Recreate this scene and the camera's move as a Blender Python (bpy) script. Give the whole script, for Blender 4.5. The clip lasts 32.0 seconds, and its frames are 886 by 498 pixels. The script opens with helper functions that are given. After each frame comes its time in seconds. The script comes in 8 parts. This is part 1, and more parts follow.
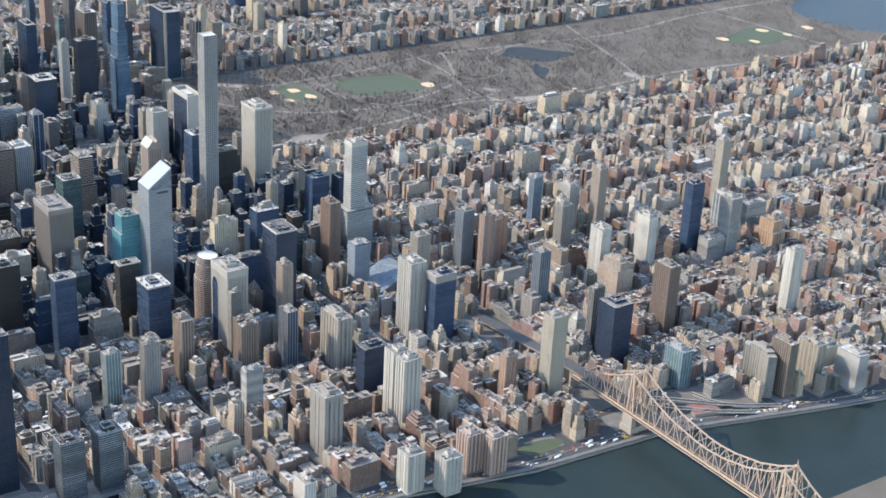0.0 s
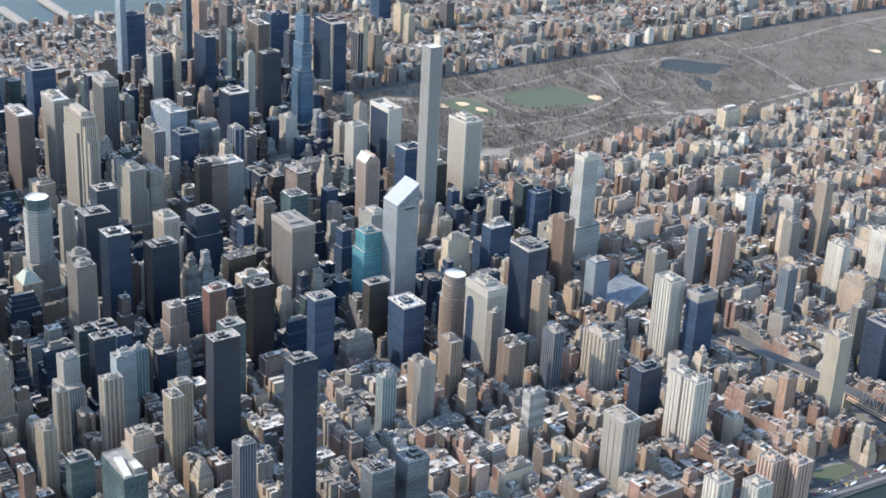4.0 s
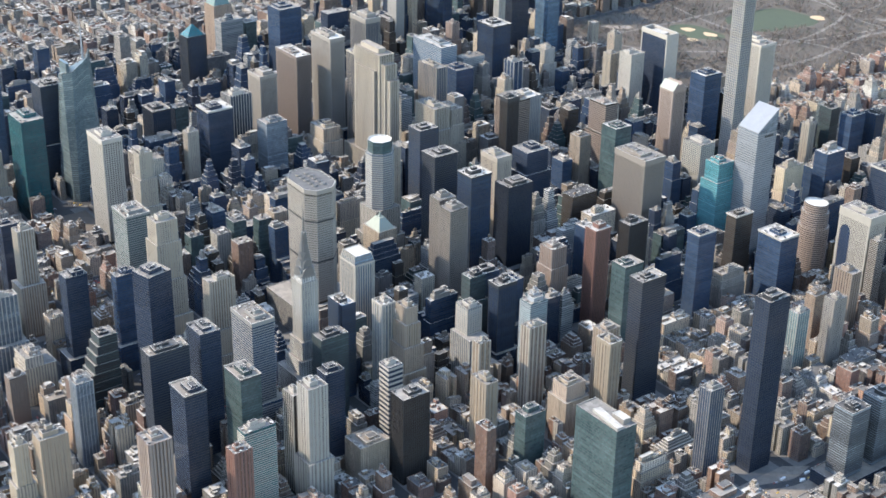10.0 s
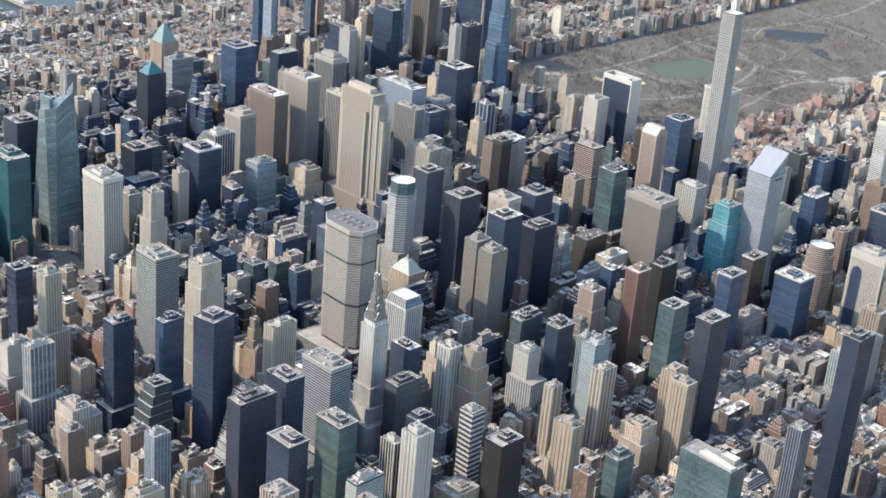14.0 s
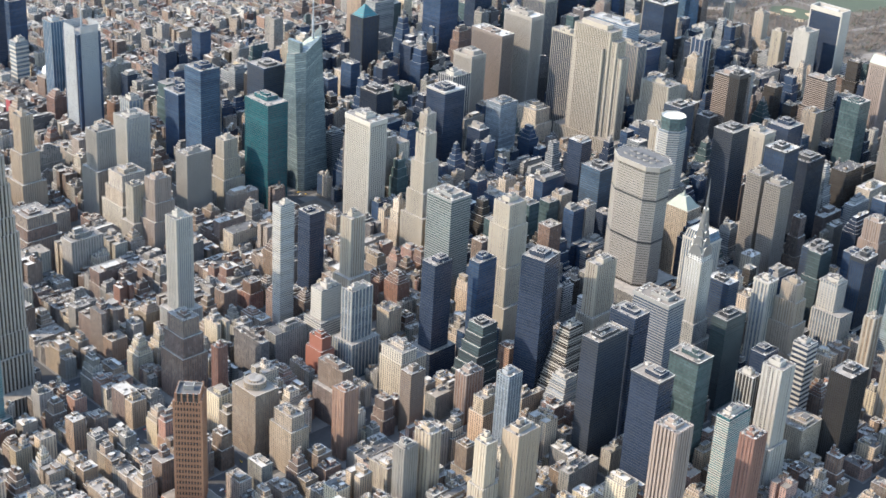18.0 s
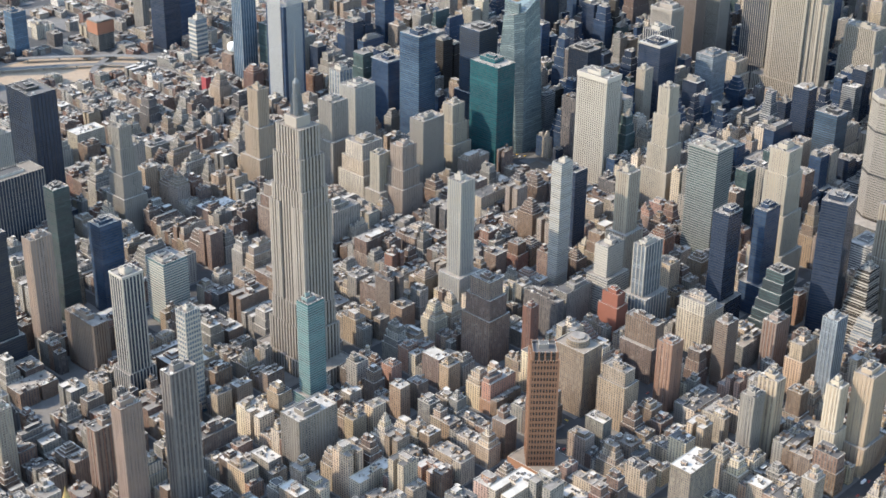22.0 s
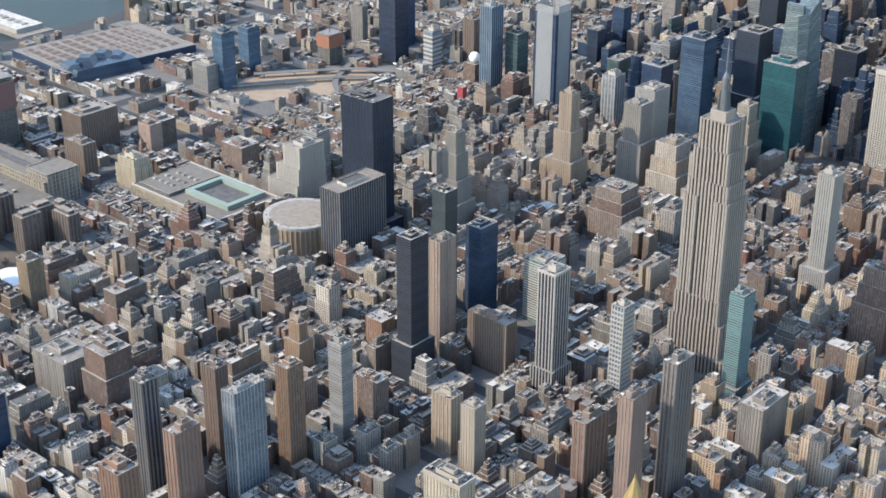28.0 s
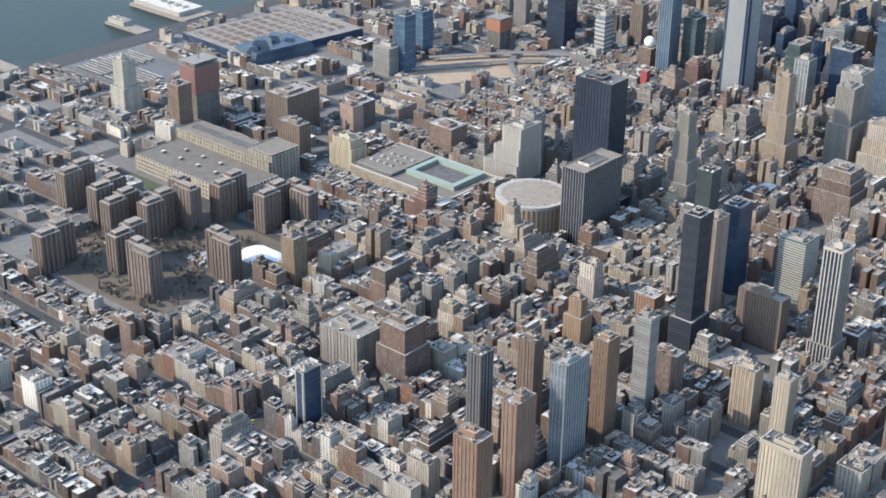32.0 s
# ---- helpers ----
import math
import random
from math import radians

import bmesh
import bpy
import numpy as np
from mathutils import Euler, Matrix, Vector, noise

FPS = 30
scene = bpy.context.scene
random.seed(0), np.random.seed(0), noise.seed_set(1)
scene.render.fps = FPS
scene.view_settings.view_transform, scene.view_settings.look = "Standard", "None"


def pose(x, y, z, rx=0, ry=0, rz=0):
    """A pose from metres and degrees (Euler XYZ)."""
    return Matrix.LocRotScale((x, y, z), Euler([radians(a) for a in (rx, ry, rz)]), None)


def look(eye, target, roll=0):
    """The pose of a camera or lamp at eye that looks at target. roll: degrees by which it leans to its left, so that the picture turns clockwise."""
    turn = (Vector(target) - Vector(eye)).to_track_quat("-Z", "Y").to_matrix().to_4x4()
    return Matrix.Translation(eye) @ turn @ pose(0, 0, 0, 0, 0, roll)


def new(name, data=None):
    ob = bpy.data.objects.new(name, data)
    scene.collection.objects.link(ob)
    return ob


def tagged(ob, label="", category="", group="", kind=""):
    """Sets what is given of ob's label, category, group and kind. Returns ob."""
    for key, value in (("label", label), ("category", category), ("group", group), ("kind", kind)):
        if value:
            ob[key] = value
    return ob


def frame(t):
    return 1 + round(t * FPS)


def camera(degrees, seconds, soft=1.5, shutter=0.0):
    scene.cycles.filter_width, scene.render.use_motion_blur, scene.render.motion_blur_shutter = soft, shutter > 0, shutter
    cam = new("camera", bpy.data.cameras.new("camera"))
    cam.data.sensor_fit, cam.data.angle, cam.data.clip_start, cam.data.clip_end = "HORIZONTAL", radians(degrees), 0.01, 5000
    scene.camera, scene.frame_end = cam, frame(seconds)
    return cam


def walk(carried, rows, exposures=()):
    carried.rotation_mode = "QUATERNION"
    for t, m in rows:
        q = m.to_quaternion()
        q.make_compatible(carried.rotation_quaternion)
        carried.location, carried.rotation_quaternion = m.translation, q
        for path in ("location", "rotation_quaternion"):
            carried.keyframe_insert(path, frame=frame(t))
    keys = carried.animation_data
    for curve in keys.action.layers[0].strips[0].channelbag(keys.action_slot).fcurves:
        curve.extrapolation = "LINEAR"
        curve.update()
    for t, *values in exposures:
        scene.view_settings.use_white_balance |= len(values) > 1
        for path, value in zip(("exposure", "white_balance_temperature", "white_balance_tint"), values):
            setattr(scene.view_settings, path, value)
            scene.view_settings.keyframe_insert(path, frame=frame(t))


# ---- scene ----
cam = camera(33.21, 32.0, soft=1.7)
PATH = [
    (0, (871.02, 146.26, 382.93), (427.56, 467.16, 137.23), 3.11),
    (0.5, (858.94, 134.02, 381.19), (415.58, 455.48, 136.03), 3.27),
    (1, (846.88, 121.86, 379.41), (401.54, 442.28, 136.50), 3.36),
    (1.5, (834.86, 109.77, 377.60), (386.87, 428.61, 137.50), 3.36),
    (2, (822.87, 97.74, 375.76), (373.55, 415.70, 136.98), 3.41),
    (2.5, (810.91, 85.79, 373.90), (362.38, 404.35, 134.45), 3.60),
    (3, (798.98, 73.90, 372.01), (352.00, 394.00, 131.72), 3.30),
    (3.5, (787.09, 62.07, 370.10), (340.45, 382.65, 129.81), 3.11),
    (5.5, (739.84, 15.38, 362.29), (295.14, 336.16, 118.69), 2.64),
    (6, (728.11, 3.85, 360.31), (281.81, 323.00, 117.50), 2.52),
    (6.5, (716.42, -7.62, 358.31), (269.52, 309.45, 113.89), 2.57),
    (7, (704.76, -19.04, 356.31), (259.09, 296.97, 108.30), 2.77),
    (7.5, (693.14, -30.41, 354.31), (250.43, 288.38, 104.54), 3.26),
    (8, (681.55, -41.72, 352.30), (240.71, 279.86, 102.82), 3.29),
    (8.5, (670.00, -52.99, 350.30), (230.20, 269.85, 100.59), 2.93),
    (9, (658.49, -64.21, 348.29), (220.62, 257.89, 94.27), 2.21),
    (9.5, (647.01, -75.38, 346.29), (210.39, 244.14, 86.91), 1.35),
    (10, (635.57, -86.51, 344.29), (202.80, 235.50, 81.57), 1.05),
    (10.5, (624.16, -97.59, 342.31), (198.53, 234.24, 80.16), 1.22),
    (11, (612.80, -108.63, 340.33), (194.19, 235.41, 82.65), 1.33),
    (11.5, (601.47, -119.64, 338.37), (187.77, 235.59, 88.04), 1.59),
    (12, (590.18, -130.60, 336.42), (181.50, 237.97, 97.41), 2.07),
    (12.5, (578.93, -141.53, 334.48), (180.05, 239.37, 98.25), 3.03),
    (13, (567.72, -152.42, 332.57), (176.36, 234.86, 94.14), 3.43),
    (13.5, (556.55, -163.28, 330.68), (174.48, 233.34, 92.54), 4.69),
    (15.5, (512.28, -206.41, 323.36), (138.71, 190.60, 72.70), 4.55),
    (16, (501.31, -217.12, 321.61), (120.43, 173.12, 71.33), 2.90),
    (16.5, (490.39, -227.81, 319.89), (109.14, 165.43, 74.90), 2.85),
    (17, (479.50, -238.47, 318.21), (100.60, 157.40, 73.83), 3.36),
    (17.5, (468.67, -249.12, 316.56), (89.08, 142.24, 66.06), 3.24),
    (18, (457.87, -259.74, 314.95), (81.55, 128.82, 55.33), 3.43),
    (18.5, (447.12, -270.34, 313.39), (72.64, 117.09, 49.44), 3.50),
    (19, (436.41, -280.93, 311.87), (57.28, 105.16, 52.65), 3.54),
    (19.5, (425.75, -291.50, 310.40), (42.71, 93.34, 55.10), 3.03),
    (20, (415.13, -302.06, 308.98), (32.12, 78.99, 48.00), 2.25),
    (20.5, (404.55, -312.60, 307.60), (21.50, 65.93, 43.05), 0.75),
    (21, (394.02, -323.13, 306.29), (12.68, 53.26, 36.28), 0.18),
    (21.5, (383.54, -333.66, 305.02), (7.53, 44.76, 30.40), -0.03),
    (22, (373.10, -344.17, 303.82), (2.21, 43.12, 34.67), 0.71),
    (22.5, (362.71, -354.68, 302.67), (-7.80, 41.33, 45.98), 1.72),
    (23, (352.37, -365.19, 301.59), (-18.90, 33.97, 50.92), 1.69),
    (23.5, (342.07, -375.69, 300.57), (-27.59, 23.46, 47.52), 1.55),
    (24, (331.82, -386.19, 299.61), (-34.93, 11.72, 40.44), 1.48),
    (24.5, (321.62, -396.69, 298.72), (-43.17, 0.16, 35.21), 1.47),
    (25, (311.46, -407.19, 297.91), (-49.79, -9.47, 30.86), 1.90),
    (25.5, (301.36, -417.69, 297.16), (-55.59, -19.07, 25.72), 2.26),
    (27.5, (261.44, -459.76, 294.96), (-97.84, -59.55, 28.97), -0.25),
    (28, (251.58, -470.30, 294.61), (-107.73, -65.89, 35.09), 0.23),
    (28.5, (241.78, -480.85, 294.34), (-116.80, -72.23, 40.47), 0.61),
    (29, (232.02, -491.42, 294.16), (-126.68, -80.87, 43.60), 0.79),
    (29.5, (222.32, -502.00, 294.08), (-137.65, -92.79, 43.12), 0.72),
    (30, (212.67, -512.59, 294.08), (-142.17, -101.31, 39.25), 0.87),
    (30.5, (203.07, -523.21, 294.18), (-150.70, -111.86, 37.99), 0.71),
    (31, (193.53, -533.84, 294.37), (-161.58, -124.70, 36.49), 0.57),
    (31.5, (184.04, -544.50, 294.67), (-171.37, -137.51, 33.80), 0.55),
    (32, (174.60, -555.17, 295.06), (-178.85, -148.24, 31.46), 0.68),
]
EXPOSURE = [(0, 1.84, 6500, 10), (6, 1.95, 6550, 10), (13, 1.98, 6750, 10), (19, 2.07, 6900, 10), (21, 2.08, 6980, 10), (22, 1.87, 6980, 10), (24, 1.68, 6780, 10), (32, 1.66, 6680, 10)]
walk(cam, [(t, look(eye, target, roll)) for t, eye, target, roll in PATH],
     EXPOSURE)

# Model scale: one metre of the city is S metres here. x runs across town (east), y uptown.
S = 0.3

# ---- light ----
SUN_AZ, SUN_EL = 219.0, 37.0        # clockwise from uptown; above the horizon
world = bpy.data.worlds.new("sky")
scene.world = world
world.use_nodes = True
sky = world.node_tree.nodes.new("ShaderNodeTexSky")
sky.sky_type, sky.sun_disc = "NISHITA", False
sky.sun_elevation, sky.sun_rotation = radians(SUN_EL), radians(SUN_AZ)
sky.air_density, sky.dust_density, sky.ozone_density = 1.3, 0.5, 2.6
back = world.node_tree.nodes["Background"]
back.inputs[1].default_value = 0.15
world.node_tree.links.new(sky.outputs[0], back.inputs[0])
sun_data = bpy.data.lights.new("sun", "SUN")
sun_data.energy, sun_data.angle, sun_data.color = 2.0, radians(0.53), (1.0, 0.90, 0.76)
sun = new("sun", sun_data)
sun_dir = Vector((math.sin(radians(SUN_AZ)) * math.cos(radians(SUN_EL)), math.cos(radians(SUN_AZ)) * math.cos(radians(SUN_EL)), math.sin(radians(SUN_EL))))
sun.matrix_world = look(sun_dir * 2000, (0, 0, 0))


# ---- materials ----
def shader(name):
    m = bpy.data.materials.new(name)
    m.use_nodes = True
    nt = m.node_tree
    return m, nt, nt.nodes["Principled BSDF"]


def node(nt, kind, **inputs):
    n = nt.nodes.new(kind)
    for key, value in inputs.items():
        k = int(key[1:]) if key[0] == "i" and key[1:].isdigit() else key
        if hasattr(value, "is_output"):
            nt.links.new(value, n.inputs[k])
        else:
            n.inputs[k].default_value = value
    return n


def calc(nt, op, a, b=0.0, c=0.0):
    n = nt.nodes.new("ShaderNodeMath")
    n.operation = op
    for i, value in enumerate((a, b, c)):
        if hasattr(value, "is_output"):
            nt.links.new(value, n.inputs[i])
        else:
            n.inputs[i].default_value = value
    return n.outputs[0]


def blend(nt, fac, a, b):
    n = nt.nodes.new("ShaderNodeMix")
    n.data_type = "RGBA"
    for i, value in ((0, fac), (6, a), (7, b)):
        if hasattr(value, "is_output"):
            nt.links.new(value, n.inputs[i])
        else:
            n.inputs[i].default_value = value if i == 0 else (*value, 1.0)
    return n.outputs[2]


def ground_pos(nt, k):
    """World place in city metres times k."""
    geo = nt.nodes.new("ShaderNodeNewGeometry")
    v = nt.nodes.new("ShaderNodeVectorMath")
    v.operation = "SCALE"
    nt.links.new(geo.outputs["Position"], v.inputs[0])
    v.inputs[3].default_value = k / S
    return v.outputs[0]


def any_random(nt):
    """A number for each loose piece of each object."""
    geo, info = nt.nodes.new("ShaderNodeNewGeometry"), nt.nodes.new("ShaderNodeObjectInfo")
    return calc(nt, "FRACT", calc(nt, "ADD", geo.outputs["Random Per Island"], calc(nt, "MULTIPLY", info.outputs["Random"], 7.31)))


def rough_stuff(name, colour, dark, size=6.0, rough=0.9, amount=0.6, fine=0.8, patches=0.14):
    """Mineral surface: two scales of blotches between two colours, with a fine bump."""
    m, nt, b = shader(name)
    n1 = node(nt, "ShaderNodeTexNoise", Vector=ground_pos(nt, 1 / size), Scale=1.0, Detail=4.0)
    n2 = node(nt, "ShaderNodeTexNoise", Vector=ground_pos(nt, fine), Scale=1.0, Detail=2.0)
    f = calc(nt, "MULTIPLY", calc(nt, "ADD", n1.outputs[0], calc(nt, "MULTIPLY", n2.outputs[0], 0.5)), amount)
    patch = node(nt, "ShaderNodeTexVoronoi", Vector=ground_pos(nt, patches), Scale=1.0)
    f = calc(nt, "ADD", calc(nt, "SUBTRACT", f, 0.35), calc(nt, "ADD", calc(nt, "MULTIPLY", any_random(nt), 0.45), calc(nt, "MULTIPLY", node(nt, "ShaderNodeSeparateXYZ", Vector=patch.outputs["Color"]).outputs[0], 0.35)))
    nt.links.new(blend(nt, f, colour, dark), b.inputs["Base Color"])
    b.inputs["Roughness"].default_value = rough
    return m


def facade(name, colour, glass=(0.03, 0.04, 0.055), bay=3.2, storey=3.3, fill=(0.5, 0.56), rough=0.85, spread=0.62):
    """Masonry or panel wall with rows of window panes, laid out in metres along the wall and up it."""
    m, nt, b = shader(name)
    uv = nt.nodes.new("ShaderNodeUVMap")
    xyz = node(nt, "ShaderNodeSeparateXYZ", Vector=uv.outputs[0])
    rnd = any_random(nt)
    stretch = calc(nt, "ADD", 0.8, calc(nt, "MULTIPLY", rnd, 0.5))
    u = calc(nt, "DIVIDE", xyz.outputs[0], calc(nt, "MULTIPLY", stretch, bay))
    v = calc(nt, "DIVIDE", xyz.outputs[1], storey)
    inu = calc(nt, "LESS_THAN", calc(nt, "FRACT", u), fill[0])
    inv = calc(nt, "LESS_THAN", calc(nt, "FRACT", calc(nt, "ADD", v, 0.25)), fill[1])
    win = calc(nt, "MULTIPLY", inu, inv)
    cell = node(nt, "ShaderNodeCombineXYZ", X=calc(nt, "FLOOR", u), Y=calc(nt, "FLOOR", v), Z=calc(nt, "MULTIPLY", rnd, 91.0))
    white = node(nt, "ShaderNodeTexWhiteNoise", Vector=cell.outputs[0])
    blinds = calc(nt, "MULTIPLY", calc(nt, "POWER", white.outputs[0], 5.0), 0.45)
    pane = blend(nt, calc(nt, "MULTIPLY", white.outputs[0], 0.2), glass, colour)
    pane = blend(nt, blinds, pane, (0.45, 0.43, 0.38))
    stain = node(nt, "ShaderNodeTexNoise", Vector=ground_pos(nt, 0.06), Scale=1.0, Detail=5.0)
    bay_tone = node(nt, "ShaderNodeTexWhiteNoise", Vector=node(nt, "ShaderNodeCombineXYZ", X=calc(nt, "FLOOR", calc(nt, "DIVIDE", u, 2.0)), Z=calc(nt, "MULTIPLY", rnd, 37.0)).outputs[0])
    streak = node(nt, "ShaderNodeTexNoise", Vector=node(nt, "ShaderNodeCombineXYZ", X=calc(nt, "MULTIPLY", xyz.outputs[0], 0.8), Y=calc(nt, "MULTIPLY", xyz.outputs[1], 0.03), Z=calc(nt, "MULTIPLY", rnd, 50.0)).outputs[0], Scale=1.0, Detail=3.0)
    soot = calc(nt, "ADD", calc(nt, "MULTIPLY", calc(nt, "SUBTRACT", streak.outputs[0], 0.5), 0.7), calc(nt, "MULTIPLY", calc(nt, "SUBTRACT", bay_tone.outputs[0], 0.5), 0.22))
    light = calc(nt, "ADD", calc(nt, "ADD", 1.0 - spread / 2 - 0.07, soot), calc(nt, "ADD", calc(nt, "MULTIPLY", rnd, spread), calc(nt, "MULTIPLY", stain.outputs[0], 0.26)))
    hsv = node(nt, "ShaderNodeHueSaturation", Value=light, Color=(*colour, 1.0))
    nt.links.new(calc(nt, "ADD", 0.489, calc(nt, "MULTIPLY", calc(nt, "FRACT", calc(nt, "MULTIPLY", rnd, 29.7)), 0.022)), hsv.inputs["Hue"])
    nt.links.new(calc(nt, "ADD", 0.8, calc(nt, "MULTIPLY", calc(nt, "FRACT", calc(nt, "MULTIPLY", rnd, 17.3)), 0.4)), hsv.inputs["Saturation"])
    nt.links.new(blend(nt, win, hsv.outputs[0], pane), b.inputs["Base Color"])
    nt.links.new(calc(nt, "SUBTRACT", rough, calc(nt, "MULTIPLY", win, rough - 0.18)), b.inputs["Roughness"])
    bump = node(nt, "ShaderNodeBump", Strength=0.5, Distance=0.3 * S, Height=calc(nt, "SUBTRACT", 1.0, win))
    nt.links.new(bump.outputs[0], b.inputs["Normal"])
    return m


def curtain(name, colour, alt, storey=3.9, bay=1.6, rough=0.12, frame=0.12, frame_colour=(0.03, 0.034, 0.04), spec=0.36):
    """Curtain-wall glass: panes of slightly unlike tint between thin mullions and spandrels."""
    m, nt, b = shader(name)
    uv = nt.nodes.new("ShaderNodeUVMap")
    xyz = node(nt, "ShaderNodeSeparateXYZ", Vector=uv.outputs[0])
    u, v = calc(nt, "DIVIDE", xyz.outputs[0], bay), calc(nt, "DIVIDE", xyz.outputs[1], storey)
    cell = node(nt, "ShaderNodeCombineXYZ", X=calc(nt, "FLOOR", calc(nt, "DIVIDE", u, 2.0)), Y=calc(nt, "FLOOR", v))
    white = node(nt, "ShaderNodeTexWhiteNoise", Vector=cell.outputs[0])
    big = node(nt, "ShaderNodeTexNoise", Vector=ground_pos(nt, 0.02), Scale=1.0, Detail=3.0)
    row = node(nt, "ShaderNodeTexWhiteNoise", Vector=node(nt, "ShaderNodeCombineXYZ", Y=calc(nt, "FLOOR", v), Z=any_random(nt)).outputs[0])
    f = calc(nt, "ADD", calc(nt, "MULTIPLY", white.outputs[0], 0.45), calc(nt, "SUBTRACT", calc(nt, "MULTIPLY", big.outputs[0], 1.3), 0.55))
    f = calc(nt, "ADD", f, calc(nt, "MULTIPLY", calc(nt, "POWER", row.outputs[0], 3.0), 0.5))
    pane = blend(nt, f, colour, alt)
    line = calc(nt, "MAXIMUM", calc(nt, "LESS_THAN", calc(nt, "FRACT", u), frame), calc(nt, "LESS_THAN", calc(nt, "FRACT", v), frame * 1.8))
    nt.links.new(blend(nt, line, pane, frame_colour), b.inputs["Base Color"])
    nt.links.new(calc(nt, "ADD", rough, calc(nt, "MULTIPLY", line, 0.4)), b.inputs["Roughness"])
    b.inputs["Specular IOR Level"].default_value = spec
    wave = node(nt, "ShaderNodeTexNoise", Vector=ground_pos(nt, 0.09), Scale=1.0, Detail=3.0)
    tilt = calc(nt, "ADD", calc(nt, "MULTIPLY", wave.outputs[0], 2.2), calc(nt, "MULTIPLY", white.outputs[0], 0.05))
    nt.links.new(node(nt, "ShaderNodeBump", Strength=0.6, Distance=0.3 * S, Height=tilt).outputs[0], b.inputs["Normal"])
    return m


def plain(name, colour, rough=0.7, metal=0.0, vary=0.25, size=0.12):
    m, nt, b = shader(name)
    n1 = node(nt, "ShaderNodeTexNoise", Vector=ground_pos(nt, size), Scale=1.0, Detail=5.0)
    n2 = node(nt, "ShaderNodeTexNoise", Vector=ground_pos(nt, 1.3), Scale=1.0, Detail=2.0)
    f = calc(nt, "ADD", 1.0 - vary, calc(nt, "ADD", calc(nt, "MULTIPLY", n1.outputs[0], vary), calc(nt, "MULTIPLY", n2.outputs[0], vary)))
    hsv = node(nt, "ShaderNodeHueSaturation", Value=f, Color=(*colour, 1.0))
    nt.links.new(hsv.outputs[0], b.inputs["Base Color"])
    b.inputs["Roughness"].default_value, b.inputs["Metallic"].default_value = rough, metal
    return m


GREY_WHITE_BRICK = facade("grey_white_brick_wall", (0.275, 0.267, 0.253), bay=3.4)
BRICK_RED = facade("red_brick_wall", (0.145, 0.081, 0.058))
BRICK_BROWN = facade("brown_brick_wall", (0.12, 0.08, 0.06))
BRICK_TAN = facade("tan_brick_wall", (0.207, 0.156, 0.115))
BRICK_PINK = facade("pink_brick_wall", (0.209, 0.137, 0.106))
STONE_BEIGE = facade("beige_stone_wall", (0.281, 0.234, 0.181), bay=3.6)
STONE_GREY = facade("grey_stone_wall", (0.164, 0.149, 0.13), bay=3.6)
WHITE_BRICK = facade("white_brick_wall", (0.385, 0.355, 0.31), bay=4.2, fill=(0.5, 0.45))
CONCRETE_WALL = facade("concrete_wall", (0.199, 0.18, 0.156), bay=3.8, fill=(0.55, 0.5))
OCHRE_BRICK = facade("ochre_brick_wall", (0.178, 0.127, 0.089))
STONE_CREAM = facade("cream_stone_wall", (0.36, 0.295, 0.222), bay=3.6)
BRICK_SAND = facade("sand_brick_wall", (0.30, 0.23, 0.165))
BRICK_ROSE = facade("rose_brick_wall", (0.245, 0.15, 0.112))
DARK_BRICK = facade("dark_brick_wall", (0.08, 0.068, 0.064))
RIBBON_GREY = facade("ribbon_window_wall", (0.233, 0.233, 0.227), bay=50.0, storey=3.8, fill=(1.2, 0.5))
RIBBON_WHITE = facade("white_ribbon_wall", (0.272, 0.258, 0.234), bay=50.0, storey=3.8, fill=(1.2, 0.5))
GLASS_BLACK = curtain("black_glass", (0.012, 0.02, 0.038), (0.03, 0.043, 0.072))
GLASS_NAVY = curtain("navy_glass", (0.016, 0.032, 0.066), (0.042, 0.072, 0.125))
GLASS_BLUE = curtain("blue_glass", (0.032, 0.068, 0.115), (0.10, 0.16, 0.225))
GLASS_TEAL = curtain("teal_glass", (0.008, 0.072, 0.085), (0.022, 0.135, 0.148))
GLASS_BOTTLE = curtain("bottle_green_glass", (0.006, 0.045, 0.056), (0.016, 0.092, 0.105))
GLASS_CYAN = curtain("cyan_glass", (0.09, 0.15, 0.16), (0.18, 0.26, 0.265))
GLASS_AQUA = curtain("aqua_glass", (0.045, 0.165, 0.19), (0.12, 0.295, 0.325))
GLASS_PALE_TEAL = curtain("pale_teal_glass", (0.038, 0.098, 0.104), (0.09, 0.175, 0.178))
GLASS_GREY = curtain("grey_glass", (0.10, 0.12, 0.14), (0.24, 0.27, 0.30))
GLASS_GREEN = curtain("green_grey_glass", (0.03, 0.052, 0.054), (0.085, 0.125, 0.125))
GLASS_CRYSTAL = curtain("pale_green_grey_glass", (0.06, 0.088, 0.098), (0.16, 0.2, 0.205))
GLASS_BRONZE = curtain("bronze_glass", (0.028, 0.022, 0.018), (0.06, 0.05, 0.04))
ALUMINIUM = plain("aluminium_panels", (0.27, 0.285, 0.30), 0.45, 0.2)
LIMESTONE = plain("limestone", (0.265, 0.232, 0.19))
TRAVERTINE = plain("white_travertine", (0.32, 0.293, 0.255))
CONCRETE = plain("white_concrete", (0.265, 0.247, 0.222))
CONCRETE_GREY = plain("grey_concrete", (0.19, 0.172, 0.152))
GRANITE = plain("pink_granite", (0.215, 0.168, 0.142))
BRICK_ORANGE = plain("orange_brown_brick", (0.225, 0.112, 0.064))
DARK_METAL = plain("dark_metal", (0.02, 0.022, 0.026), 0.5)
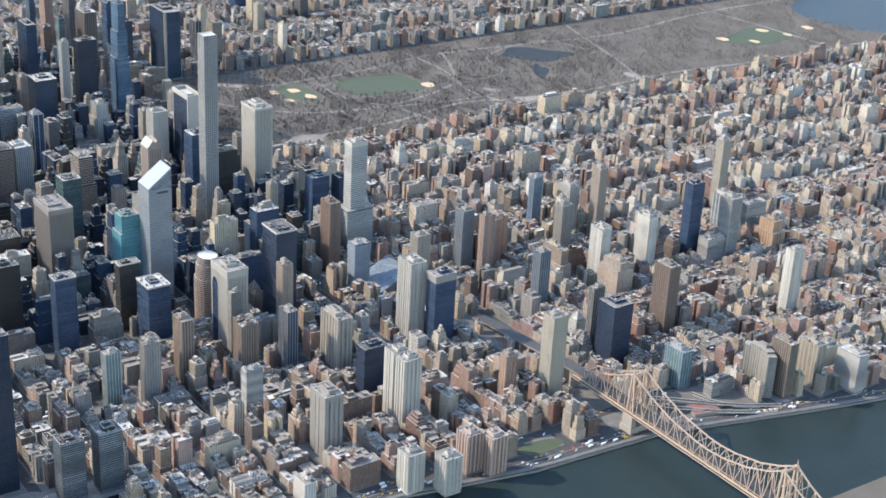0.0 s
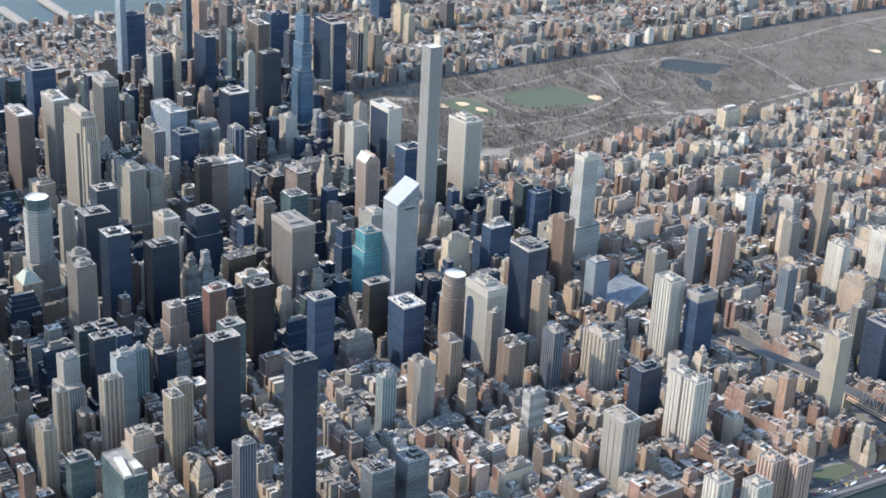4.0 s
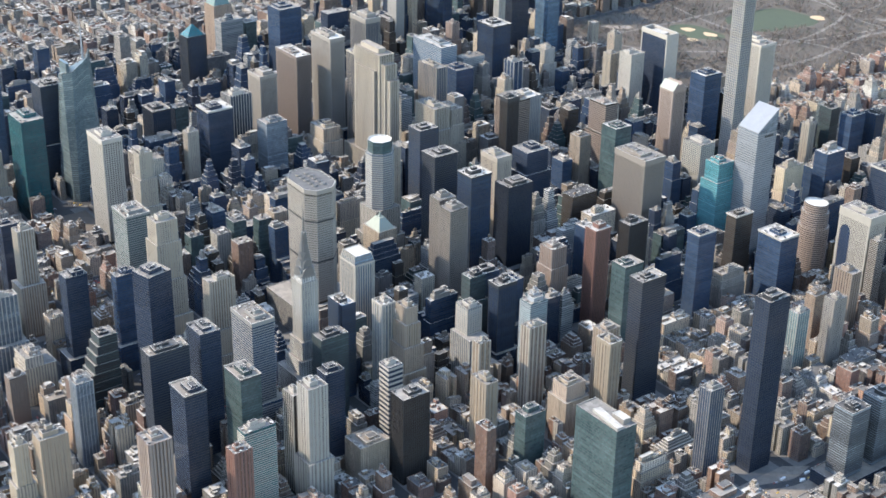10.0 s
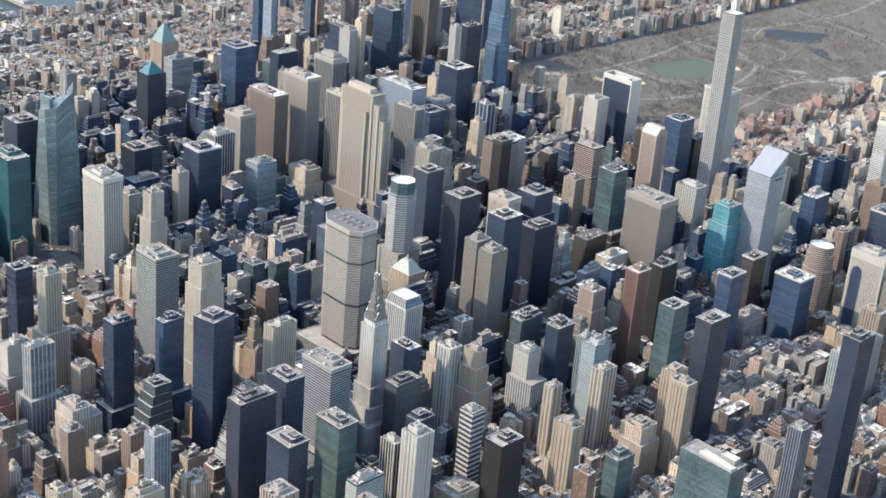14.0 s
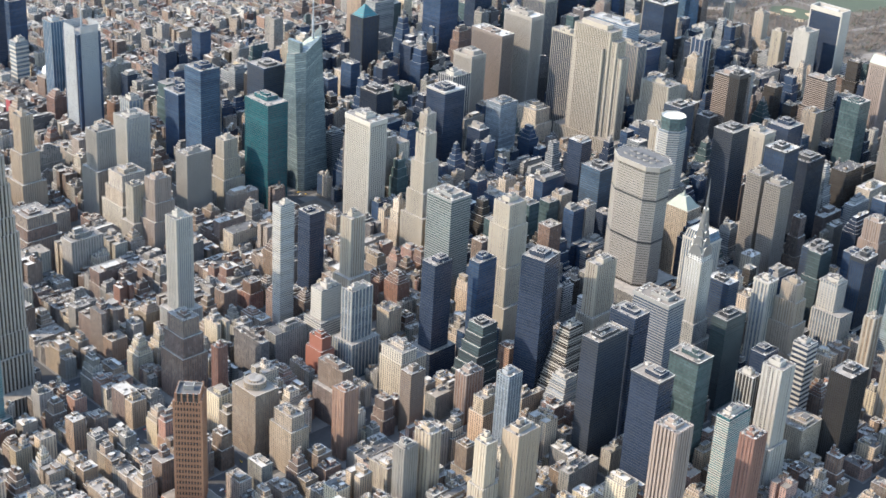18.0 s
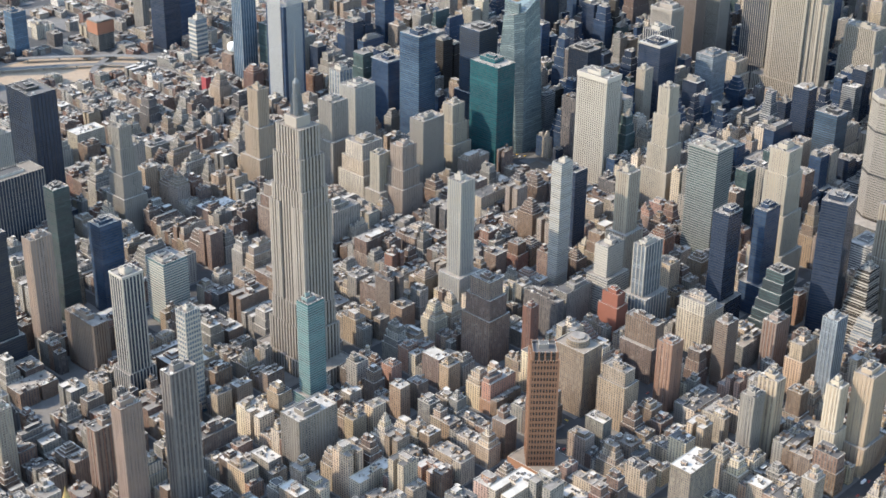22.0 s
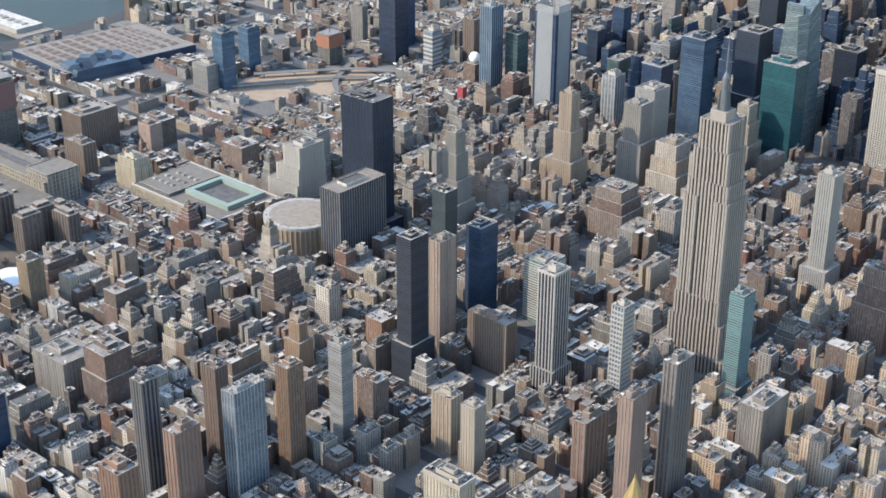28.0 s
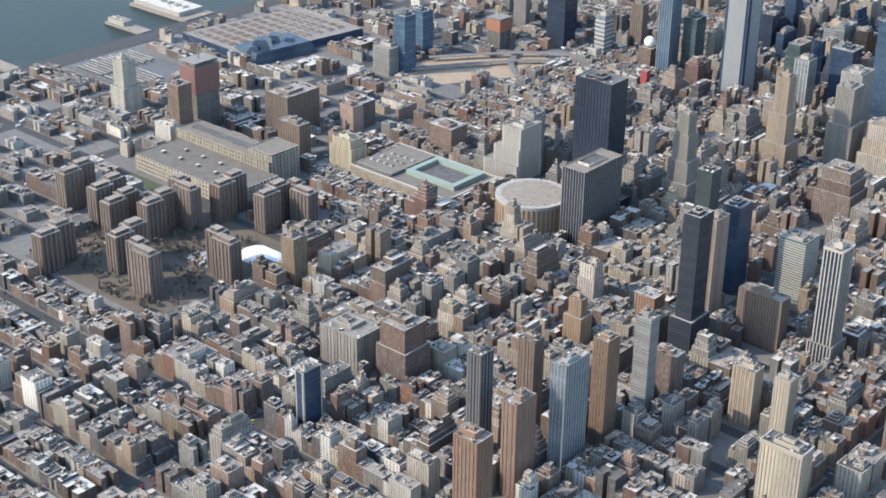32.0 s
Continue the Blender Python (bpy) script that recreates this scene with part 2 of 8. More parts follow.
STEEL = plain("stainless_steel", (0.17, 0.172, 0.172), 0.4, 0.55)
COPPER_DARK = plain("dark_weathered_copper", (0.10, 0.15, 0.14))
COPPER_GREEN = plain("green_copper", (0.25, 0.27, 0.225))
GOLD = plain("gilded_metal", (0.29, 0.205, 0.085), 0.45, 0.4)
CREAM_STEEL = plain("cream_painted_steel", (0.33, 0.242, 0.18), 0.6)
RED_PAINT = plain("red_paint", (0.19, 0.088, 0.07), 0.6)
WHITE_FABRIC = plain("white_fabric", (0.72, 0.715, 0.69), 0.7, vary=0.1)
ROOF_GREY = rough_stuff("grey_roof_gravel", (0.31, 0.275, 0.235), (0.10, 0.092, 0.084), 9.0)
ROOF_DARK = rough_stuff("tar_roof", (0.13, 0.122, 0.115), (0.045, 0.043, 0.042), 7.0)
ROOF_LIGHT = rough_stuff("silver_roof_coating", (0.56, 0.525, 0.47), (0.22, 0.2, 0.175), 8.0)
ROOF_TAN = rough_stuff("tan_roof_pavers", (0.27, 0.228, 0.182), (0.13, 0.112, 0.095), 8.0)
COPING = plain("pale_coping_stone", (0.40, 0.365, 0.315))
TANK_WOOD = plain("weathered_tank_wood", (0.20, 0.13, 0.08), 0.9)
ASPHALT = rough_stuff("asphalt", (0.058, 0.056, 0.055), (0.032, 0.032, 0.033), 14.0)
SIDEWALK = rough_stuff("sidewalk_concrete", (0.165, 0.155, 0.142), (0.095, 0.09, 0.084), 10.0)
PARK_SOIL = rough_stuff("winter_park_ground", (0.135, 0.105, 0.08), (0.065, 0.057, 0.043), 60.0, fine=0.2, patches=0.025)
LAWN = rough_stuff("lawn_grass", (0.06, 0.074, 0.037), (0.044, 0.053, 0.03), 30.0)
SAND = rough_stuff("infield_clay", (0.50, 0.36, 0.21), (0.40, 0.28, 0.17), 10.0)
DIRT = rough_stuff("bare_dirt", (0.36, 0.27, 0.18), (0.24, 0.18, 0.13), 25.0)
YARD_GRIT = rough_stuff("yard_grit", (0.17, 0.148, 0.122), (0.095, 0.084, 0.072), 16.0)
BARK = rough_stuff("bare_twigs", (0.145, 0.108, 0.084), (0.082, 0.064, 0.052), 12.0)
WATER, _nt, _b = shader("river_water")
_n = node(_nt, "ShaderNodeTexNoise", Vector=ground_pos(_nt, 0.012), Scale=1.0, Detail=3.0)
_nt.links.new(blend(_nt, _n.outputs[0], (0.014, 0.023, 0.023), (0.024, 0.033, 0.031)), _b.inputs["Base Color"])
_b.inputs["Roughness"].default_value = 0.3
_b.inputs["Specular IOR Level"].default_value = 0.06
_w = node(_nt, "ShaderNodeTexNoise", Vector=ground_pos(_nt, 0.15), Scale=1.0, Detail=4.0)
_nt.links.new(node(_nt, "ShaderNodeBump", Strength=0.6, Distance=0.5 * S, Height=_w.outputs[0]).outputs[0], _b.inputs["Normal"])


# ---- building kit ----
class Geo:
    """Collects faces in city metres; wall faces carry lengths in metres as their texture map."""

    def __init__(self):
        self.v, self.f, self.m, self.uv, self.mats = [], [], [], [], []

    def slot(self, mat):
        if mat not in self.mats:
            self.mats.append(mat)
        return self.mats.index(mat)

    def face(self, ids, mat, uv=None):
        self.f.append(ids)
        self.m.append(self.slot(mat))
        self.uv.extend(uv or [(self.v[i][0], self.v[i][1]) for i in ids])

    def ring(self, pts, z):
        n = len(self.v)
        self.v.extend((x, y, z) for x, y in pts)
        return list(range(n, n + len(pts)))

    def skin(self, a, b, mat):
        """Walls between two rings of the same count."""
        run = 0.0
        for i in range(len(a)):
            j = (i + 1) % len(a)
            p, q = self.v[a[i]], self.v[a[j]]
            step = math.hypot(q[0] - p[0], q[1] - p[1])
            z0, z1 = p[2], self.v[b[i]][2]
            self.face((a[i], a[j], b[j], b[i]), mat, ((run, z0), (run + step, z0), (run + step, z1), (run, z1)))
            run += step

    def prism(self, pts, z0, z1, wall, roof, lip=0.0, top=None):
        """Upright block on any counter-clockwise outline; lip: parapet height; top: another outline above."""
        a, b = self.ring(pts, z0), self.ring(top or pts, z1)
        self.skin(a, b, wall)
        if lip:
            pts = top or pts
            cx, cy = sum(p[0] for p in pts) / len(pts), sum(p[1] for p in pts) / len(pts)
            ext = max(max(abs(p[0] - cx), abs(p[1] - cy)) for p in pts)
            k = 1 - min(0.75 / ext, 0.2)
            inner = [(cx + (x - cx) * k, cy + (y - cy) * k) for x, y in pts]
            c = self.ring(inner, z1)
            d = self.ring(inner, z1 - lip)
            for i in range(len(b)):
                j = (i + 1) % len(b)
                self.face((b[i], b[j], c[j], c[i]), COPING)
                self.face((c[i], c[j], d[j], d[i]), roof)
            self.face(tuple(d), roof)
        else:
            self.face(tuple(b), roof)

    def box(self, x0, x1, y0, y1, z0, z1, wall, roof=None, lip=0.0):
        self.prism(((x0, y0), (x1, y0), (x1, y1), (x0, y1)), z0, z1, wall, roof or wall, lip)

    def cyl(self, x, y, r, z0, z1, mat, n=10, r1=None, cap=None):
        pts = [(x + r * math.cos(2 * math.pi * i / n), y + r * math.sin(2 * math.pi * i / n)) for i in range(n)]
        k = 1.0 if r1 is None else r1 / r
        self.prism(pts, z0, z1, mat, cap or mat, 0.0, [(x + (p - x) * k, y + (q - y) * k) for p, q in pts])

    def beam(self, p, q, w, mat):
        """Square bar from p to q."""
        p, q = Vector(p), Vector(q)
        d = (q - p).normalized()
        s = d.cross(Vector((0, 0, 1)) if abs(d.z) < 0.9 else Vector((1, 0, 0))).normalized() * w / 2
        t = d.cross(s).normalized() * w / 2
        n = len(self.v)
        for e in (p, q):
            self.v.extend(tuple(e + a * s + b * t) for a, b in ((-1, -1), (1, -1), (1, 1), (-1, 1)))
        for i in range(4):
            j = (i + 1) % 4
            self.face((n + i, n + j, n + 4 + j, n + 4 + i), mat)
        self.face((n + 3, n + 2, n + 1, n), mat)
        self.face((n + 4, n + 5, n + 6, n + 7), mat)

    def mesh(self, name, at=(0, 0, 0)):
        me = bpy.data.meshes.new(name)
        me.from_pydata([((x - at[0]) * S, (y - at[1]) * S, (z - at[2]) * S) for x, y, z in self.v], [], self.f)
        for mat in self.mats:
            me.materials.append(mat)
        me.polygons.foreach_set("material_index", self.m)
        layer = me.uv_layers.new(name="UVMap")
        layer.uv.foreach_set("vector", np.array(self.uv, dtype=np.float32).ravel())
        me.update()
        return me


def thing(name, x, y, label, category, z=0.0, group="", kind=""):
    ob = new(name)
    ob.location = (x * S, y * S, z * S)
    return tagged(ob, label, category, group, kind)


def part(name, geo, parent, label=""):
    """One mesh object under a thing, from geometry in city metres."""
    at = parent.matrix_basis.translation / S
    ob = new(name, geo.mesh(name, at))
    ob.parent = parent
    return tagged(ob, label)


def subpart(name, geo, piece, ob, label=""):
    """One mesh object under a part of a thing."""
    sub = new(name, geo.mesh(name, ob.matrix_basis.translation / S))
    sub.parent = piece
    return tagged(sub, label, kind="stuff")


def solid(name, geo, label, category, kind="", group=""):
    return tagged(new(name, geo.mesh(name)), label, category, group, kind)


def rect(cx, cy, w, d, rot=0.0):
    c, s = math.cos(radians(rot)), math.sin(radians(rot))
    return [(cx + x * c - y * s, cy + x * s + y * c) for x, y in ((-w / 2, -d / 2), (w / 2, -d / 2), (w / 2, d / 2), (-w / 2, d / 2))]


def piers(pts, z0, z1, mat, bay, width, proud):
    """Ribs that stand proud of every wall of an outline."""
    g = Geo()
    for i in range(len(pts)):
        (ax, ay), (bx, by) = pts[i], pts[(i + 1) % len(pts)]
        run = math.hypot(bx - ax, by - ay)
        n = max(1, round(run / bay))
        ux, uy = (bx - ax) / run, (by - ay) / run
        for k in range(n + 1):
            m = min(max(run * k / n, width / 2), run - width / 2)
            px, py = ax + ux * m, ay + uy * m
            hx, hy, ox, oy = ux * width / 2, uy * width / 2, uy * proud, -ux * proud
            g.prism(((px - hx + ox, py - hy + oy), (px + hx + ox, py + hy + oy), (px + hx - ox * 0.2, py + hy - oy * 0.2), (px - hx - ox * 0.2, py - hy - oy * 0.2)), z0, z1, mat, mat)
    return g


def bands(pts, z0, z1, mat, storey, tall, proud):
    """Spandrel rings, one a storey."""
    g = Geo()
    cx, cy = sum(p[0] for p in pts) / len(pts), sum(p[1] for p in pts) / len(pts)
    ext = max(max(abs(p[0] - cx), abs(p[1] - cy)) for p in pts)
    k = 1 + proud / ext
    out = [(cx + (x - cx) * k, cy + (y - cy) * k) for x, y in pts]
    for n in range(int((z1 - z0) / storey)):
        z = z0 + storey * (n + 0.5)
        a, b = g.ring(out, z), g.ring(out, z + tall)
        c, d = g.ring(pts, z), g.ring(pts, z + tall)
        g.skin(a, b, mat)
        for i in range(len(a)):
            j = (i + 1) % len(a)
            g.face((b[i], b[j], d[j], d[i]), mat)
            g.face((c[i], c[j], a[j], a[i]), mat)
    return g


taken = []      # ground already built on: x0, x1, y0, y1


def claim(cx, cy, w, d, pad=4.0):
    taken.append((cx - w / 2 - pad, cx + w / 2 + pad, cy - d / 2 - pad, cy + d / 2 + pad))


rng = random.Random(7)


def roof_gear(ob, cx, cy, w, d, z, mat, roof, rot=0.0, rich=True):
    """Stacked penthouse, cooling units, ducts and masts on a flat roof."""
    c, s = math.cos(radians(rot)), math.sin(radians(rot))

    def at(u, v):
        return cx + u * c - v * s, cy + u * s + v * c

    bw, bd, bh = w * rng.uniform(0.42, 0.66), d * rng.uniform(0.4, 0.62), rng.uniform(4.0, 7.5)
    ox, oy = w * rng.uniform(-0.1, 0.1), d * rng.uniform(-0.1, 0.1)
    g = Geo()
    g.prism(rect(*at(ox, oy), bw, bd, rot), z, z + bh, mat, rng.choice((roof, ROOF_GREY, ROOF_DARK)), 0.9)
    part("bulkhead", g, ob)
    g = Geo()
    g.prism(rect(*at(ox + bw * rng.uniform(-0.2, 0.2), oy + bd * rng.uniform(-0.15, 0.15)), bw * rng.uniform(0.3, 0.55), bd * rng.uniform(0.35, 0.6), rot), z + bh - 0.9, z + bh + rng.uniform(2.0, 5.0), mat, ROOF_DARK, 0.5)
    part("lift_house", g, ob)
    if not rich:
        return
    g = Geo()
    for _ in range(rng.randint(7, 12)):
        side = rng.random() < 0.5
        u = (rng.choice((-1, 1)) * rng.uniform(0.36, 0.44) if side else rng.uniform(-0.42, 0.42)) * w
        v = (rng.uniform(-0.42, 0.42) if side else rng.choice((-1, 1)) * rng.uniform(0.36, 0.44)) * d
        g.prism(rect(*at(u, v), rng.uniform(1.4, 4.2), rng.uniform(1.4, 4.2), rot), z, z + rng.uniform(0.9, 3.0), rng.choice((ROOF_LIGHT, ROOF_GREY, DARK_METAL)), rng.choice((ROOF_GREY, ROOF_DARK, ROOF_LIGHT)))
    for _ in range(rng.randint(3, 6)):
        g.prism(rect(*at(ox + bw * rng.uniform(-0.4, 0.4), oy + bd * rng.uniform(-0.4, 0.4)), rng.uniform(1.2, 3.0), rng.uniform(1.2, 3.0), rot), z + bh - 0.9, z + bh + rng.uniform(0.4, 1.8), rng.choice((ROOF_LIGHT, DARK_METAL, ROOF_GREY)), ROOF_GREY)
    tagged(part("cooling_plant", g, ob), kind="stuff")


def tower(name, label, cx, cy, w, d, h, wall, style="", trim=None, bay=4.5, storey=3.8, width=1.2, proud=0.6, tiers=(), roof=None,
          rot=0.0, category="building", lip=1.4, gear=True, z0=0.0, cap=0.0):
    """A high building: podium tiers (w, d, h, dx, dy), a shaft with real ribs or spandrels, a cap band, roof and roof gear."""
    roof = roof or ROOF_GREY
    trim = trim or CONCRETE
    ob = thing(name, cx, cy, label, category, z0)
    low = z0
    fw, fd = w, d
    for t in tiers:
        tw, td, th = t[:3]
        dx, dy = t[3:] if len(t) > 3 else (0, 0)
        g = Geo()
        g.prism(rect(cx + dx, cy + dy, tw, td, rot), z0, th, wall, roof, 1.0)
        tier = part("podium" if t is tiers[0] else "setback_tier", g, ob)
        fw, fd = max(fw, tw + 2 * abs(dx)), max(fd, td + 2 * abs(dy))
        if style and th > 25:
            pts = rect(cx + dx, cy + dy, tw, td, rot)
            subpart("podium_facing", piers(pts, low + 4, th - 0.5, trim, bay, width, proud) if "p" in style else bands(pts, low + 4, th - 1.5, trim, storey, storey * 0.42, proud), tier, ob)
    pts = rect(cx, cy, w, d, rot)
    g = Geo()
    g.prism(pts, z0, h, wall, roof, lip)
    shaft = part("shaft", g, ob)
    if "p" in style:
        subpart("facade_facing", piers(pts, z0 + 5, h - cap + 0.4, trim, bay, width, proud), shaft, ob)
    if "b" in style:
        subpart("spandrel_facing", bands(pts, z0 + 5, h - cap - 1, trim, storey, storey * 0.42, proud * (0.6 if "p" in style else 1.0)), shaft, ob)
    if cap:
        g = Geo()
        k = 1 + (proud + 0.3) * 2 / max(w, d)
        g.prism(rect(cx, cy, w + 2 * proud + 0.6, d + 2 * proud + 0.6, rot), h - cap, h + 0.3, trim, roof, 1.5)
        part("parapet_band", g, ob)
    if gear:
        roof_gear(ob, cx, cy, w, d, h - lip + (0.3 if cap else 0), trim if style else wall, roof, rot)
    if rot:
        fw = fd = max(fw, fd) * 1.25
    claim(cx, cy, fw, fd)
    return ob


# ---- ground, water and streets ----
def street_y(n):
    return 79.0 * (n - 34)


AVENUES = ((1290, 18), (1067, 30), (838, 30), (622, 30), (467, 23), (311, 42), (155, 24), (0, 30), (-311, 30), (-585, 30), (-860, 30), (-1134, 30), (-1408, 30), (-1640, 30))
WIDE = {14, 23, 34, 42, 57, 59, 72, 79, 86}
EAST_SHORE = ((1330, -2500), (1330, 700), (1310, 1000), (1330, 1580), (1375, 1800), (1392, 2060), (1470, 2348), (1600, 2900), (1700, 5200))
PARK = (-650, -12, 2010, 6200)


def shore_x(y):
    for (x0, y0), (x1, y1) in zip(EAST_SHORE, EAST_SHORE[1:]):
        if y0 <= y <= y1:
            return x0 + (x1 - x0) * (y - y0) / (y1 - y0)
    return 1330.0


def west_x(y):
    return -1900.0 + 0.0 * y if y < 700 else -1900.0 + min((y - 700) * 0.27, 240.0)


g = Geo()
ids = g.ring(((-16000, -16000), (16000, -16000), (16000, 16000), (-16000, 16000)), -4.0)
g.face(tuple(ids), WATER)
solid("water", g, "dark green-grey river water with small ripples", "water", "structure")
g = Geo()
west = [(west_x(y), y) for y in (12000, 3000, 1590, 1200, 700, 100, -800, -2500)]
g.prism([*EAST_SHORE, (1700, 12000), *west], -7.0, 0.0, CONCRETE_GREY, ASPHALT)
solid("ground", g, "asphalt street ground of the city behind a low sea wall", "ground", "structure")
g = Geo()
g.prism([(1660, 1500), (1880, 1500), (1900, 3200), (1690, 3200)], -7.0, 0.5, CONCRETE_GREY, PARK_SOIL)
solid("ground_island", g, "narrow river island with bare winter ground", "island", "structure")
g = Geo()
g.prism([(-16000, -16000), (-3300, -16000), (-3100, 16000), (-16000, 16000)], -7.0, 1.0, CONCRETE_GREY, PARK_SOIL)
solid("ground_far_shore", g, "low far bank of the wide river", "ground", "structure")
g = Geo()
g.box(PARK[0], PARK[1], PARK[2], PARK[3], 0.0, 3.0, CONCRETE_GREY, PARK_SOIL)
solid("ground_park", g, "brown winter park ground behind a low stone wall", "park", "structure")


def near_line(y):
    """x of the south-east limit of what is built, for a place along y."""
    pts = ((-1500, -900), (-1142, -560), (-475, 215), (0, 490), (200, 700), (857, 1160), (1056, 1320), (1500, 2000))
    if y <= pts[0][0]:
        return -900
    for (y0, x0), (y1, x1) in zip(pts, pts[1:]):
        if y <= y1:
            return x0 + (x1 - x0) * (y - y0) / (y1 - y0)
    return 2000


def far_line(y):
    """x of the north-west limit of what is built."""
    pts = ((-400, -2100), (1131, -1950), (2004, -1850), (3310, -1350), (4773, -900))
    if y <= pts[0][0]:
        return -2100
    for (y0, x0), (y1, x1) in zip(pts, pts[1:]):
        if y <= y1:
            return x0 + (x1 - x0) * (y - y0) / (y1 - y0)
    return -900


BROADWAY = ((150, -1200), (0, -869), (-311, 0), (-610, 869), (-760, 1500), (-860, 1975))


def on_broadway(x, y, r):
    for (x0, y0), (x1, y1) in zip(BROADWAY, BROADWAY[1:]):
        if y0 <= y <= y1:
            return abs(x - (x0 + (x1 - x0) * (y - y0) / (y1 - y0))) < r
    return False


# ---- towers: south-east corner, width, depth and height in city metres ----
def block(x, y, w, d, h, label, wall, style="", trim=None, name="office_tower", **more):
    return tower(name, label, x - w / 2, y + d / 2, w, d, h, wall, style, trim, **more)


def flat(x, y, w, d, h, label, wall, style="", trim=None, **more):
    return block(x, y, w, d, h, label, wall, style, trim, "apartment_tower", **more)


# round the grand terminal and the avenues behind it
block(-182, 839, 18, 22, 146, "slim pale limestone tower between dark glass blocks", STONE_BEIGE, "p", LIMESTONE, bay=4, width=2)
block(-188, 886, 46, 50, 175, "black glass office block with a white roof rim", GLASS_BLACK, cap=3, trim=TRAVERTINE, roof=ROOF_LIGHT)
block(-247, 964, 36, 46, 170, "black glass slab with white vertical stripes", GLASS_BLACK, "p", TRAVERTINE, bay=5.5, width=1.3)
block(-285, 1051, 47, 37, 182, "plain grey limestone slab with close vertical ribs", GLASS_BRONZE, "p", plain("grey_limestone", (0.215, 0.19, 0.165)), bay=2.4, width=1.5, cap=6, roof=ROOF_TAN)
block(-292, 1138, 79, 32, 204, "brown granite slab with close vertical ribs", GLASS_BRONZE, "p", plain("brown_granite", (0.125, 0.098, 0.086)), bay=2.4, width=1.5, cap=6, roof=ROOF_LIGHT)
block(-288, 1214, 71, 33, 228, "tall grey limestone slab with close vertical ribs", GLASS_BRONZE, "p", plain("pale_grey_limestone", (0.2, 0.18, 0.16)), bay=2.4, width=1.5, cap=7, roof=ROOF_LIGHT)
block(-606, 1284, 52, 55, 195, "dark navy glass slab with a flat roof", GLASS_NAVY)
block(-300, 828, 44, 37, 152, "black glass office block with a tan roof", GLASS_BLACK, "p", DARK_METAL, bay=4, width=0.6, cap=3, roof=ROOF_TAN)
block(157, 560, 50, 40, 179, "grey office block with continuous window bands", GLASS_GREEN, "b", plain("dull_grey_panels", (0.17, 0.172, 0.165)), bay=5, cap=4, roof=ROOF_TAN)
block(275, 555, 30, 34, 215, "tan stone skyscraper with a setback crown", STONE_BEIGE, "p", LIMESTONE, bay=4, width=2.2, tiers=((56, 54, 60), (44, 46, 120), (36, 40, 180)))
block(282, 406, 25, 33, 170, "dark glass tower with a flat roof", GLASS_BLACK, tiers=((40, 50, 40),))
block(297, 476, 19, 35, 158, "dark navy glass slab beside a stepped block", GLASS_NAVY, tiers=((36, 48, 46),))
block(440, 553, 20, 40, 187, "tan brick skyscraper with vertical piers", BRICK_TAN, "p", LIMESTONE, bay=4, width=2, tiers=((40, 56, 70), (30, 48, 110)))
block(561, 552, 57, 34, 177, "grey steel-clad office block with a light roof", GLASS_NAVY, "b", plain("steel_panels", (0.19, 0.185, 0.175), 0.5), cap=6, roof=ROOF_TAN, tiers=((70, 56, 50),))
block(667, 475, 43, 30, 168, "dark green glass block with a tan flat roof", GLASS_GREEN, roof=ROOF_TAN, cap=2, trim=DARK_METAL)
block(668, 396, 41, 30, 171, "black glass block with a tan flat roof", GLASS_BLACK, roof=ROOF_TAN, cap=2, trim=DARK_METAL)
block(575, 395, 26, 56, 185, "wide black glass slab with ribbed ends", GLASS_BLACK, "b", DARK_METAL, bay=4, roof=ROOF_TAN)
block(570, 470, 40, 30, 190, "black glass slab joined behind a twin", GLASS_BLACK, roof=ROOF_GREY)
block(595, 640, 24, 44, 139, "dark grey glass block beside a steel-crowned tower", GLASS_GREEN, "b", DARK_METAL)
block(585, 747, 24, 22, 157, "white ribbed slim tower with rounded strips", GLASS_GREY, "p", TRAVERTINE, bay=6, width=2.6, cap=3)
block(449, 967, 28, 34, 194, "brown concrete slab with close window rows", GLASS_BRONZE, "pb", plain("brown_grey_concrete", (0.165, 0.145, 0.128)), bay=3, width=1)
block(408, 976, 26, 32, 196, "brown concrete slab beside its twin", GLASS_BRONZE, "pb", plain("brown_grey_concrete", (0.165, 0.145, 0.128)), bay=3, width=1)
block(403, 1042, 37, 40, 217, "dark navy glass tower with a pale roof rim", GLASS_NAVY, "p", DARK_METAL, bay=4, width=0.6, cap=3, roof=ROOF_LIGHT)
block(399, 1123, 37, 50, 178, "black glass and metal tower of flat slabs", GLASS_BLACK, "p", DARK_METAL, bay=3, width=0.6)
block(304, 1042, 36, 46, 218, "black glass tower with fine window bands", GLASS_BLACK, "b", DARK_METAL, cap=3)
block(75, 1390, 52, 42, 172, "bronze glass tower with brown end wall", GLASS_BRONZE, "b", GRANITE, bay=4)
block(294, 1453, 38, 38, 174, "dark green glass octagonal tower with a light roof", GLASS_GREEN, roof=ROOF_LIGHT)
block(470, 1358, 74, 45, 195, "broad grey granite tower with deep vertical ribs", GLASS_BRONZE, "pb", plain("grey_brown_granite", (0.165, 0.143, 0.124)), bay=3.2, width=1.4, proud=0.9, cap=10, roof=ROOF_GREY)
block(391, 1574, 45, 35, 148, "dark glass tower framed by white ribs", GLASS_GREEN, "pb", TRAVERTINE, bay=5, width=1.2)
block(-274, 1615, 54, 48, 188, "dark navy glass slab with a pale roof", GLASS_NAVY, "p", DARK_METAL, bay=4, width=0.6, cap=3, roof=ROOF_LIGHT)
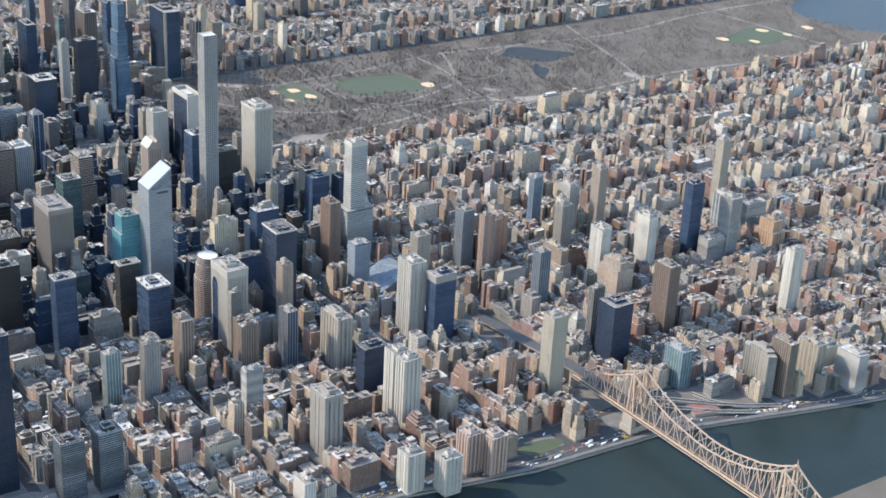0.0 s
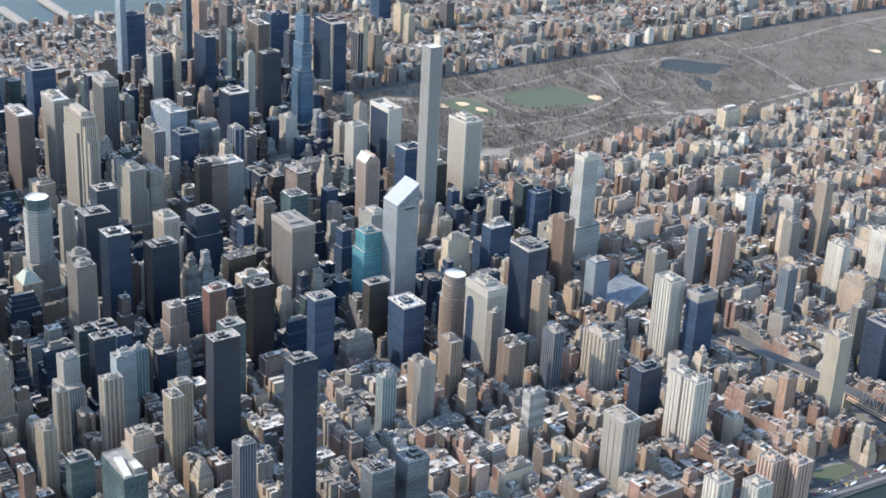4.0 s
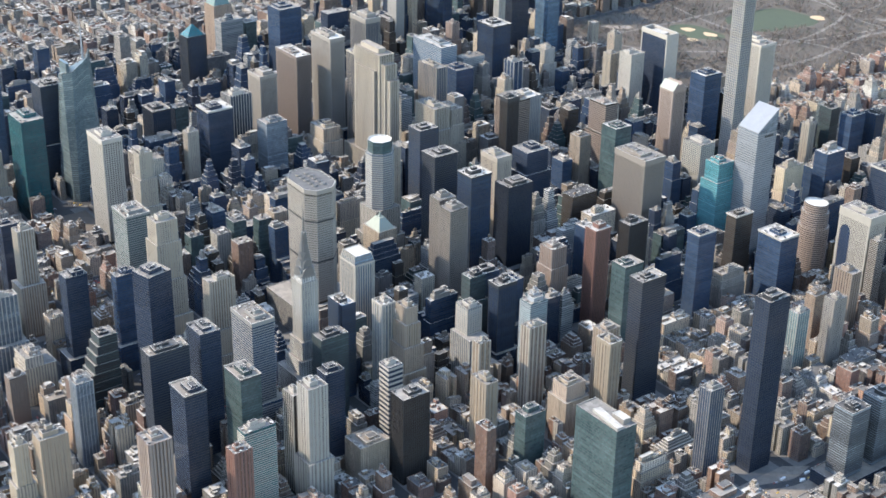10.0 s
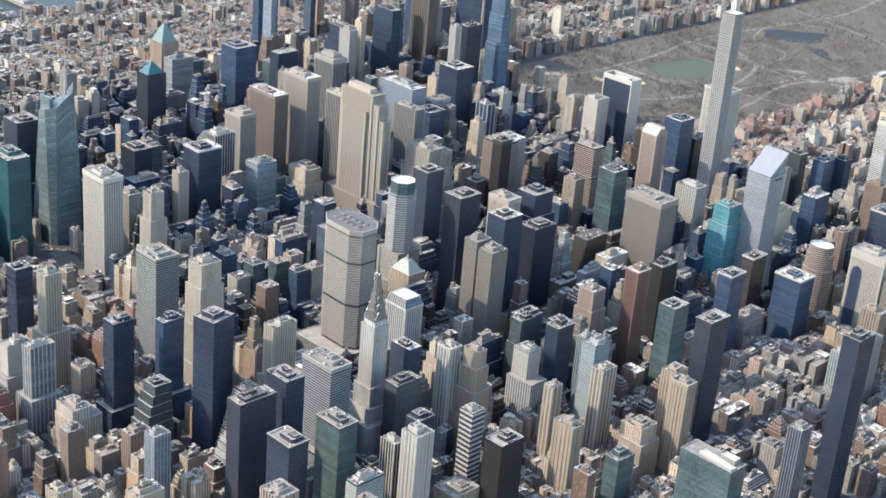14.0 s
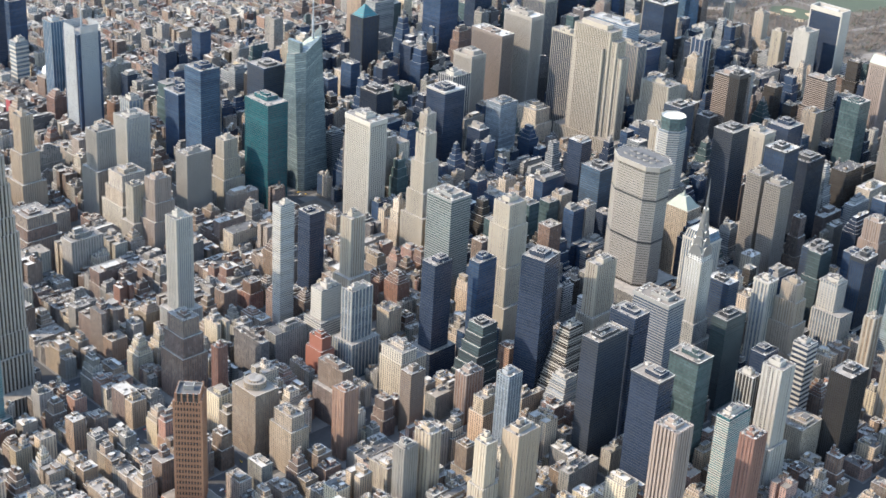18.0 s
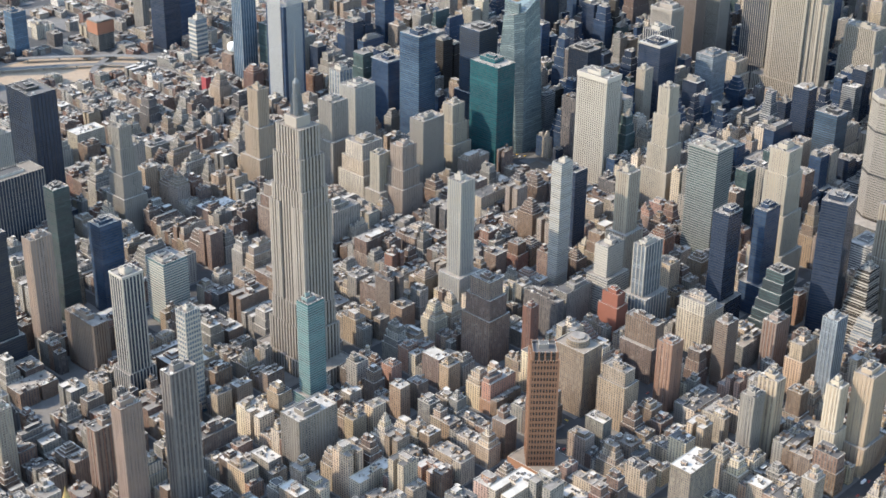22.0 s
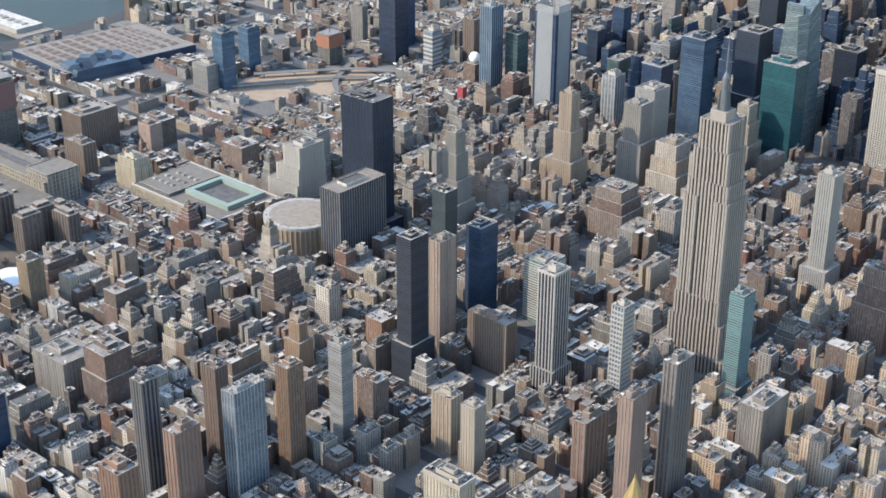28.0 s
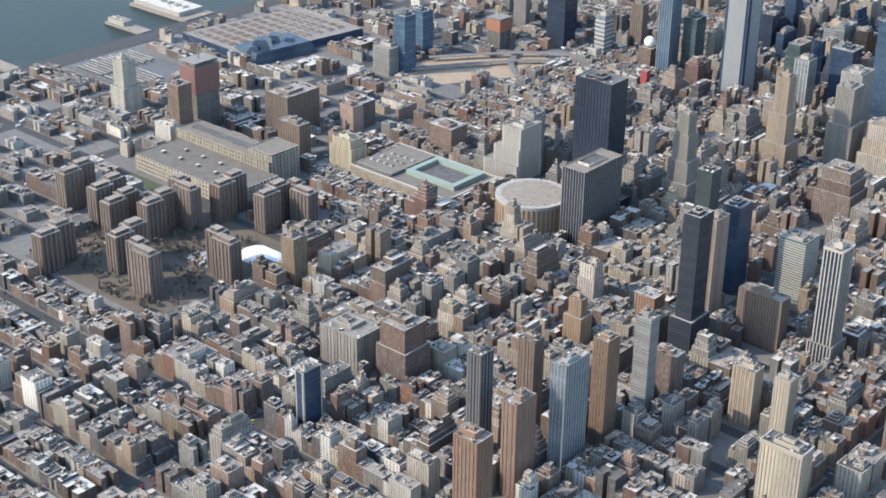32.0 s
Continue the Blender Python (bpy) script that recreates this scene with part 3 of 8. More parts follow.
block(-243, 1455, 100, 40, 178, "wide blue-grey glass slab of two joined parts", GLASS_BLUE, "b", ALUMINIUM, roof=ROOF_LIGHT)
block(-151, 1376, 62, 26, 175, "pale striped slab with close vertical ribs", GLASS_NAVY, "p", LIMESTONE, bay=4, width=1.3)
block(-184, 1451, 45, 44, 147, "navy glass block with a grey roof", GLASS_NAVY)
block(-186, 1223, 56, 24, 219, "dark slab with pale vertical ribs", GLASS_BLACK, "p", LIMESTONE, bay=4.5, width=1.1, cap=4)
block(196, 1777, 40, 46, 183, "dark green polished glass tower with a flat roof", GLASS_NAVY, roof=ROOF_LIGHT)
block(-27, 1789, 36, 36, 162, "white stone slab facing the park", WHITE_BRICK, "p", TRAVERTINE, bay=4, width=2)
block(671, 1289, 26, 38, 155, "dark blue glass office tower with a white roof edge", GLASS_NAVY, cap=2, trim=TRAVERTINE)
block(621, 1427, 22, 40, 132, "dark bronze glass tower with a white roof edge", GLASS_BRONZE, cap=2, trim=TRAVERTINE)
block(706, 1444, 50, 42, 119, "navy glass office block with a white oval roof screen", GLASS_NAVY, roof=ROOF_LIGHT, cap=3, trim=TRAVERTINE)
block(806, 1037, 26, 44, 203, "tall black glass tower with a white roof edge", GLASS_BLACK, "b", DARK_METAL, bay=4, cap=3)
block(692, 1113, 30, 37, 157, "grey-green glass office tower", GLASS_GREEN)
block(607, 1128, 24, 30, 180, "dark red granite tower with a pale roof", GLASS_BRONZE, "p", plain("red_granite", (0.128, 0.066, 0.053)), bay=3, width=1.6, cap=3, roof=ROOF_LIGHT)
block(587, 1218, 25, 40, 158, "dark bronze tower with close mullions", GLASS_BRONZE, "p", DARK_METAL, bay=3, width=0.7)
flat(800, 975, 22, 30, 141, "beige-pink brick tower with stripes and a red top", BRICK_TAN, "p", plain("pinkish_tan_brick", (0.235, 0.185, 0.145)), bay=5.5, width=2.2)
block(534, 960, 29, 40, 121, "blue glass office block with bands", GLASS_NAVY, "b", DARK_METAL)
block(593, 973, 27, 26, 132, "navy glass office block with setback wing", GLASS_NAVY, tiers=((46, 40, 60),))
block(136, 1132, 35, 40, 189, "dark teal glass tower behind stone blocks", GLASS_NAVY, "b", DARK_METAL)
block(-140, 980, 36, 44, 146, "grey mirror glass office slab", GLASS_GREY)
block(268, 1269, 42, 48, 161, "dark glass tower with a stepped top", GLASS_BLACK, tiers=((50, 58, 120),))
block(152, 908, 40, 36, 136, "blue glass block above low stone houses", GLASS_BLUE, "b", DARK_METAL)
block(-402, 655, 46, 46, 205, "dark glass tower with a steel roof frame and red sign", GLASS_NAVY, "b", DARK_METAL, tiers=((60, 58, 90),))
block(27, 1243, 62, 34, 172, "pale limestone slab with stepped ends", GLASS_BRONZE, "p", LIMESTONE, bay=3.6, width=2.1, tiers=((90, 50, 60), (74, 40, 130)))
block(15, 412, 27, 28, 147, "dark glass block with a tan roof", GLASS_BLACK, roof=ROOF_TAN)
flat(66, 316, 17, 24, 205, "slim white apartment tower with balcony bands", GLASS_GREY, "b", TRAVERTINE, storey=3.2)
block(119, 400, 22, 26, 180, "tan brick tower under a green copper roof", BRICK_TAN, "p", LIMESTONE, bay=4, width=2, tiers=((36, 40, 90),))
block(413, 468, 36, 40, 208, "black glass tower with a cut-away top", GLASS_BLACK, rot=12)
flat(502, 321, 20, 24, 131, "slim pale blue glass tower", GLASS_GREY, "p", ALUMINIUM, bay=5, width=0.8)
flat(764, 302, 30, 28, 188, "pink-brown apartment tower with rounded bays", BRICK_PINK, "p", GRANITE, bay=5, width=2.6, proud=1.6, tiers=((44, 40, 60),))
flat(745, 436, 18, 44, 143, "green glass and white apartment slab with stepped side", GLASS_TEAL, "b", TRAVERTINE, storey=3.2)
flat(810, 387, 20, 24, 168, "orange-red brick apartment tower with a white strip", BRICK_RED, "p", plain("orange_red_brick", (0.157, 0.082, 0.064)), bay=5, width=2.4)
flat(189, 116, 13, 15, 106, "slim red brick tower", BRICK_RED, "p", plain("deep_red_brick", (0.138, 0.067, 0.051)), bay=4, width=1.4)
block(214, 319, 20, 38, 130, "white and blue glass tower on a slanted base", GLASS_GREY, "p", TRAVERTINE, bay=6, width=1.2, tiers=((40, 50, 55),))
block(150, 321, 22, 36, 106, "white banded office block with terraces", RIBBON_WHITE, "b", TRAVERTINE, tiers=((36, 48, 60),))
block(147, -235, 32, 58, 79, "brownish-grey stone box building with a light roof", STONE_GREY, "p", plain("brownish_stone", (0.15, 0.13, 0.11)), bay=4, width=1.6, roof=ROOF_LIGHT)
flat(-281, -367, 24, 32, 206, "black glass apartment tower above white fins", GLASS_BLACK, "b", DARK_METAL, storey=3.2, tiers=((34, 44, 60),))
flat(-299, -293, 20, 31, 171, "pink brick apartment tower with white strips", BRICK_PINK, "p", GRANITE, bay=5, width=2)
flat(119, -384, 17, 34, 193, "dark grey brick apartment slab tower", DARK_BRICK, "p", plain("grey_brick", (0.126, 0.112, 0.106)), bay=6, width=2.4)
flat(101, -436, 18, 26, 166, "brown brick apartment tower with balconies", BRICK_PINK, "pb", plain("rose_brick", (0.191, 0.139, 0.114)), bay=4, width=1.4, storey=3.1)
flat(55, -138, 20, 26, 157, "pale teal glass apartment tower", GLASS_PALE_TEAL, "b", plain("pale_teal_panels", (0.125, 0.178, 0.178)), storey=3.3, tiers=((30, 40, 30),))
block(-493, 238, 24, 22, 182, "tan brick skyscraper with vertical piers", BRICK_TAN, "p", plain("buff_brick", (0.25, 0.194, 0.143)), bay=4, width=2, tiers=((48, 44, 70), (34, 32, 120)))
flat(-355, -220, 23, 24, 200, "green-grey glass tower with a tan roof cap", GLASS_GREEN, "b", DARK_METAL, storey=3.3, roof=ROOF_TAN)
flat(-307, -762, 19, 22, 167, "dark apartment tower with white corner strips", GLASS_BLACK, "p", plain("dark_grey_brick", (0.103, 0.096, 0.093)), bay=5, width=2.2)
flat(-314, -656, 24, 18, 136, "dark brown brick slab tower", BRICK_BROWN, "p", plain("umber_brick", (0.114, 0.081, 0.068)), bay=5, width=2.4)
flat(-245, -688, 20, 44, 145, "grey-green glass apartment slab", GLASS_GREY, "p", ALUMINIUM, bay=5, width=0.9)
flat(-243, -611, 20, 24, 145, "orange-brown brick apartment tower", BRICK_BROWN, "p", plain("ochre_brick", (0.17, 0.105, 0.067)), bay=4, width=1.6)
flat(-237, -533, 21, 18, 144, "grey glass apartment tower with a white strip", GLASS_GREY, "b", CONCRETE_GREY, storey=3.2)
block(-130, -272, 26, 30, 174, "black glass tower with bold white stripes", GLASS_BLACK, "p", TRAVERTINE, bay=5, width=1.5, cap=3, tiers=((34, 40, 40),))
flat(-46, -244, 18, 22, 147, "white grid-framed glass tower with dark breaks", GLASS_BLUE, "pb", TRAVERTINE, bay=4, width=1.1, storey=6.5)
flat(-238, -849, 32, 26, 126, "brick building with an arched cornice and low gable", BRICK_BROWN, "p", plain("walnut_brick", (0.18, 0.098, 0.063)), bay=5, width=2)
block(-1236, -179, 56, 78, 74, "large brown brick warehouse with a stepped roof", BRICK_BROWN, "p", plain("brown_brick", (0.143, 0.107, 0.086)), bay=5, width=2, name="warehouse")
flat(-1356, -323, 30, 30, 104, "dark brick apartment tower beside a building site", BRICK_BROWN)
flat(-1540, -300, 28, 28, 100, "white stepped apartment tower with close ribs", WHITE_BRICK, "p", TRAVERTINE, bay=4, width=1.8, tiers=((40, 40, 50),))
block(-1326, 178, 43, 42, 56, "pale ribbed concrete block near the tunnel ramps", RIBBON_WHITE, "p", CONCRETE, bay=4)
flat(-1310, 206, 28, 32, 118, "blue glass apartment tower", GLASS_BLUE)
flat(-1363, 318, 30, 32, 92, "blue-grey glass apartment tower", GLASS_BLUE)
flat(-1086, 564, 24, 28, 86, "grey tower banded with white balconies", GLASS_GREY, "b", TRAVERTINE, storey=9.0)
flat(-922, 551, 28, 36, 172, "tall pale blue glass tower", GLASS_BLUE, "p", ALUMINIUM, bay=6, width=0.8)
flat(-884, 585, 30, 34, 118, "green-blue glass apartment tower with balconies", GLASS_GREEN)
flat(-1186, 561, 46, 40, 150, "black glass twin tower near the river", GLASS_BLACK)
flat(-1240, 640, 40, 40, 120, "black glass tower behind its twin", GLASS_NAVY)
block(-453, 559, 46, 40, 205, "blue glass tower with a sliced sloping top", GLASS_BLUE, "b", GLASS_NAVY)
block(-599, 509, 28, 30, 118, "pale blue glass tower with white fins and a mast", GLASS_GREY, "p", TRAVERTINE, bay=7, width=1.4)
block(-550, 580, 42, 38, 131, "dark glass block with a light roof frame", GLASS_NAVY, cap=2, trim=ALUMINIUM)
block(-446, 404, 38, 45, 155, "grey concrete office slab", GLASS_GREY, "p", CONCRETE, bay=3, width=1.7)
block(-423, 332, 32, 35, 155, "grey stone tower with a paler crown", STONE_GREY, "p", CONCRETE_GREY, bay=4, width=2, tiers=((46, 46, 90),))
block(-312, 428, 30, 48, 128, "grey ribbed office block", STONE_GREY, "pb", CONCRETE_GREY, bay=3)
block(-331, 516, 22, 28, 127, "pale stepped stone tower", STONE_BEIGE, "p", LIMESTONE, bay=4, width=2, tiers=((40, 44, 60), (30, 34, 95)))
block(-293, 312, 20, 24, 111, "ribbed beige tower with a rounded crown", STONE_BEIGE, "p", LIMESTONE, bay=4, width=2, tiers=((34, 36, 50),))
block(-260, 330, 26, 30, 128, "brown-roofed stone tower with vertical piers", BRICK_TAN, "p", GRANITE, bay=4, width=1.8, tiers=((40, 44, 60), (34, 36, 90)))
block(-350, 330, 40, 44, 105, "white stepped loft tower with jagged setbacks", STONE_BEIGE, tiers=((60, 60, 55), (50, 52, 80)))
block(-324, 145, 48, 44, 92, "bulky brown brick loft block with stepped roof", BRICK_BROWN, tiers=((64, 58, 56), (56, 51, 74)))
block(-203, -274, 64, 22, 78, "wide brown brick hotel block", BRICK_BROWN, "p", plain("russet_brick", (0.167, 0.126, 0.1)), bay=4, width=1.8)
block(-335, -169, 28, 36, 136, "dark blue glass hotel tower", GLASS_NAVY)
block(-250, -130, 40, 40, 96, "pale green glass and white stepped office block", GLASS_CYAN, "b", TRAVERTINE)
block(-533, 4, 20, 22, 173, "grey stone tower stepping up to a slim top", STONE_GREY, "p", CONCRETE_GREY, bay=3.5, width=1.8, tiers=((46, 42, 62), (36, 34, 98), (27, 28, 140)))
block(-568, -690, 66, 52, 58, "large grey-tan terracotta store building with deep window bays", STONE_GREY, "p", plain("grey_terracotta", (0.183, 0.162, 0.142)), bay=6, width=2.0, roof=ROOF_GREY)

# west of the limestone slabs and south of the park
flat(-393, 1723, 18, 18, 236, "very slim pale concrete apartment tower with a rounded top", CONCRETE_WALL, "p", CONCRETE, bay=4, width=1.8)
block(-399, 1766, 27, 48, 230, "black glass tower with a thin red edge strip", GLASS_BLACK, "p", DARK_METAL, bay=4, width=0.6)
block(-579, 1706, 62, 26, 230, "navy glass slab near the park corner with a rounded plant top", GLASS_NAVY, "p", DARK_METAL, bay=5, width=0.6)
ob = block(-691, 2125, 92, 46, 186, "dark navy glass slab with a cream stone strip beside the park", GLASS_NAVY, "p", DARK_METAL, bay=5, width=0.6)
g = Geo()
g.box(-693.5, -689.8, 2124.0, 2131.0, 0, 187.5, STONE_CREAM, COPING)
part("end_strip", g, ob, "cream stone corner strip")
block(-382, 1864, 40, 18, 314, "very tall pale blue glass tower with a stepped top", GLASS_BLUE, tiers=((44, 34, 180), (42, 26, 246)))
flat(-689, 1831, 24, 16, 205, "slim pale cyan glass apartment tower", GLASS_CYAN, "b", DARK_METAL, storey=3.6)
flat(-639, 1880, 60, 34, 226, "brown stone and dark glass tower with a pale rim", GLASS_BRONZE, "p", plain("umber_stone", (0.105, 0.084, 0.072)), bay=6, width=2.5, roof=ROOF_LIGHT)
block(-830, 2020, 34, 56, 190, "tall dark blue glass slab by the park corner", GLASS_NAVY)
flat(-760, 2250, 36, 18, 130, "dark slab with a pale edge by the park", GLASS_BLACK, "p", CONCRETE_GREY, bay=9, width=1.4)
block(-559, 1560, 34, 22, 208, "grey stone office tower between blue slabs", RIBBON_GREY, "b", CONCRETE_GREY)
block(-612, 1642, 24, 14, 204, "slim cream stone tower", STONE_CREAM)
flat(-800, 1830, 28, 22, 153, "brown brick apartment tower with a flat top", BRICK_BROWN)
flat(-935, 1640, 31, 16, 250, "tall pale blue glass apartment tower by the west quarter", GLASS_BLUE, "b", ALUMINIUM, storey=3.6)
flat(-1139, 1960, 40, 25, 160, "pink brick apartment tower with a pale edge", BRICK_ROSE, "p", plain("dusky_brick", (0.24, 0.155, 0.12)), bay=8, width=4)
flat(-1095, 1900, 28, 16, 182, "slim blue glass apartment tower", GLASS_BLUE, "b", DARK_METAL, storey=3.6)
block(-1060, 1700, 24, 62, 166, "dark blue glass slab", GLASS_NAVY)
flat(-1027, 1990, 50, 18, 172, "dark brown apartment slab", DARK_BRICK)
flat(-1228, 2250, 19, 30, 97, "tan apartment tower in the far west blocks", BRICK_TAN)
flat(-758, 2307, 52, 24, 120, "brown stone apartment block with twin tops facing the park", BRICK_TAN, tiers=((60, 30, 74),))
flat(-764, 2268, 22, 17, 168, "tall cream stone apartment tower facing the park", STONE_CREAM)
flat(-972, 2557, 28, 23, 92, "cream stone apartment tower", STONE_CREAM)
flat(-1060, 2585, 40, 23, 98, "tan brick apartment slab", BRICK_SAND)
block(-1222, 2612, 50, 44, 90, "dark glass slab in the far west blocks", GLASS_NAVY)
flat(-774, 2533, 30, 16, 84, "cream stone apartment tower facing the park", STONE_CREAM)
flat(-1053, 2750, 40, 28, 92, "dark brown apartment slab in the west blocks", DARK_BRICK)
block(-259, 1750, 34, 28, 117, "white stone block with a stepped roof", WHITE_BRICK, "p", TRAVERTINE, bay=4, width=1.8, tiers=((42, 36, 84),))
block(51, 1446, 46, 34, 162, "pale grey striped office slab", GLASS_GREY, "p", CONCRETE, bay=4, width=1.6, roof=ROOF_LIGHT)
flat(-730, 2020, 30, 30, 164, "dark glass apartment tower facing the park", GLASS_NAVY, "b", DARK_METAL, storey=3.4)
block(-194, 1640, 36, 24, 119, "dark glass office block with a grey roof", GLASS_NAVY, "b", DARK_METAL)
block(-264, 1872, 40, 26, 98, "dark stone hotel block facing the park", BRICK_BROWN, tiers=((52, 34, 70),))
flat(-95, 1794, 24, 20, 144, "slim cream stone tower with a flat top", STONE_CREAM, "p", LIMESTONE, bay=4, width=1.8)
block(-345, 1966, 17, 17, 118, "slim pale hotel tower with a pointed green roof", STONE_BEIGE, "p", LIMESTONE, bay=4, width=1.8, gear=False, tiers=((34, 30, 60),))
block(-229, 1928, 24, 22, 127, "cream brick hotel with an orange crown", BRICK_SAND, "p", LIMESTONE, bay=4, width=1.8, tiers=((40, 36, 70),))
block(-632, 1612, 56, 34, 188, "tall navy glass tower with stepped slabs", GLASS_NAVY, "p", DARK_METAL, bay=5, width=0.8, tiers=((66, 44, 120),))
block(-454, 1640, 24, 20, 143, "pink brick tower stepping up to a slim top", BRICK_PINK, "p", GRANITE, bay=4, width=1.8, tiers=((40, 34, 70), (32, 27, 105)))
block(-568, 1545, 42, 46, 140, "dark brown glass office slab with fine bands", GLASS_BRONZE, "b", DARK_METAL)
block(-386, 1363, 58, 36, 218, "tall dark grey office tower with a stepped cap", GLASS_BLACK, "p", CONCRETE_GREY, bay=4, width=1.2, cap=10)
block(179, 1532, 46, 30, 168, "dark brown glass tower with stepped roofs", GLASS_BRONZE, "b", GRANITE, tiers=((54, 38, 110),))
block(5, 1542, 40, 27, 102, "navy glass block behind a round tower", GLASS_NAVY, "b", DARK_METAL)
block(-116, 1546, 32, 24, 166, "navy glass slab with pale end walls", GLASS_NAVY, "p", CONCRETE, bay=12, width=1.4)
flat(406, 1850, 18, 18, 133, "slim tan stone apartment tower", BRICK_SAND, "p", LIMESTONE, bay=4, width=1.8)
flat(455, 1985, 30, 24, 140, "dark glass apartment slab beside pale houses", GLASS_NAVY, "p", DARK_METAL, bay=5, width=0.8)
flat(812, 1552, 16, 20, 128, "slim dark apartment tower in front of a white slab", GLASS_BRONZE, "b", CONCRETE_GREY, storey=3.2)

# apartment towers uptown
flat(918, 2155, 22, 26, 118, "blue-grey glass apartment tower over low garages", GLASS_BLUE, "p", CONCRETE_GREY, bay=5, width=1.4)
flat(963, 2106, 34, 20, 52, "plain pale concrete garage block", CONCRETE_WALL)
flat(881, 2338, 32, 28, 116, "white brick apartment tower with dark strips", WHITE_BRICK, "p", TRAVERTINE, bay=7, width=3)
flat(896, 2453, 38, 24, 121, "white and grey apartment slab with balconies", WHITE_BRICK, "pb", TRAVERTINE, bay=6, width=1.6, storey=3.1)
flat(966, 2320, 52, 24, 78, "tan brick apartment block with a curved front", BRICK_SAND, tiers=((58, 40, 64),))
flat(732, 2171, 20, 32, 110, "orange-pink brick apartment tower", BRICK_ROSE, "p", plain("coral_piers", (0.255, 0.155, 0.115)), bay=5, width=2.2)
flat(748, 2347, 25, 28, 113, "grey brick apartment tower with a light roof", CONCRETE_WALL, "p", CONCRETE_GREY, bay=5, width=2)
flat(681, 2420, 40, 25, 118, "grey-tan apartment slab with window bands", CONCRETE_WALL, "b", CONCRETE, storey=3.2)
flat(724, 2462, 26, 22, 166, "tan concrete apartment tower framed by a hoist", BRICK_SAND, "pb", plain("mocha_frame", (0.22, 0.175, 0.14)), bay=5, width=1.4, storey=3.4)
flat(1183, 1877, 18, 24, 92, "red-brown brick apartment tower with pale quoins", BRICK_ROSE, "p", GRANITE, bay=9, width=1.6)

# along the rail cut in the west
block(-1051, -210, 42, 30, 52, "cream brick factory tower with a white stair", BRICK_SAND, "p", plain("butter_piers", (0.38, 0.33, 0.23)), bay=5, width=2.4, tiers=((52, 36, 38),), name="factory_building")
block(-1130, -252, 52, 26, 70, "brown brick warehouse slab beside the depot", BRICK_BROWN, "p", plain("tobacco_piers", (0.15, 0.115, 0.092)), bay=6, width=2, name="warehouse")
block(-1164, -88, 34, 26, 50, "red-brown brick factory block", BRICK_ROSE, name="factory_building")

# south of the terminal: cream and brick apartment towers and stepped office blocks
flat(576, 206, 18, 18, 118, "slim cream stone apartment tower with close piers", STONE_CREAM, "p", plain("cream_piers", (0.37, 0.315, 0.245)), bay=4, width=2.2, tiers=((24, 26, 60),))
flat(602, 231, 25, 36, 132, "broad tan brick apartment tower with balconies", BRICK_SAND, "pb", plain("sand_piers", (0.27, 0.212, 0.155)), bay=5, width=2.0, storey=3.2, tiers=((34, 46, 40),))
flat(365, 176, 22, 23, 100, "red-brown brick apartment tower with a flat roof", BRICK_ROSE, "p", plain("russet_piers", (0.205, 0.118, 0.085)), bay=5, width=1.8)
flat(378, 276, 19, 24, 94, "mottled dark brown brick tower with window rows", BRICK_BROWN, "b", plain("umber_panels", (0.14, 0.11, 0.09)), storey=3.2)
block(312, 323, 41, 27, 78, "tan stone block of two joined wings with a stepped roof", STONE_BEIGE, tiers=((43, 47, 62, 0, 8),))
flat(509, 182, 25, 18, 108, "tan brick slab tower with pale corner piers", BRICK_SAND, "p", plain("buff_piers", (0.31, 0.25, 0.185)), bay=6, width=2.4)
flat(501, 149, 18, 22, 98, "grey-tan apartment tower with narrow strips", CONCRETE_WALL, "p", CONCRETE_GREY, bay=4, width=1.6)
flat(456, 329, 18, 34, 74, "yellow-tan brick apartment block with a penthouse", BRICK_SAND, tiers=((26, 40, 52),))
flat(403, 352, 20, 32, 75, "pinkish brick apartment block with window strips", BRICK_ROSE, "p", GRANITE, bay=5, width=1.6)
block(305, 226, 49, 18, 83, "brown brick slab with a low wing", BRICK_BROWN, tiers=((51, 34, 50),))
block(619, 874, 28, 26, 127, "white grid-faced office block on a wide low base", GLASS_GREY, "pb", TRAVERTINE, bay=4.5, width=1.5, tiers=((46, 34, 84, 8, -4),))
block(629, 922, 23, 34, 155, "dark blue glass office tower with a ribbed top", GLASS_NAVY, "p", DARK_METAL, bay=4, width=0.7, cap=6, tiers=((36, 44, 44),))
block(557, 925, 21, 30, 136, "blue-green glass office block with stepped top", GLASS_GREEN, "b", DARK_METAL, tiers=((28, 34, 96),))
block(618, 767, 26, 18, 160, "brown stone skyscraper narrowing in steps to its top", BRICK_TAN, "p", plain("brown_stone", (0.235, 0.19, 0.145)), bay=4, width=2, tiers=((46, 38, 60), (38, 32, 100), (32, 25, 135)))
block(551, 702, 37, 23, 155, "blue glass block with a rounded roof edge", GLASS_NAVY, "b", DARK_METAL, roof=ROOF_LIGHT)
block(778, 650, 30, 42, 132, "dark bronze glass block with ribbed faces", GLASS_BRONZE, "p", DARK_METAL, bay=3, width=0.8)
flat(752, 524, 27, 28, 178, "pale concrete apartment tower with notched corners", CONCRETE_WALL, "p", CONCRETE, bay=6, width=3, tiers=((36, 36, 70),))
flat(716, 522, 24, 17, 152, "dark apartment tower with white vertical strips", GLASS_BRONZE, "p", TRAVERTINE, bay=5, width=1.2)
block(693, 685, 22, 23, 128, "black glass block with white floor bands", GLASS_BLACK, "b", TRAVERTINE, storey=7.6)
flat(692, 931, 24, 31, 150, "pale blue-grey glass apartment tower", GLASS_CYAN, "b", ALUMINIUM, storey=3.4)
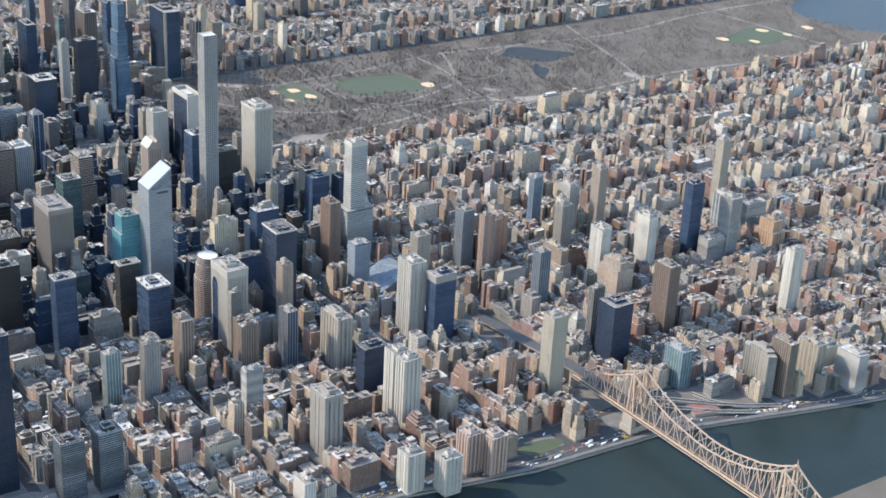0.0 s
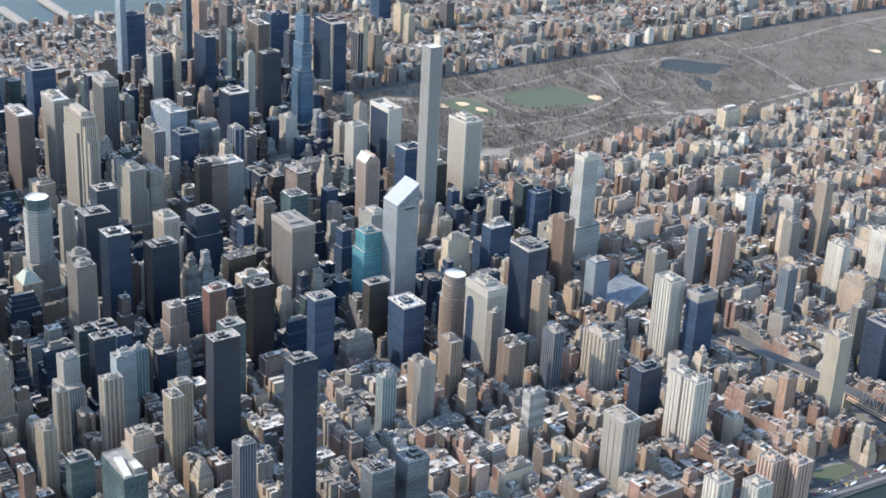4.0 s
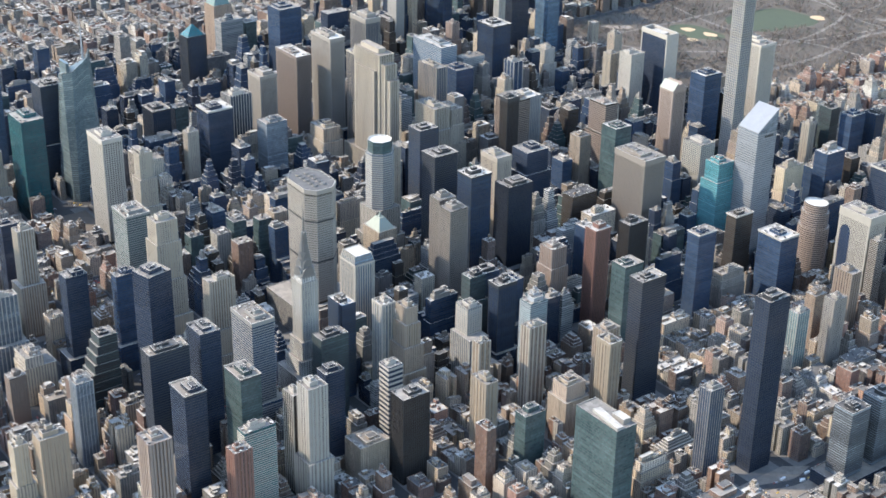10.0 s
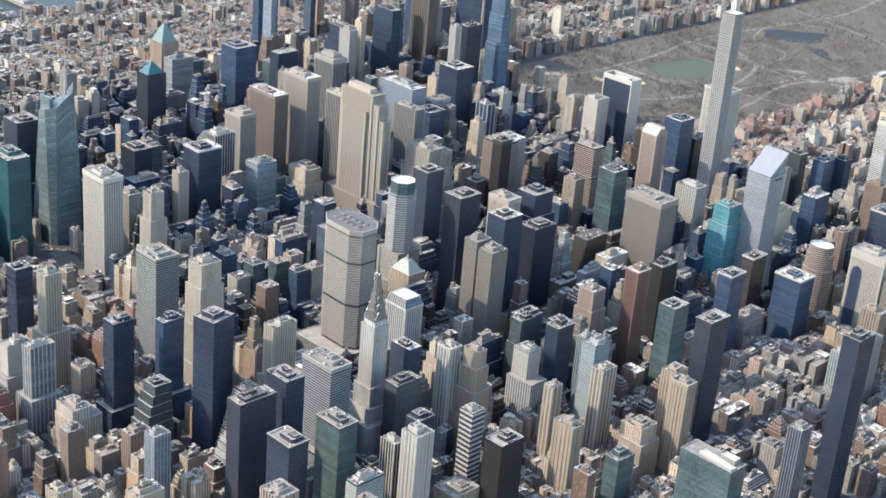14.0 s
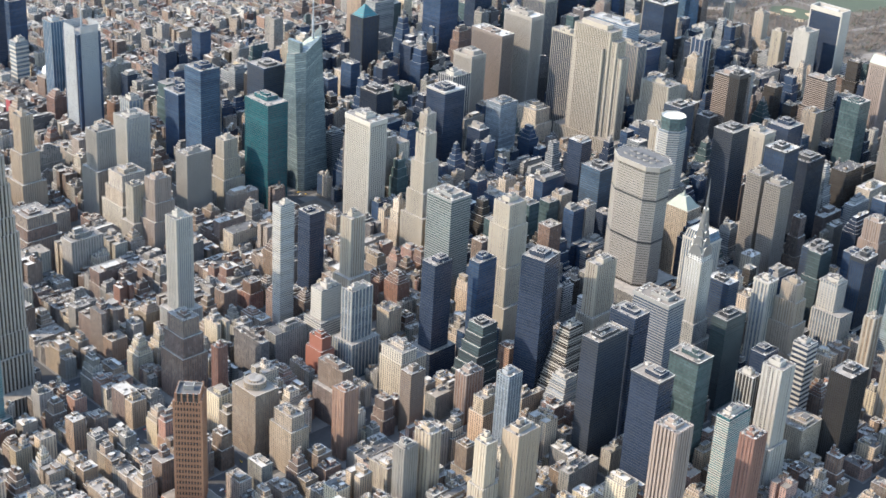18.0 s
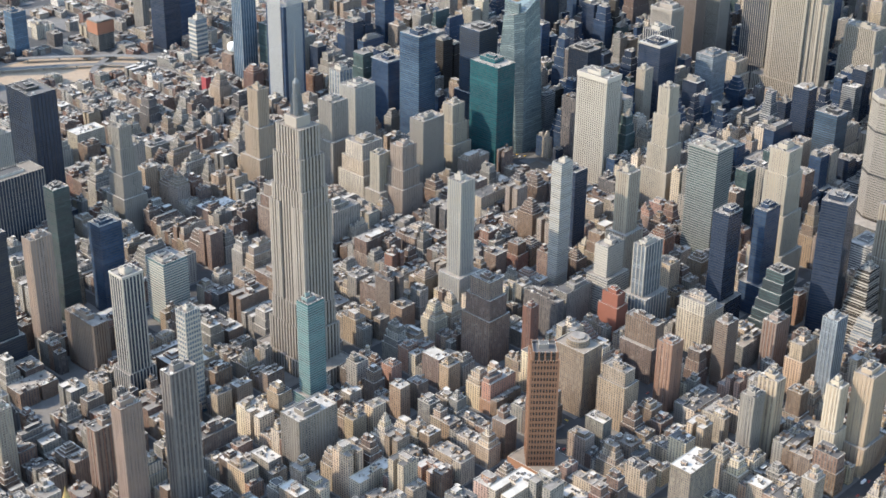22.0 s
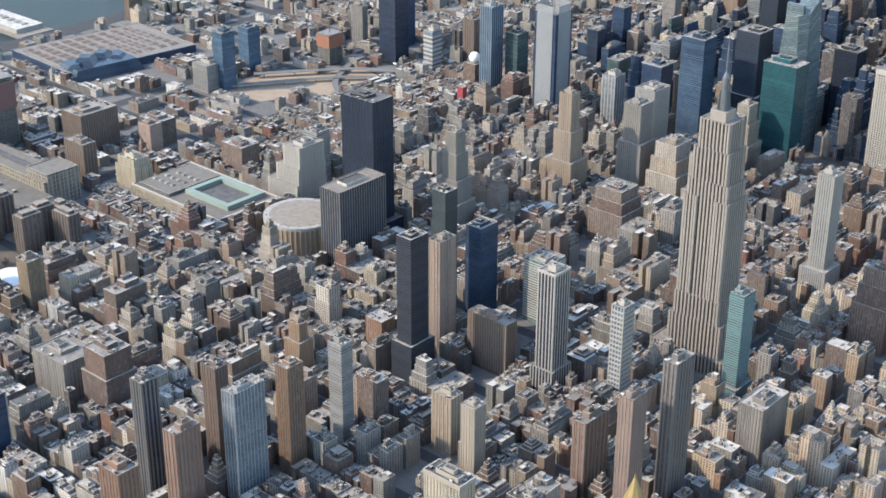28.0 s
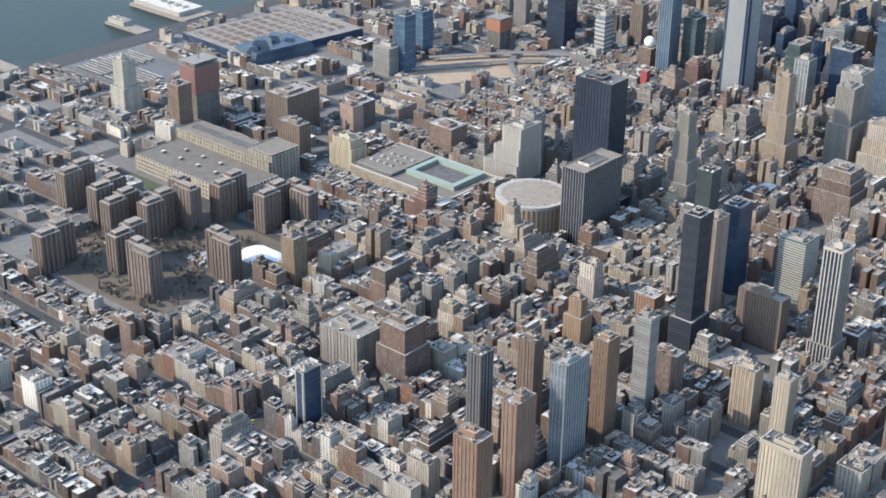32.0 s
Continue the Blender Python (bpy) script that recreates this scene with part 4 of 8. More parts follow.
block(689, 588, 22, 30, 148, "black glass slab with a flat tar roof", GLASS_BLACK, roof=ROOF_DARK)
flat(565, 1078, 29, 29, 144, "pink-tan brick tower stepping up to a crown", BRICK_PINK, "p", GRANITE, bay=4, width=1.8, tiers=((42, 40, 70), (35, 34, 112)))

# between the avenues behind the terminal
block(11, 1294, 46, 26, 156, "cream stone block with stepped shoulders", STONE_CREAM, "p", LIMESTONE, bay=4, width=2, tiers=((60, 36, 90), (52, 31, 125)))
block(99, 1358, 22, 27, 192, "dark brown glass tower with a ribbed roof screen", GLASS_BRONZE, "p", DARK_METAL, bay=3.5, width=0.8, cap=8)
block(261, 1208, 46, 31, 163, "tan stone tower with a banded crown", STONE_BEIGE, "p", LIMESTONE, bay=4.5, width=2, cap=9, tiers=((58, 40, 70),))
block(-187, 1132, 50, 39, 87, "cream stone block behind a promenade", STONE_CREAM, tiers=((60, 44, 60),))
block(148, 1058, 17, 24, 176, "slim tan stone slab", STONE_BEIGE, "p", LIMESTONE, bay=4, width=2, tiers=((34, 40, 60),))

# east side and towards the park
flat(802, 1659, 22, 21, 154, "slim tan brick apartment tower with a stepped top", BRICK_TAN, "p", plain("clay_piers", (0.25, 0.19, 0.145)), bay=4, width=1.8)
flat(857, 1436, 34, 22, 122, "brown brick apartment tower with pale bays", BRICK_BROWN, "p", plain("hazel_piers", (0.2, 0.155, 0.12)), bay=5, width=2.2)
flat(891, 1530, 15, 33, 105, "brown brick slab with dark strips", BRICK_BROWN, "p", plain("sepia_piers", (0.175, 0.13, 0.1)), bay=5, width=2.0)
flat(872, 1532, 15, 30, 108, "brown brick slab joined to its twin", BRICK_BROWN, "p", plain("sepia_strips", (0.175, 0.13, 0.1)), bay=5, width=2.0)
flat(906, 1611, 30, 21, 118, "dark grey glass apartment tower with metal strips", GLASS_NAVY, "p", CONCRETE_GREY, bay=5, width=1.2)
flat(717, 2008, 25, 30, 104, "tan brick apartment tower with rounded bays", BRICK_SAND, "p", LIMESTONE, bay=5, width=2.4, proud=1.2)
flat(713, 2118, 26, 28, 134, "blue-grey glass apartment tower with balcony strips", GLASS_BLUE, "p", CONCRETE_GREY, bay=5, width=1.6)
flat(699, 1875, 27, 34, 107, "blue glass apartment tower over low houses", GLASS_BLUE, "b", ALUMINIUM, storey=3.4)
flat(374, 1951, 30, 25, 134, "dark green glass tower with a rounded front", GLASS_GREEN, "b", DARK_METAL, storey=3.6)
flat(758, 2138, 17, 26, 137, "slim pink brick apartment tower", BRICK_ROSE, "p", GRANITE, bay=5, width=2)

# the loft quarter south of the stepped skyscraper
block(-499, -676, 42, 40, 90, "brown brick loft building with blank side walls", BRICK_BROWN, tiers=((50, 47, 58),), name="loft_building")
flat(-254, -763, 20, 34, 126, "red-brown brick apartment tower with a flat roof", BRICK_ROSE, "p", plain("maroon_piers", (0.17, 0.108, 0.082)), bay=6, width=2.6)
flat(-520, -829, 13, 30, 88, "navy glass slab beside a white side wall", GLASS_NAVY, "p", TRAVERTINE, bay=30, width=1.6)
block(-135, -457, 30, 21, 80, "cream brick loft block with a tank on its roof", BRICK_SAND, "p", plain("pale_buff_piers", (0.3, 0.25, 0.19)), bay=6, width=1.8, name="loft_building")
block(-75, -485, 20, 19, 104, "pale stone loft block with window columns", STONE_CREAM, "p", LIMESTONE, bay=4, width=1.6, name="loft_building")
block(-227, -485, 34, 20, 77, "grey-brown brick loft block with a light roof", BRICK_BROWN, roof=ROOF_LIGHT, name="loft_building")
flat(39, -432, 17, 44, 108, "brown brick apartment slab with blank end wall", BRICK_BROWN, "p", plain("walnut_piers", (0.165, 0.12, 0.095)), bay=7, width=2.4)
block(7, -604, 50, 24, 100, "wide cream terracotta office block with an arched top floor", STONE_BEIGE, "p", plain("grey_cream_terracotta", (0.27, 0.235, 0.19)), bay=4.5, width=1.8, cap=5, roof=ROOF_DARK)
block(-392, -456, 19, 14, 84, "orange-tan brick loft tower with a copper top", OCHRE_BRICK, "p", plain("amber_piers", (0.245, 0.165, 0.105)), bay=4, width=1.6, tiers=((28, 24, 60),), name="loft_building")
flat(-1064, 666, 29, 20, 92, "brown brick apartment slab near the bus ramps", BRICK_BROWN, "p", plain("fawn_piers", (0.17, 0.13, 0.105)), bay=5, width=2)
block(-897, 440, 14, 12, 46, "small block with a bright red side wall", plain("red_side_wall", (0.22, 0.035, 0.04)), gear=False)
flat(-1320, 601, 32, 16, 84, "grey apartment slab beside a black glass tower", CONCRETE_WALL, "p", CONCRETE_GREY, bay=5, width=2)


def terraced(x, y, w, d, h, label, wall, trim, out, steps, slope, storey=4.0):
    """Office block whose floors step out towards the south and west on the way down, by the south-east corner of its top."""
    ob = thing("terraced_office_block", x - w / 2, y + d / 2, label, "building")
    for k in range(steps, -1, -1):
        x0, x1, y0, y1 = x - w - out * slope[0] * k, x + out * slope[2] * k, y - out * slope[1] * k, y + d
        top = h * (1.0 - 0.86 * k / steps)
        g = Geo()
        g.box(x0, x1, y0, y1, 0.0 if k == steps else h * (1.0 - 0.86 * (k + 1) / steps) - 1.5, top, wall, ROOF_GREY, 1.2)
        tier = part("shaft" if k == 0 else "setback_tier", g, ob)
        low = h * (1.0 - 0.86 * (k + 1) / steps) if k < steps else 4.0
        if top - low > storey:
            subpart("spandrel_facing", bands(((x0, y0), (x1, y0), (x1, y1), (x0, y1)), low, top - 0.6, trim, storey, storey * 0.45, 0.5), tier, ob)
    roof_gear(ob, x - w / 2, y + d / 2, w, d, h - 1.2, trim, ROOF_GREY)
    claim(x - w / 2 - out * slope[0] * steps / 2, y + d / 2 - out * slope[1] * steps / 2, w + out * slope[0] * steps, d + out * slope[1] * steps, 2)


terraced(372, 411, 27, 27, 113, "dark green glass office block stepping out in terraces", GLASS_GREEN, DARK_METAL, 3.6, 7, (0.5, 1.0, 0.2))
terraced(448, 497, 18, 26, 114, "white banded office tower stepping out in terraces", GLASS_BRONZE, TRAVERTINE, 2.8, 8, (0.7, 0.9, 0.5))
terraced(486, 452, 24, 22, 70, "white banded block of stepped terraces", GLASS_GREY, TRAVERTINE, 3.2, 6, (0.5, 0.8, 0.4))

# towards the bridge and uptown
block(201, 1924, 60, 42, 221, "white marble slab with close vertical ribs", GLASS_BLACK, "p", TRAVERTINE, bay=3.4, width=2.0, proud=1.2, cap=5, roof=ROOF_GREY)
block(441, 1929, 27, 40, 144, "dark blue glass slab near the park", GLASS_NAVY)
block(597, 1879, 37, 24, 154, "brown brick slab with vertical stripes", BRICK_BROWN, "p", plain("chestnut_brick", (0.153, 0.102, 0.076)), bay=4, width=2)
flat(548, 1956, 27, 36, 252, "pale glass tower with white top band", GLASS_GREY, "b", TRAVERTINE, storey=4.2, cap=10, tiers=((44, 60, 110),))
block(734, 1684, 54, 42, 186, "black glass block with white bands", GLASS_BLACK, roof=ROOF_DARK, cap=3, trim=TRAVERTINE)
flat(918, 1857, 42, 32, 160, "white brick apartment tower with dark strips", WHITE_BRICK, "p", TRAVERTINE, bay=7, width=3.2, proud=1.4)
flat(960, 1883, 29, 44, 147, "dark glass tower with a grey top", GLASS_NAVY, cap=14, trim=CONCRETE_GREY)
flat(953, 1685, 58, 28, 106, "beige brick apartment slab with vertical strips", STONE_BEIGE, "p", LIMESTONE, bay=9, width=4, proud=1.2)
block(1053, 1677, 28, 46, 97, "black glass cube-like office block", GLASS_BLACK, roof=ROOF_DARK)
flat(1172, 1678, 26, 32, 131, "white apartment slab with narrow dark strips", WHITE_BRICK, "p", TRAVERTINE, bay=8, width=4.2, proud=1.2)
flat(1140, 1678, 28, 28, 131, "white apartment slab joined to its twin", WHITE_BRICK, "p", TRAVERTINE, bay=8, width=4.2, proud=1.2)
block(1184, 1523, 45, 32, 115, "plain grey telephone building with a louvred top", CONCRETE_WALL, "p", CONCRETE_GREY, bay=11, width=8, proud=0.8, cap=8)
flat(1028, 1468, 18, 30, 102, "grey banded apartment tower", RIBBON_GREY, "b", CONCRETE, storey=3.2)
flat(896, 1351, 20, 28, 119, "grey-green apartment slab with a pale roof", CONCRETE_WALL, "p", CONCRETE_GREY, bay=4)
flat(634, 985, 18, 22, 121, "pale blue crystalline glass tower", GLASS_CYAN, "p", ALUMINIUM, bay=5, width=0.7)
flat(840, 1377, 20, 26, 94, "tan apartment tower beside a glass block", BRICK_TAN)
flat(880, 1290, 18, 26, 108, "teal glass apartment tower with rounded edge", GLASS_CYAN, "p", TRAVERTINE, bay=5, width=0.9)
flat(1226, 1938, 29, 30, 169, "tall tan concrete apartment tower", STONE_BEIGE, "pb", LIMESTONE, bay=4, width=1.2, storey=3.1)
flat(1297, 2176, 44, 26, 74, "blue glass hospital tower with a stone plant storey", GLASS_CYAN, "p", ALUMINIUM, bay=6, width=0.8, roof=ROOF_GREY)
flat(1414, 2316, 44, 20, 107, "dark brown ribbed apartment tower on the river bank", BRICK_BROWN, "p", plain("drab_brick", (0.15, 0.119, 0.093)), bay=5, width=2)
flat(1414, 2389, 46, 22, 86, "cream brick apartment tower with white corner ribs by the river", STONE_BEIGE, "p", LIMESTONE, bay=9, width=3)
block(1467, 2438, 50, 26, 76, "white banded hospital block with white corners by the river", RIBBON_WHITE, "b", CONCRETE, storey=3.6, roof=ROOF_LIGHT)
block(1375, 2459, 30, 43, 46, "low cream stone hospital wing", STONE_CREAM, roof=ROOF_TAN)
flat(955, 2344, 62, 22, 66, "orange-brown brick apartment slab over low houses", BRICK_ROSE, "p", plain("peach_brick", (0.285, 0.185, 0.118)), bay=6, width=3, roof=ROOF_TAN)
flat(866, 2252, 60, 18, 80, "wide tan brick apartment slab with a rounded corner", BRICK_SAND, roof=ROOF_TAN, tiers=((72, 28, 50),))
flat(900, 2324, 30, 22, 122, "white apartment slab with a blue-grey shaded side", WHITE_BRICK, "p", TRAVERTINE, bay=7, width=4)
flat(695, 2386, 18, 18, 104, "slim cream stone apartment tower", STONE_CREAM)
flat(700, 2213, 30, 29, 98, "orange brick apartment tower with a dark side", BRICK_ROSE, "p", plain("tile_brick", (0.30, 0.165, 0.10)), bay=8, width=5)
block(848, 2720, 40, 34, 99, "white apartment slab with a dark glass side", GLASS_GREY, "p", TRAVERTINE, bay=9, width=2.4)
flat(866, 2768, 25, 60, 77, "pale blue-white apartment slab", RIBBON_WHITE, "b", CONCRETE, storey=3.3)
flat(946, 2769, 40, 26, 68, "peach brick apartment block with setbacks", BRICK_ROSE, "p", plain("peach_brick_trim", (0.29, 0.19, 0.12)), bay=8, width=5, tiers=((54, 36, 44),))
block(931, 2593, 30, 60, 58, "white banded clinic block", RIBBON_WHITE, "b", CONCRETE, storey=3.6, roof=ROOF_LIGHT)
flat(804, 2525, 40, 38, 82, "cream brick apartment block with a stepped top", STONE_CREAM, tiers=((52, 50, 56),))
block(1347, 2207, 20, 50, 31, "white boxy building beside the river drive", RIBBON_WHITE, roof=ROOF_LIGHT)
flat(1100, 2135, 14, 26, 124, "slim dark apartment tower", DARK_BRICK, "p", CONCRETE_GREY, bay=5)
block(1175, 2120, 44, 44, 122, "black glass slab with a white sloping edge", GLASS_BLACK)
flat(1126, 2295, 42, 27, 140, "large brown brick apartment slab", BRICK_BROWN, "p", plain("cocoa_brick", (0.131, 0.095, 0.074)), bay=5, width=2)
flat(888, 2574, 24, 33, 170, "dark glass apartment tower", GLASS_NAVY)
flat(722, 2824, 22, 24, 168, "slim tan apartment tower with balconies", STONE_BEIGE, "pb", LIMESTONE, bay=5, storey=3.2)
flat(936, 2643, 33, 30, 140, "blue-grey brick apartment tower with pale ribs", RIBBON_GREY, "p", CONCRETE, bay=5)
flat(627, 2364, 16, 24, 130, "slim blue glass tower", GLASS_BLUE, "p", ALUMINIUM, bay=4, width=0.8)
flat(1190, 2556, 22, 30, 144, "slim white apartment tower", WHITE_BRICK, "p", TRAVERTINE, bay=7, width=3)
for kx, ky, kh, wall, says in ((1331, 1583, 69, WHITE_BRICK, "white apartment tower with dark window strips by the river"), (1364, 1630, 66, WHITE_BRICK, "white apartment tower with dark window strips by the river"),
                               (1333, 1692, 72, BRICK_PINK, "pink brick apartment tower by the river"), (1356, 1722, 70, BRICK_PINK, "pink brick apartment tower by the river")):
    flat(kx, ky, 30, 30, kh, says, wall, "p", TRAVERTINE if wall is WHITE_BRICK else plain("pink_brick_trim", (0.335, 0.243, 0.197)), bay=7, width=3, proud=1.0)

flat(839, 952, 28, 20, 147, "tall tan brick tower with a dark banded top", BRICK_TAN, "p", plain("wheat_brick", (0.205, 0.168, 0.125)), bay=6, width=3, cap=5)
flat(741, 890, 20, 30, 145, "tan brick twin apartment tower with pale ribs", BRICK_TAN, "p", LIMESTONE, bay=7, width=2.6)
flat(788, 778, 34, 20, 117, "tan brick apartment tower with projecting bays", BRICK_TAN, "p", plain("oat_brick", (0.215, 0.18, 0.14)), bay=7, width=3.4)
flat(865, 720, 24, 16, 107, "rust-red brick apartment tower", BRICK_RED)
flat(706, 829, 16, 20, 124, "slim tan stone tower with a pale rib", BRICK_TAN, "p", LIMESTONE, bay=9, width=2.4)
flat(810, 903, 30, 34, 81, "tan brick gothic apartment block with stepped roofs", BRICK_SAND, tiers=((40, 42, 58),))
flat(858, 790, 22, 34, 98, "dark teal glass apartment block", GLASS_GREEN)
flat(751, 601, 38, 46, 62, "broad tan office block with a paved roof", BRICK_SAND, roof=ROOF_TAN)
block(124, 109, 34, 26, 120, "dark brown brick office block with deep setbacks", BRICK_BROWN, tiers=((50, 40, 68), (43, 32, 96)))
ob = block(293, 95, 47, 36, 92, "wide tan stone block with a round roof drum", OCHRE_BRICK, roof=ROOF_TAN, gear=False)
g = Geo()
g.cyl(269, 113, 14.5, 90.2, 99, OCHRE_BRICK, 24, 14.0, ROOF_TAN)
g.cyl(269, 113, 9, 98.8, 101.5, BRICK_TAN, 20, 8.6, ROOF_GREY)
part("roof_drum", g, ob, "round tan drum with an open yard")
block(347, 108, 34, 20, 82, "brownish stone block with a stepped top", BRICK_TAN, tiers=((42, 28, 64),))
block(205, 276, 26, 16, 70, "rust-red brick building with stepped roofs", plain("rust_red_brick", (0.20, 0.075, 0.05)), tiers=((32, 24, 52),), roof=RED_PAINT)
block(153, 214, 60, 14, 62, "dark brick loft slab with a blank wall", DARK_BRICK)

# beside the riverside plaza
ob = block(1014, 804, 76, 33, 154, "angular green-grey glass tower with a white roof strip", GLASS_GREEN, roof=ROOF_GREY, gear=False)
g = Geo()
g.prism([(960, 812), (1012, 806), (1013, 816), (962, 823)], 152.4, 156.5, CONCRETE, ROOF_LIGHT)
part("roof_strip", g, ob, "white sloping roof strip")
g = Geo()
g.box(985, 1006, 822, 834, 152.4, 160, CONCRETE_GREY, ROOF_LIGHT, 0.6)
part("bulkhead", g, ob)
ob = thing("twin_tower_plinth", 1104, 1140, "low black glass plinth with a pale coping", "building")
g = Geo()
g.box(1080, 1134, 1106, 1222, 0, 20, GLASS_BLACK, ROOF_TAN, 1.5)
part("body", g, ob)
claim(1107, 1164, 58, 118)
for by in (1120, 1178):
    flat(1122, by, 30, 36, 122, "grey-blue glass apartment tower with white blinds on a plinth", GLASS_GREY, "b", DARK_METAL, storey=3.6, roof=ROOF_DARK, z0=19)
flat(1005, 976, 20, 26, 146, "slim dark blue glass apartment tower with a pale top", GLASS_NAVY, "p", CONCRETE_GREY, bay=4, width=0.8)
flat(1042, 1126, 20, 20, 44, "small brown brick apartment house by the plaza", BRICK_BROWN)

# the estate of slab blocks round the white tent
ESTATE_BRICK = plain("estate_brick", (0.132, 0.104, 0.088))


def estate_slab(x, y, h, turned):
    """Brick slab of two staggered wings with strip windows, by its south-east corner."""
    ob = thing("apartment_slab", x - 18, y + 26, "brown brick estate slab of two staggered wings", "building", group="slabs of the brick estate")
    wings = ((x - 23, x, y, y + 34), (x - 36, x - 12, y + 34.2, y + 66)) if turned else ((x - 40, x, y, y + 21), (x - 66, x - 40.2, y + 12, y + 34))
    for x0, x1, y0, y1 in wings:
        g = Geo()
        g.box(x0, x1, y0, y1, 0, h, BRICK_BROWN, ROOF_GREY, 1.0)
        part("wing", g, ob)
        tagged(part("facade_facing", piers(((x0, y0), (x1, y0), (x1, y1), (x0, y1)), 2, h - 1, ESTATE_BRICK, 8, 3.2, 1.0), ob), kind="stuff")
        g = Geo()
        g.box(x0 + 5, x1 - 5, y0 + 5, y1 - 5, h - 1, h + 4.5, BRICK_BROWN, ROOF_TAN, 0.4)
        part("bulkhead", g, ob)
    claim(sum(w[0] + w[1] for w in wings) / 4, sum(w[2] + w[3] for w in wings) / 4, 60, 60, 0)


for ex, ey, eh, turned in ((-1253, -638, 67, True), (-1183, -631, 60, True), (-1139, -640, 52, True), (-1078, -616, 61, True), (-1057, -550, 70, False), (-1048, -500, 63, True), (-971, -478, 62, True), (-930, -425, 60, False),
                           (-1100, -789, 62, True), (-1025, -715, 60, True), (-925, -734, 70, False), (-882, -625, 63, False)):
    estate_slab(ex, ey, eh, turned)
flat(-787, -590, 26, 26, 90, "yellow-tan brick tower with window rows", OCHRE_BRICK)
for ex, ey in ((-966, -50), (-1167, -68)):
    block(ex, ey, 52, 40, 49, "grey-brown brick factory block with a light roof", BRICK_BROWN, roof=ROOF_LIGHT, name="factory_building")


# ---- landmarks with shapes of their own ----
def pyramid(g, pts, z0, z1, mat, keep=0.05):
    cx, cy = sum(p[0] for p in pts) / len(pts), sum(p[1] for p in pts) / len(pts)
    g.prism(pts, z0, z1, mat, mat, 0.0, [(cx + (x - cx) * keep, cy + (y - cy) * keep) for x, y in pts])


def super_slim():
    ob = tower("apartment_tower", "very tall slim pale concrete tower with square windows", 277, 1776, 28.5, 28.5, 426, GLASS_NAVY, "pb", plain("pale_grey_concrete", (0.225, 0.216, 0.199)), 4.75, 4.75, 1.5, 0.6, gear=False, roof=ROOF_LIGHT)
    for z in (110, 170, 230, 290, 350):
        g = Geo()
        g.prism(rect(277, 1776, 29.2, 29.2), z, z + 7, DARK_METAL, DARK_METAL)
        part("open_floor", g, ob, "dark open wind floor")


def slant_tower():
    """Aluminium-banded square tower whose top is cut at a slant, facing south."""
    SLANT_METAL = plain("dull_aluminium", (0.205, 0.213, 0.225), 0.4, 0.25)
    x0, x1, y0, y1 = 533.0, 578.0, 1507.0, 1552.0
    ob = thing("office_tower", 555.5, 1529.5, "aluminium-banded square tower with a slanted white roof", "building")
    g = Geo()
    a = g.ring(((x0, y0), (x1, y0), (x1, y1), (x0, y1)), 0.0)
    b = g.ring(((x0, y0), (x1, y0)), 248.0) + g.ring(((x1, y1), (x0, y1)), 282.0)
    g.skin(a, b, GLASS_GREY)
    part("shaft", g, ob)
    g = Geo()
    c = g.ring(((x0 - 0.3, y0 - 0.3), (x1 + 0.3, y0 - 0.3)), 248.4) + g.ring(((x1 + 0.3, y1), (x0 - 0.3, y1)), 282.6)
    d = g.ring(((x0 - 0.3, y0 - 0.3), (x1 + 0.3, y0 - 0.3)), 246.4) + g.ring(((x1 + 0.3, y1), (x0 - 0.3, y1)), 280.6)
    g.skin(d, c, SLANT_METAL)
    g.face(tuple(c), SLANT_METAL)
    part("sloping_roof", g, ob, "bright white sloping roof")
    tagged(part("spandrel_facing", bands(((x0, y0), (x1, y0), (x1, y1), (x0, y1)), 30, 247, SLANT_METAL, 4.1, 2.6, 0.2), ob), kind="stuff")
    g = Geo()
    g.box(x1 + 0.2, x1 + 0.6, y0 + 16, y1 - 8, 236, 240, DARK_METAL)
    part("vent_slot", g, ob, "dark slot under the roof")
    claim(555, 1529, 60, 60)


def wing_tower():
    """Long eight-sided concrete tower with dark machine floors."""
    WING_STONE = plain("grey_precast_concrete", (0.215, 0.195, 0.172))
    pts = ((268, 789), (288, 773), (340, 771), (356, 783), (356, 811), (338, 828), (290, 830), (268, 815))
    ob = thing("office_tower", 312, 800, "broad eight-sided concrete office tower with dark belts", "building")
    g = Geo()
    g.prism(pts, 0, 240, GLASS_BRONZE, ROOF_DARK, 1.5)
    part("shaft", g, ob)
    tagged(part("spandrel_facing", bands(pts, 50, 233, WING_STONE, 3.9, 2.2, 0.7), ob), kind="stuff")
    tagged(part("facade_facing", piers(pts, 50, 236, WING_STONE, 2.6, 0.7, 0.5), ob), kind="stuff")
    out = [(312 + (x - 312) * 1.03, 800 + (y - 800) * 1.03) for x, y in pts]
    for z0, z1, mat in ((234, 241.5, WING_STONE), (187, 190, DARK_METAL), (119, 122, DARK_METAL)):
        g = Geo()
        g.prism(out, z0, z1, mat, ROOF_DARK, 1.6 if z1 > 240 else 0.0)
        part("top_band" if z1 > 240 else "machine_floor", g, ob)
    for i in range(5):
        for j in range(2):
            g = Geo()
            g.cyl(288 + i * 12, 792 + j * 15, 4.6, 240.5, 242.2, CONCRETE_GREY, 12, 4.2, ROOF_DARK)
            part("cooling_tower", g, ob)
    g = Geo()
    g.box(258, 366, 745, 848, 0, 48, STONE_GREY, ROOF_GREY, 1.2)
    part("podium", g, ob)
    claim(312, 797, 110, 106)


